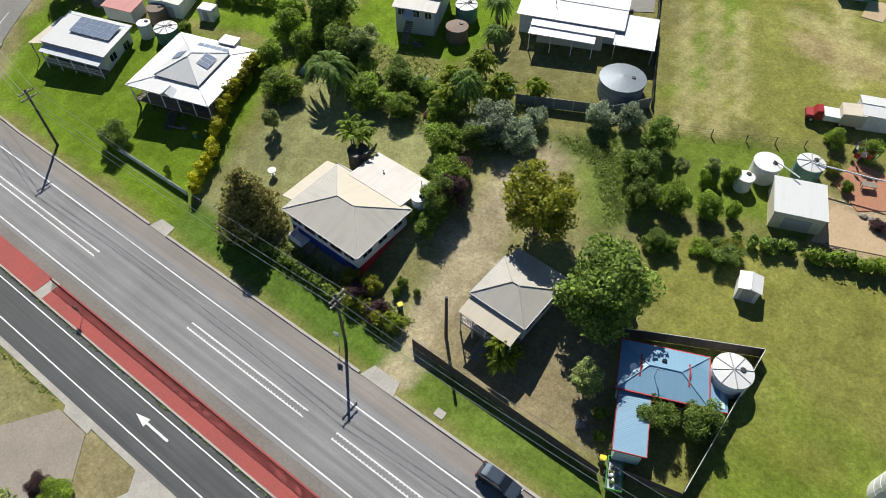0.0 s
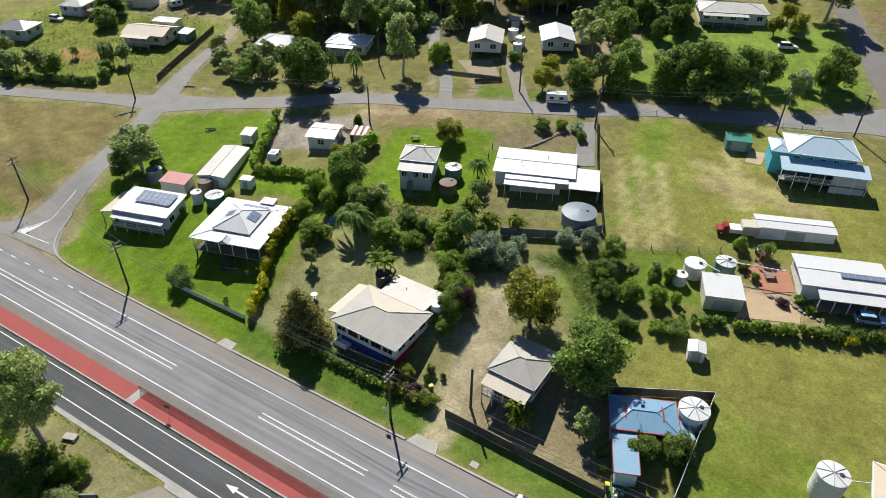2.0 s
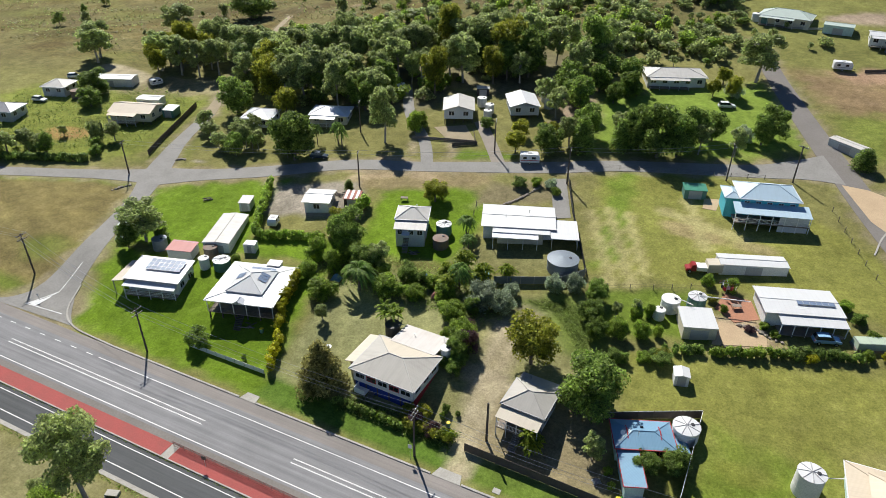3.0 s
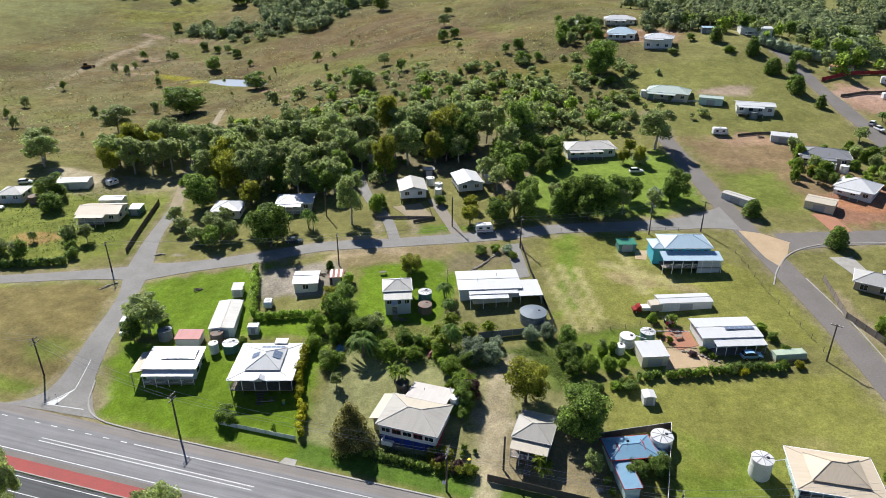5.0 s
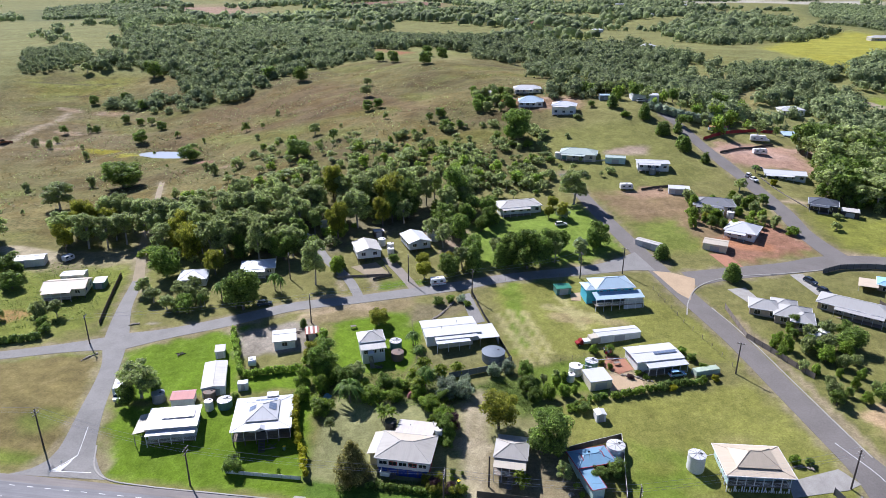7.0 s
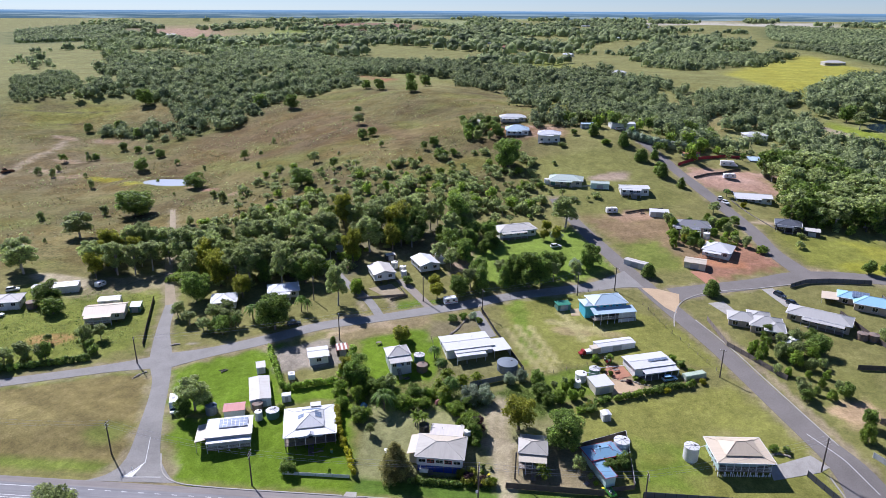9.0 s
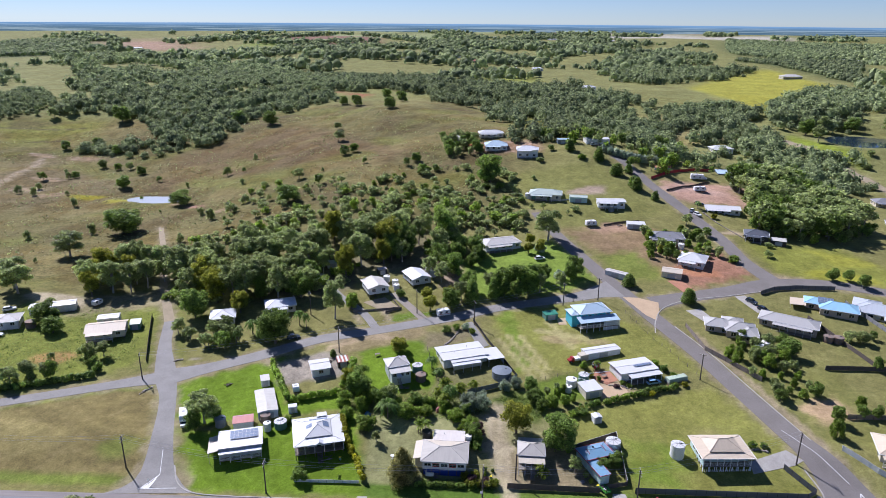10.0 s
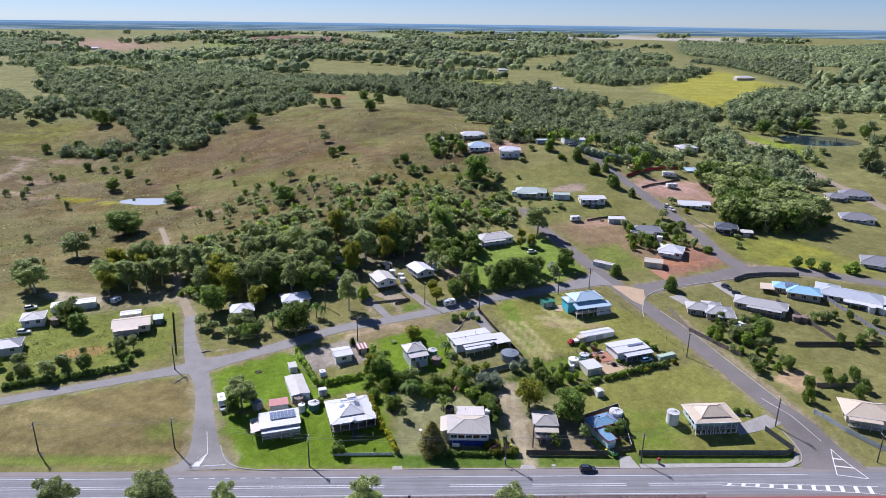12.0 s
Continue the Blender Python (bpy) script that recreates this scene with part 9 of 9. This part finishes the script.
def caravan(x, y, rot, w, d, h, label, stripe="trim_grey", name="caravan", cab=False):
    root = thing(name, x, y, ground_z(x, y) + 0.04, rot, label, name)
    part("body", loft([(-w / 2, 0.5, 1), (-w / 2, h - 0.25, 1), (-w / 2 + 0.2, h, 1), (w / 2 - 0.4, h, 1), (w / 2, h - 0.6, 1), (w / 2, 0.5, 1)], d / 2), M["car_white"], root)
    for s in (-1, 1):
        part("stripe", boxes((-w / 2 + 0.1, w / 2 - 0.1, s * d / 2 - 0.015, s * d / 2 + 0.015, 1.0, 1.15)), M[stripe], root)
        for u in (-0.25, 0.2):
            part("pane", boxes((u * w - 0.45, u * w + 0.45, s * d / 2 - 0.02, s * d / 2 + 0.02, 1.4, 1.95)), M["glass"], root)
    part("hatch", boxes((-0.4, 0.4, -0.4, 0.4, h - 0.02, h + 0.08)), M["trim_grey"], root)
    wheel_set(root, (-w * 0.25, w * 0.3) if cab else (0.0,), d / 2 - 0.15)
    if cab:
        part("cab", loft([(w / 2 - 0.1, 0.45, 0.92), (w / 2 - 0.1, 1.9, 0.85), (w / 2 + 0.5, 1.85, 0.82), (w / 2 + 1.0, 1.1, 0.9), (w / 2 + 1.7, 0.95, 0.9), (w / 2 + 1.75, 0.45, 0.9)], d / 2 * 0.92), M["car_white"], root)
        part("windscreen", loft([(w / 2 + 0.52, 1.78, 0.8), (w / 2 + 1.03, 1.14, 0.86), (w / 2 + 0.98, 1.08, 0.86), (w / 2 + 0.45, 1.72, 0.8)], d / 2 * 0.94), M["glass"], root)
    else:
        part("drawbar", bars(((w / 2, 0.5, 0.55), (w / 2 + 1.1, 0, 0.5), 0.04, 5), ((w / 2, -0.5, 0.55), (w / 2 + 1.1, 0, 0.5), 0.04, 5)), M["steel_dark"], root)


caravan(46.8, 87.4, 22, 4.6, 2.2, 2.5, "white caravan parked beside the back street", "trim_red")
caravan(-23.6, 29.4, -68, 5.4, 2.2, 2.8, "white motorhome parked under a tree", name="motorhome", cab=True)
caravan(4.6, 43.4, -70, 2.8, 1.9, 1.9, "small white camper van on gravel")
caravan(112.4, 171.4, 10, 5.0, 2.3, 2.6, "white caravan on bare ground")
caravan(178.0, 222.0, 5, 6.0, 2.4, 2.6, "white site van on red soil")


def red_truck():
    root = thing("truck", 90.2, 62.6, ground_z(90.2, 62.6), 20, "old red truck with white canvas-covered tray", "truck")
    part("cab", loft([(-2.9, 0.4, 0.9), (-2.9, 0.9, 0.9), (-2.1, 1.05, 0.95), (-1.8, 1.7, 0.85), (-1.1, 1.75, 0.85), (-1.0, 0.4, 0.95)], 0.9), M["car_red"], root)
    part("tray", boxes((-0.9, 1.9, -0.95, 0.95, 0.6, 1.35)), M["trim_white"], root)
    part("canopy", loft([(0.9, 0.6, 1), (0.9, 2.2, 0.95), (3.6, 2.4, 0.95), (3.6, 0.6, 1)], 1.3), M["roof_cream"], root)
    wheel_set(root, (-2.2, 1.2), 0.8, 0.36)


red_truck()


def box_trailer():
    root = thing("trailer", 89.6, 9.0, ground_z(89.6, 9.0), 22, "green box trailer heaped with garden waste", "trailer")
    part("bed", boxes((-0.75, 0.75, -1.6, 1.6, 0.45, 0.52)), M["steel"], root)
    for r in ((-0.78, -0.73, -1.6, 1.6, 0.5, 1.0), (0.73, 0.78, -1.6, 1.6, 0.5, 1.0), (-0.78, 0.78, -1.62, -1.57, 0.5, 1.0), (-0.78, 0.78, 1.57, 1.62, 0.5, 1.0)):
        part("side", boxes(r), M["green_paint"], root)
    wheel_set(root, (), 0.85)
    for s in (-1, 1):
        part("wheel", bars(((s * 0.8, 0, 0.3), (s * 0.98, 0, 0.3), 0.3, 14)), M["rubber"], root)
    for i in range(14):
        a, b = RNG.uniform(-0.5, 0.5), RNG.uniform(-1.3, 1.3)
        part("waste", lathe([(0.12, 0), (0.22, 0.1), (0.18, 0.3), (0.06, 0.36)], 6), M[("trim_white", "leaf_lush", "timber", "tank_grey")[i % 4]], root).matrix_basis = pose(a, b, 0.55, RNG.uniform(-40, 40), RNG.uniform(-40, 40), 0)


box_trailer()


def wheelie_bin(x, y, rot):
    root = thing("wheelie_bin", x, y, ground_z(x, y), rot, "dark green wheelie bin with a yellow lid", "bin", "wheelie bins")
    part("body", loft([(-0.22, 0.05, 0.8), (-0.3, 0.98, 1), (0.3, 0.98, 1), (0.24, 0.05, 0.8)], 0.28), M["tank_green"], root)
    part("lid", loft([(-0.33, 0.97, 1), (-0.3, 1.06, 0.9), (0.3, 1.08, 0.9), (0.34, 0.97, 1)], 0.31), M["yellow"], root)
    for s in (-1, 1):
        part("wheel", bars(((-0.25, s * 0.22, 0.1), (-0.25, s * 0.28, 0.1), 0.1, 10)), M["rubber"], root)


for x, y, rot in ((88.0, 9.6, 20), (61.6, 11.6, 60), (22.6, 16.2, 10)):
    wheelie_bin(x, y, rot)

mk = thing("marker_post", 101.4, 5.0, ground_z(101.4, 5.0), 0, "pale concrete marker with a rounded red top", "marker")
part("base", lathe([(0.42, -0.2), (0.42, 1.15), (0.38, 1.2)], 20), M["concrete"], mk)
part("cap", lathe([(0.5, 1.2), (0.5, 1.45), (0.4, 1.75), (0.2, 1.9), (0.04, 1.95)], 20), M["wall_red"], mk)
bb = thing("bird_bath", 36.1, 17.3, ground_z(36.1, 17.3), 0, "white concrete bird bath on the lawn", "bird bath")
part("pedestal", lathe([(0.25, -0.1), (0.25, 0.08), (0.12, 0.15), (0.1, 0.65), (0.2, 0.72)], 14), M["trim_white"], bb)
part("bowl", lathe([(0.15, 0.7), (0.5, 0.82), (0.56, 0.92), (0.5, 0.9), (0.1, 0.8)], 18), M["trim_white"], bb)
pl = thing("garden_pool", 52.6, 45.4, ground_z(52.6, 45.4), 0, "round above-ground pool with green water", "pool")
part("wall", lathe([(1.5, -0.2), (1.5, 0.8), (1.42, 0.82)], 24), M["tank_green"], pl)
part("pool_water", lathe([(1.4, 0.6), (1.4, 0.76), (0.05, 0.765)], 24), M["roof_green"], pl)


def patio_set(x, y):
    root = thing("patio_table", x, y, ground_z(x, y), 20, "small timber table on the terrace", "table")
    part("tabletop", boxes((-0.8, 0.8, -0.45, 0.45, 0.7, 0.75)), M["timber"], root)
    for a in (-0.7, 0.7):
        for b in (-0.35, 0.35):
            part("leg", boxes((a - 0.04, a + 0.04, b - 0.04, b + 0.04, -0.1, 0.7)), M["timber"], root)


patio_set(97.6, 54.6)
patio_set(26.6, 62.0)


def retaining_wall(pts, label):
    """Rough stones bedded along a garden edge."""
    x, y = pts[0]
    root = thing("stone_edging", x, y, ground_z(x, y), 0, label, "edging")
    for px, py in curve_points(pts, 0.7):
        s = RNG.uniform(0.28, 0.5)
        k = int(RNG.integers(0, 4))
        def make():
            bm = bmesh.new()
            bmesh.ops.create_icosphere(bm, subdivisions=1, radius=1.0)
            for v in bm.verts:
                v.co *= 0.75 + 0.4 * RNG.random()
            return bm
        shared_part(("stone", k), "stone", make, M["gravel"], root, Matrix.Translation((px - x, py - y, ground_z(px, py) - ground_z(x, y) + s * 0.3)) @ pose(0, 0, 0, 0, 0, RNG.uniform(0, 360)) @ Matrix.Diagonal((s * 1.3, s, s * 0.7, 1)))


retaining_wall([(98.6, 50.4), (101.0, 50.6), (103.6, 49.2), (105.6, 48.8)], "rough stones edging the terrace garden")
retaining_wall([(128.6, 21.6), (131.4, 23.2), (134.2, 22.6)], "rough stones edging a driveway garden")
retaining_wall([(-38.4, 58.6), (-37.4, 59.4), (-36.2, 59.6)], "heap of stones beside the street")
retaining_wall([(47.4, 68.2), (50.0, 72.0), (52.6, 78.0)], "broken stones beside a driveway")
for x, y, h, r, kind in ((100.4, 49.6, 1.2, 1.0, "purple"), (102.4, 51.2, 1.3, 1.1, "lush"), (104.4, 50.0, 1.1, 1.0, "lush"), (96.0, 59.0, 2.6, 1.6, "lush"), (93.4, 54.8, 1.4, 1.2, "mango"), (110.0, 46.0, 1.6, 1.2, "yellow"),
                         (118.0, 50.4, 1.6, 1.3, "lush"), (121.0, 50.8, 1.5, 1.2, "yellow"), (114.6, 61.0, 2.2, 1.6, "lush"), (116.8, 58.4, 2.0, 1.5, "dark"), (119.0, 55.0, 1.8, 1.4, "lush"),
                         (48.4, 76.6, 2.4, 2.0, "dark"), (51.6, 78.8, 2.0, 1.6, "lush"), (54.8, 79.4, 2.0, 1.6, "grey"), (57.0, 76.8, 1.8, 1.4, "lush"), (56.8, 10.2, 2.6, 1.5, "purple"), (55.0, 11.0, 2.4, 1.5, "mango"), (62.6, 9.6, 2.6, 1.3, "cane"),
                         (131.0, 24.0, 1.8, 1.4, "lush"), (134.0, 24.0, 1.4, 1.2, "dark"), (12.4, 61.4, 2.6, 1.0, "pine"), (5.8, 29.4, 2.0, 1.4, "lush"), (46.8, 52.0, 3.4, 2.2, "palm"), (44.4, 56.2, 4.6, 2.6, "palm")):
    plant(kind, x, y, h, r, True)


# ---- odds and ends on the slopes ----
for x, y, rot, paint, lab in ((-112.0, 89.2, 30, "car_white", "white car parked behind a grey house"), (171.6, 201.9, -10, "car_blue", "dark car beside the long white house"), (166.7, 188.4, -70, "car_white", "white wagon on a steep drive"),
                              (-104.0, 70.0, 10, "car_white", "white ute parked beside the lane house"), (287.0, 205.0, -20, "car_white", "white van beside a grey-roofed house"), (294.0, 246.0, 40, "car_blue", "dark car before a far house")):
    car(x, y, rot, M[paint], lab)
caravan(-5.5, 114.3, 30, 4.6, 2.2, 2.4, "white caravan half hidden under gum trees")
caravan(-83.2, 96.5, 70, 3.6, 2.0, 2.2, "small white caravan in a weedy yard")
caravan(182.0, 239.8, -8, 7.0, 2.5, 3.0, "white removal truck on red soil", name="truck", cab=True)
for row in ((-96.8, 77.6, 1.7, 2.3, "tank_rust", "dark red rainwater tank beside a shed", None), (85.6, 202.8, 1.5, 2.2, "tank_white", "pale tank beside the sage-roofed house", None), (88.5, 202.0, 1.6, 2.2, "tank_green", "green tank beside the sage-roofed house", None),
            (125.2, 189.3, 1.4, 2.2, "tank_grey", "grey tank before the white slope house", None), (141.6, 153.6, 1.4, 2.0, "tank_green", "green tank below the slate-roofed house", None), (151.4, 154.6, 1.4, 2.0, "tank_white", "white tank below the slate-roofed house", None),
            (23.9, 112.1, 1.3, 2.3, "tank_white", "white tank beside a cottage", None), (39.6, 120.6, 1.4, 2.2, "tank_white", "white tank beside a grey cottage", None), (212.6, 82.6, 1.5, 2.3, "tank_white", "white tank at the estate's edge", None), (179.0, 76.4, 1.6, 2.0, "tank_rust", "brown tank beside another", None)):
    tank(*row)
fence([(159.5, 217.9), (173, 226.0), (187.9, 236.0)], 1.1, "timber_dark", "dark sleeper wall holding a red earth terrace")
fence([(155.0, 233.0), (176, 250.0), (196.0, 261.5)], 1.6, "wall_red", "dark red bank wall behind the yard")
fence([(95.9, 198.0), (102, 199.6), (109.2, 201.4)], 0.7, "concrete", "low pale retaining wall on the slope", 2.4, "concrete")
fence([(118.5, 171.5), (126, 175.0), (136.0, 177.6)], 0.9, "timber_dark", "dark sleeper wall above a red earth cut")
retaining_wall([(170.8, 191.8), (173.6, 182.0), (177.0, 172.0), (180.9, 163.0)], "rough boulders edging a sloping garden")
retaining_wall([(-41.6, 41.0), (-40.6, 43.0), (-39.4, 44.4)], "broken rubble beside the street corner")


def wood_heap(x, y, rot, n, label):
    """Cut logs and boards thrown together on the ground."""
    root = thing("wood_heap", x, y, ground_z(x, y), rot, label, "wood heap")
    for i in range(n):
        l = RNG.uniform(0.8, 2.2)
        shared_part(("log", i % 5), "log", lambda: bars(((-1, 0, 0), (1, 0, 0), 0.1, 7)), M["timber" if i % 2 else "timber_dark"], root, pose(RNG.uniform(-0.9, 0.9), RNG.uniform(-0.7, 0.7), 0.1 + 0.13 * (i // 4), RNG.uniform(-8, 8), RNG.uniform(-8, 8), RNG.uniform(-40, 40)) @ Matrix.Diagonal((l / 2, 1, 1, 1)))


wood_heap(11.5, 58.8, 10, 9, "old boards and logs beside the gravel yard")
wood_heap(-16.6, 46.6, 60, 7, "weathered timber stacked on the lawn")
wood_heap(37.6, 46.0, 20, 6, "broken pallets and boards behind the stilt house")
wood_heap(19.2, 16.6, 30, 7, "clutter of boards below the veranda stairs")
wood_heap(97.0, 44.4, 10, 6, "planks beside the cream shed")
wood_heap(126.0, 172.4, 0, 8, "building timber on bare ground")
wood_heap(182.4, 167.4, 20, 8, "stacked building timber beside the dark house")


def earthmover(x, y, rot):
    """An old tracked machine left on the slope."""
    root = thing("earthmover", x, y, ground_z(x, y), rot, "rusty orange tracked earthmover standing on a dirt track", "machine")
    for s in (-1, 1):
        t = part("track", loft([(-2.8, 0.35, 1), (-2.3, 0.0, 1), (2.3, 0.0, 1), (2.8, 0.4, 1), (2.3, 1.0, 1), (-2.3, 1.0, 1)], 0.35), M["steel_dark"], root)
        t.location = (0, 1.2 * s, 0)
        part("push_arm", bars(((0.5, 1.6 * s, 0.7), (4.0, 1.6 * s, 0.6), 0.14, 6)), M["trim_rust"], root)
    part("body", loft([(-2.6, 0.7, 0.9), (-2.6, 2.0, 0.9), (0.4, 2.1, 0.9), (2.6, 1.8, 0.8), (2.7, 0.7, 0.8)], 0.95), M["trim_rust"], root)
    part("cab", loft([(-1.7, 2.0, 1), (-1.6, 3.3, 0.9), (0.1, 3.3, 0.9), (0.4, 2.0, 1)], 0.85), M["glass"], root)
    part("cab_roof", boxes((-1.8, 0.3, -0.9, 0.9, 3.3, 3.42)), M["trim_rust"], root)
    part("blade", loft([(3.9, 0.0, 1), (4.3, 0.1, 1), (4.15, 0.9, 1), (4.4, 1.5, 1), (4.0, 1.4, 1)], 2.0), M["trim_rust"], root)
    part("ripper", bars(((-2.6, 0, 1.0), (-3.8, 0, 0.9), 0.2, 6), ((-3.8, 0, 1.0), (-4.0, 0, 0.1), 0.12, 5)), M["steel_dark"], root)


earthmover(-247.6, 270.0, 64)

gh = thing("netted_garden_bed", 119.2, 53.4, ground_z(119.2, 53.4), 22, "low garden bed covered in pale green netting", "garden bed")
part("netting", loft([(-3.4, 0.3, 1), (-3.3, 1.5, 0.85), (3.3, 1.5, 0.85), (3.4, 0.3, 1)], 1.2), M["net_green"], gh)
part("base", boxes((-3.5, 3.5, -1.25, 1.25, -0.3, 0.3)), M["timber"], gh)
for u in (-3.3, -1.1, 1.1, 3.3):
    part("hoop", bars(((u, -1.2, 0.3), (u, -1.03, 1.52), 0.03, 5), ((u, -1.03, 1.52), (u, 1.03, 1.52), 0.03, 5), ((u, 1.03, 1.52), (u, 1.2, 0.3), 0.03, 5)), M["steel"], gh)

def clothes_hoist(x, y):
    root = thing("clothes_hoist", x, y, ground_z(x, y), 15, "rotary clothes line hung with dark and bright washing", "clothes line")
    part("pole", bars(((0, 0, -0.2), (0, 0, 2.1), 0.035, 8)), M["steel"], root)
    for k in range(4):
        a = math.pi / 2 * k
        part("arm", bars(((0, 0, 1.95), (1.7 * math.cos(a), 1.7 * math.sin(a), 2.15), 0.025, 5)), M["steel"], root)
    for k in range(12):
        a, rr = 0.52 * k, 0.8 + 0.35 * (k % 3)
        bm = boxes((-0.3, 0.3, -0.012, 0.012, -0.75, 0.0))
        for v in bm.verts:
            v.co.y += 0.05 * math.sin(9 * v.co.x)
        part("cloth", bm, M[("car_red", "trim_white", "car_blue", "wall_red", "trim_grey")[k % 5]], root).matrix_basis = pose(rr * math.cos(a), rr * math.sin(a), 2.0, 0, 0, math.degrees(a) + 90)


clothes_hoist(95.4, 58.2)


def tarp(x, y, w, d, h, mat_name, label):
    """A sheet thrown over a low heap, sagging between its high points."""
    root = thing("tarpaulin", x, y, ground_z(x, y), RNG.uniform(0, 90), label, "tarpaulin")
    bm = bmesh.new()
    g = [[bm.verts.new((w * (i / 6 - 0.5), d * (j / 6 - 0.5), max(0.04, h * (1 - (abs(i - 3) / 3.2) ** 2.2) * (1 - (abs(j - 3) / 3.2) ** 2.2) + RNG.uniform(-0.08, 0.08)))) for j in range(7)] for i in range(7)]
    for i in range(6):
        for j in range(6):
            bm.faces.new((g[i][j], g[i + 1][j], g[i + 1][j + 1], g[i][j + 1]))
    bmesh.ops.solidify(bm, geom=bm.faces[:], thickness=0.03)
    part("sheet", bm, M[mat_name], root)


tarp(27.4, 33.2, 2.0, 1.8, 1.2, "car_sky", "light blue tarpaulin among the shrubs")
tarp(42.6, 40.6, 1.6, 1.4, 0.9, "car_sky", "small blue tarpaulin in the garden")
tarp(47.4, 36.3, 2.2, 1.6, 1.3, "roof_pink", "faded red tarpaulin under the trees")
tarp(84.6, 11.6, 1.2, 1.0, 0.6, "trim_grey", "grey sheet over a heap in the yard")


def tool_shed(x, y, rot, label):
    root = thing("garden_locker", x, y, ground_z(x, y), rot, label, "garden shed")
    part("body", boxes((-1.2, 1.2, -0.95, 0.95, -0.3, 1.7)), M["wall_white"], root)
    part("roof", loft([(-1.3, 1.68, 1), (-1.2, 1.95, 0.9), (1.2, 1.95, 0.9), (1.3, 1.68, 1)], 1.05), M["roof_white"], root)
    part("door", boxes((-0.45, 0.45, -0.99, -0.94, 0.05, 1.6)), M["trim_grey"], root)


tool_shed(5.9, 34.2, 18, "small white garden locker beside the workshop")


# on the near verge
sb = thing("sign_board", 36.3, -24.2, ground_z(36.3, -24.2), 33, "grey back of a large board on two dark legs", "sign")
part("panel", boxes((-1.1, 1.1, -0.04, 0.04, 0.9, 2.3)), M["tank_grey"], sb)
for u in (-0.8, 0.8):
    part("leg", boxes((u - 0.07, u + 0.07, 0.05, 0.17, -0.3, 2.2)), M["steel_dark"], sb)
    part("rail", boxes((u * 1.2 - 0.1, u * 1.2 + 0.1, -0.055, -0.042, 1.0, 2.2)), M["steel_dark"], sb)
cv = thing("culvert_head", 25.3, -19.4, ground_z(25.3, -19.4), 20, "small concrete culvert head in the verge", "culvert")
part("slab", boxes((-0.9, 0.9, -0.5, 0.5, 0.25, 0.42)), M["concrete"], cv)
for u in (-0.8, 0.8):
    part("wing_wall", boxes((u - 0.1, u + 0.1, -0.7, 0.5, -0.3, 0.25)), M["concrete"], cv)
part("back_wall", boxes((-0.7, 0.7, 0.4, 0.5, -0.3, 0.25)), M["concrete"], cv)
tufts("weeds", [(19, -21), (28, -20.5), (36, -25), (38, -30), (24, -30)], 2600, 0.24, M["leaf_weed"], "rank green undergrowth on the near verge", 0.5)
tufts("leaf_litter", [(38, -27), (46, -30), (54, -27), (50, -33), (40, -34)], 900, 0.16, M["leaf_straw"], "dry leaves and grass under a gum tree", 0.08)
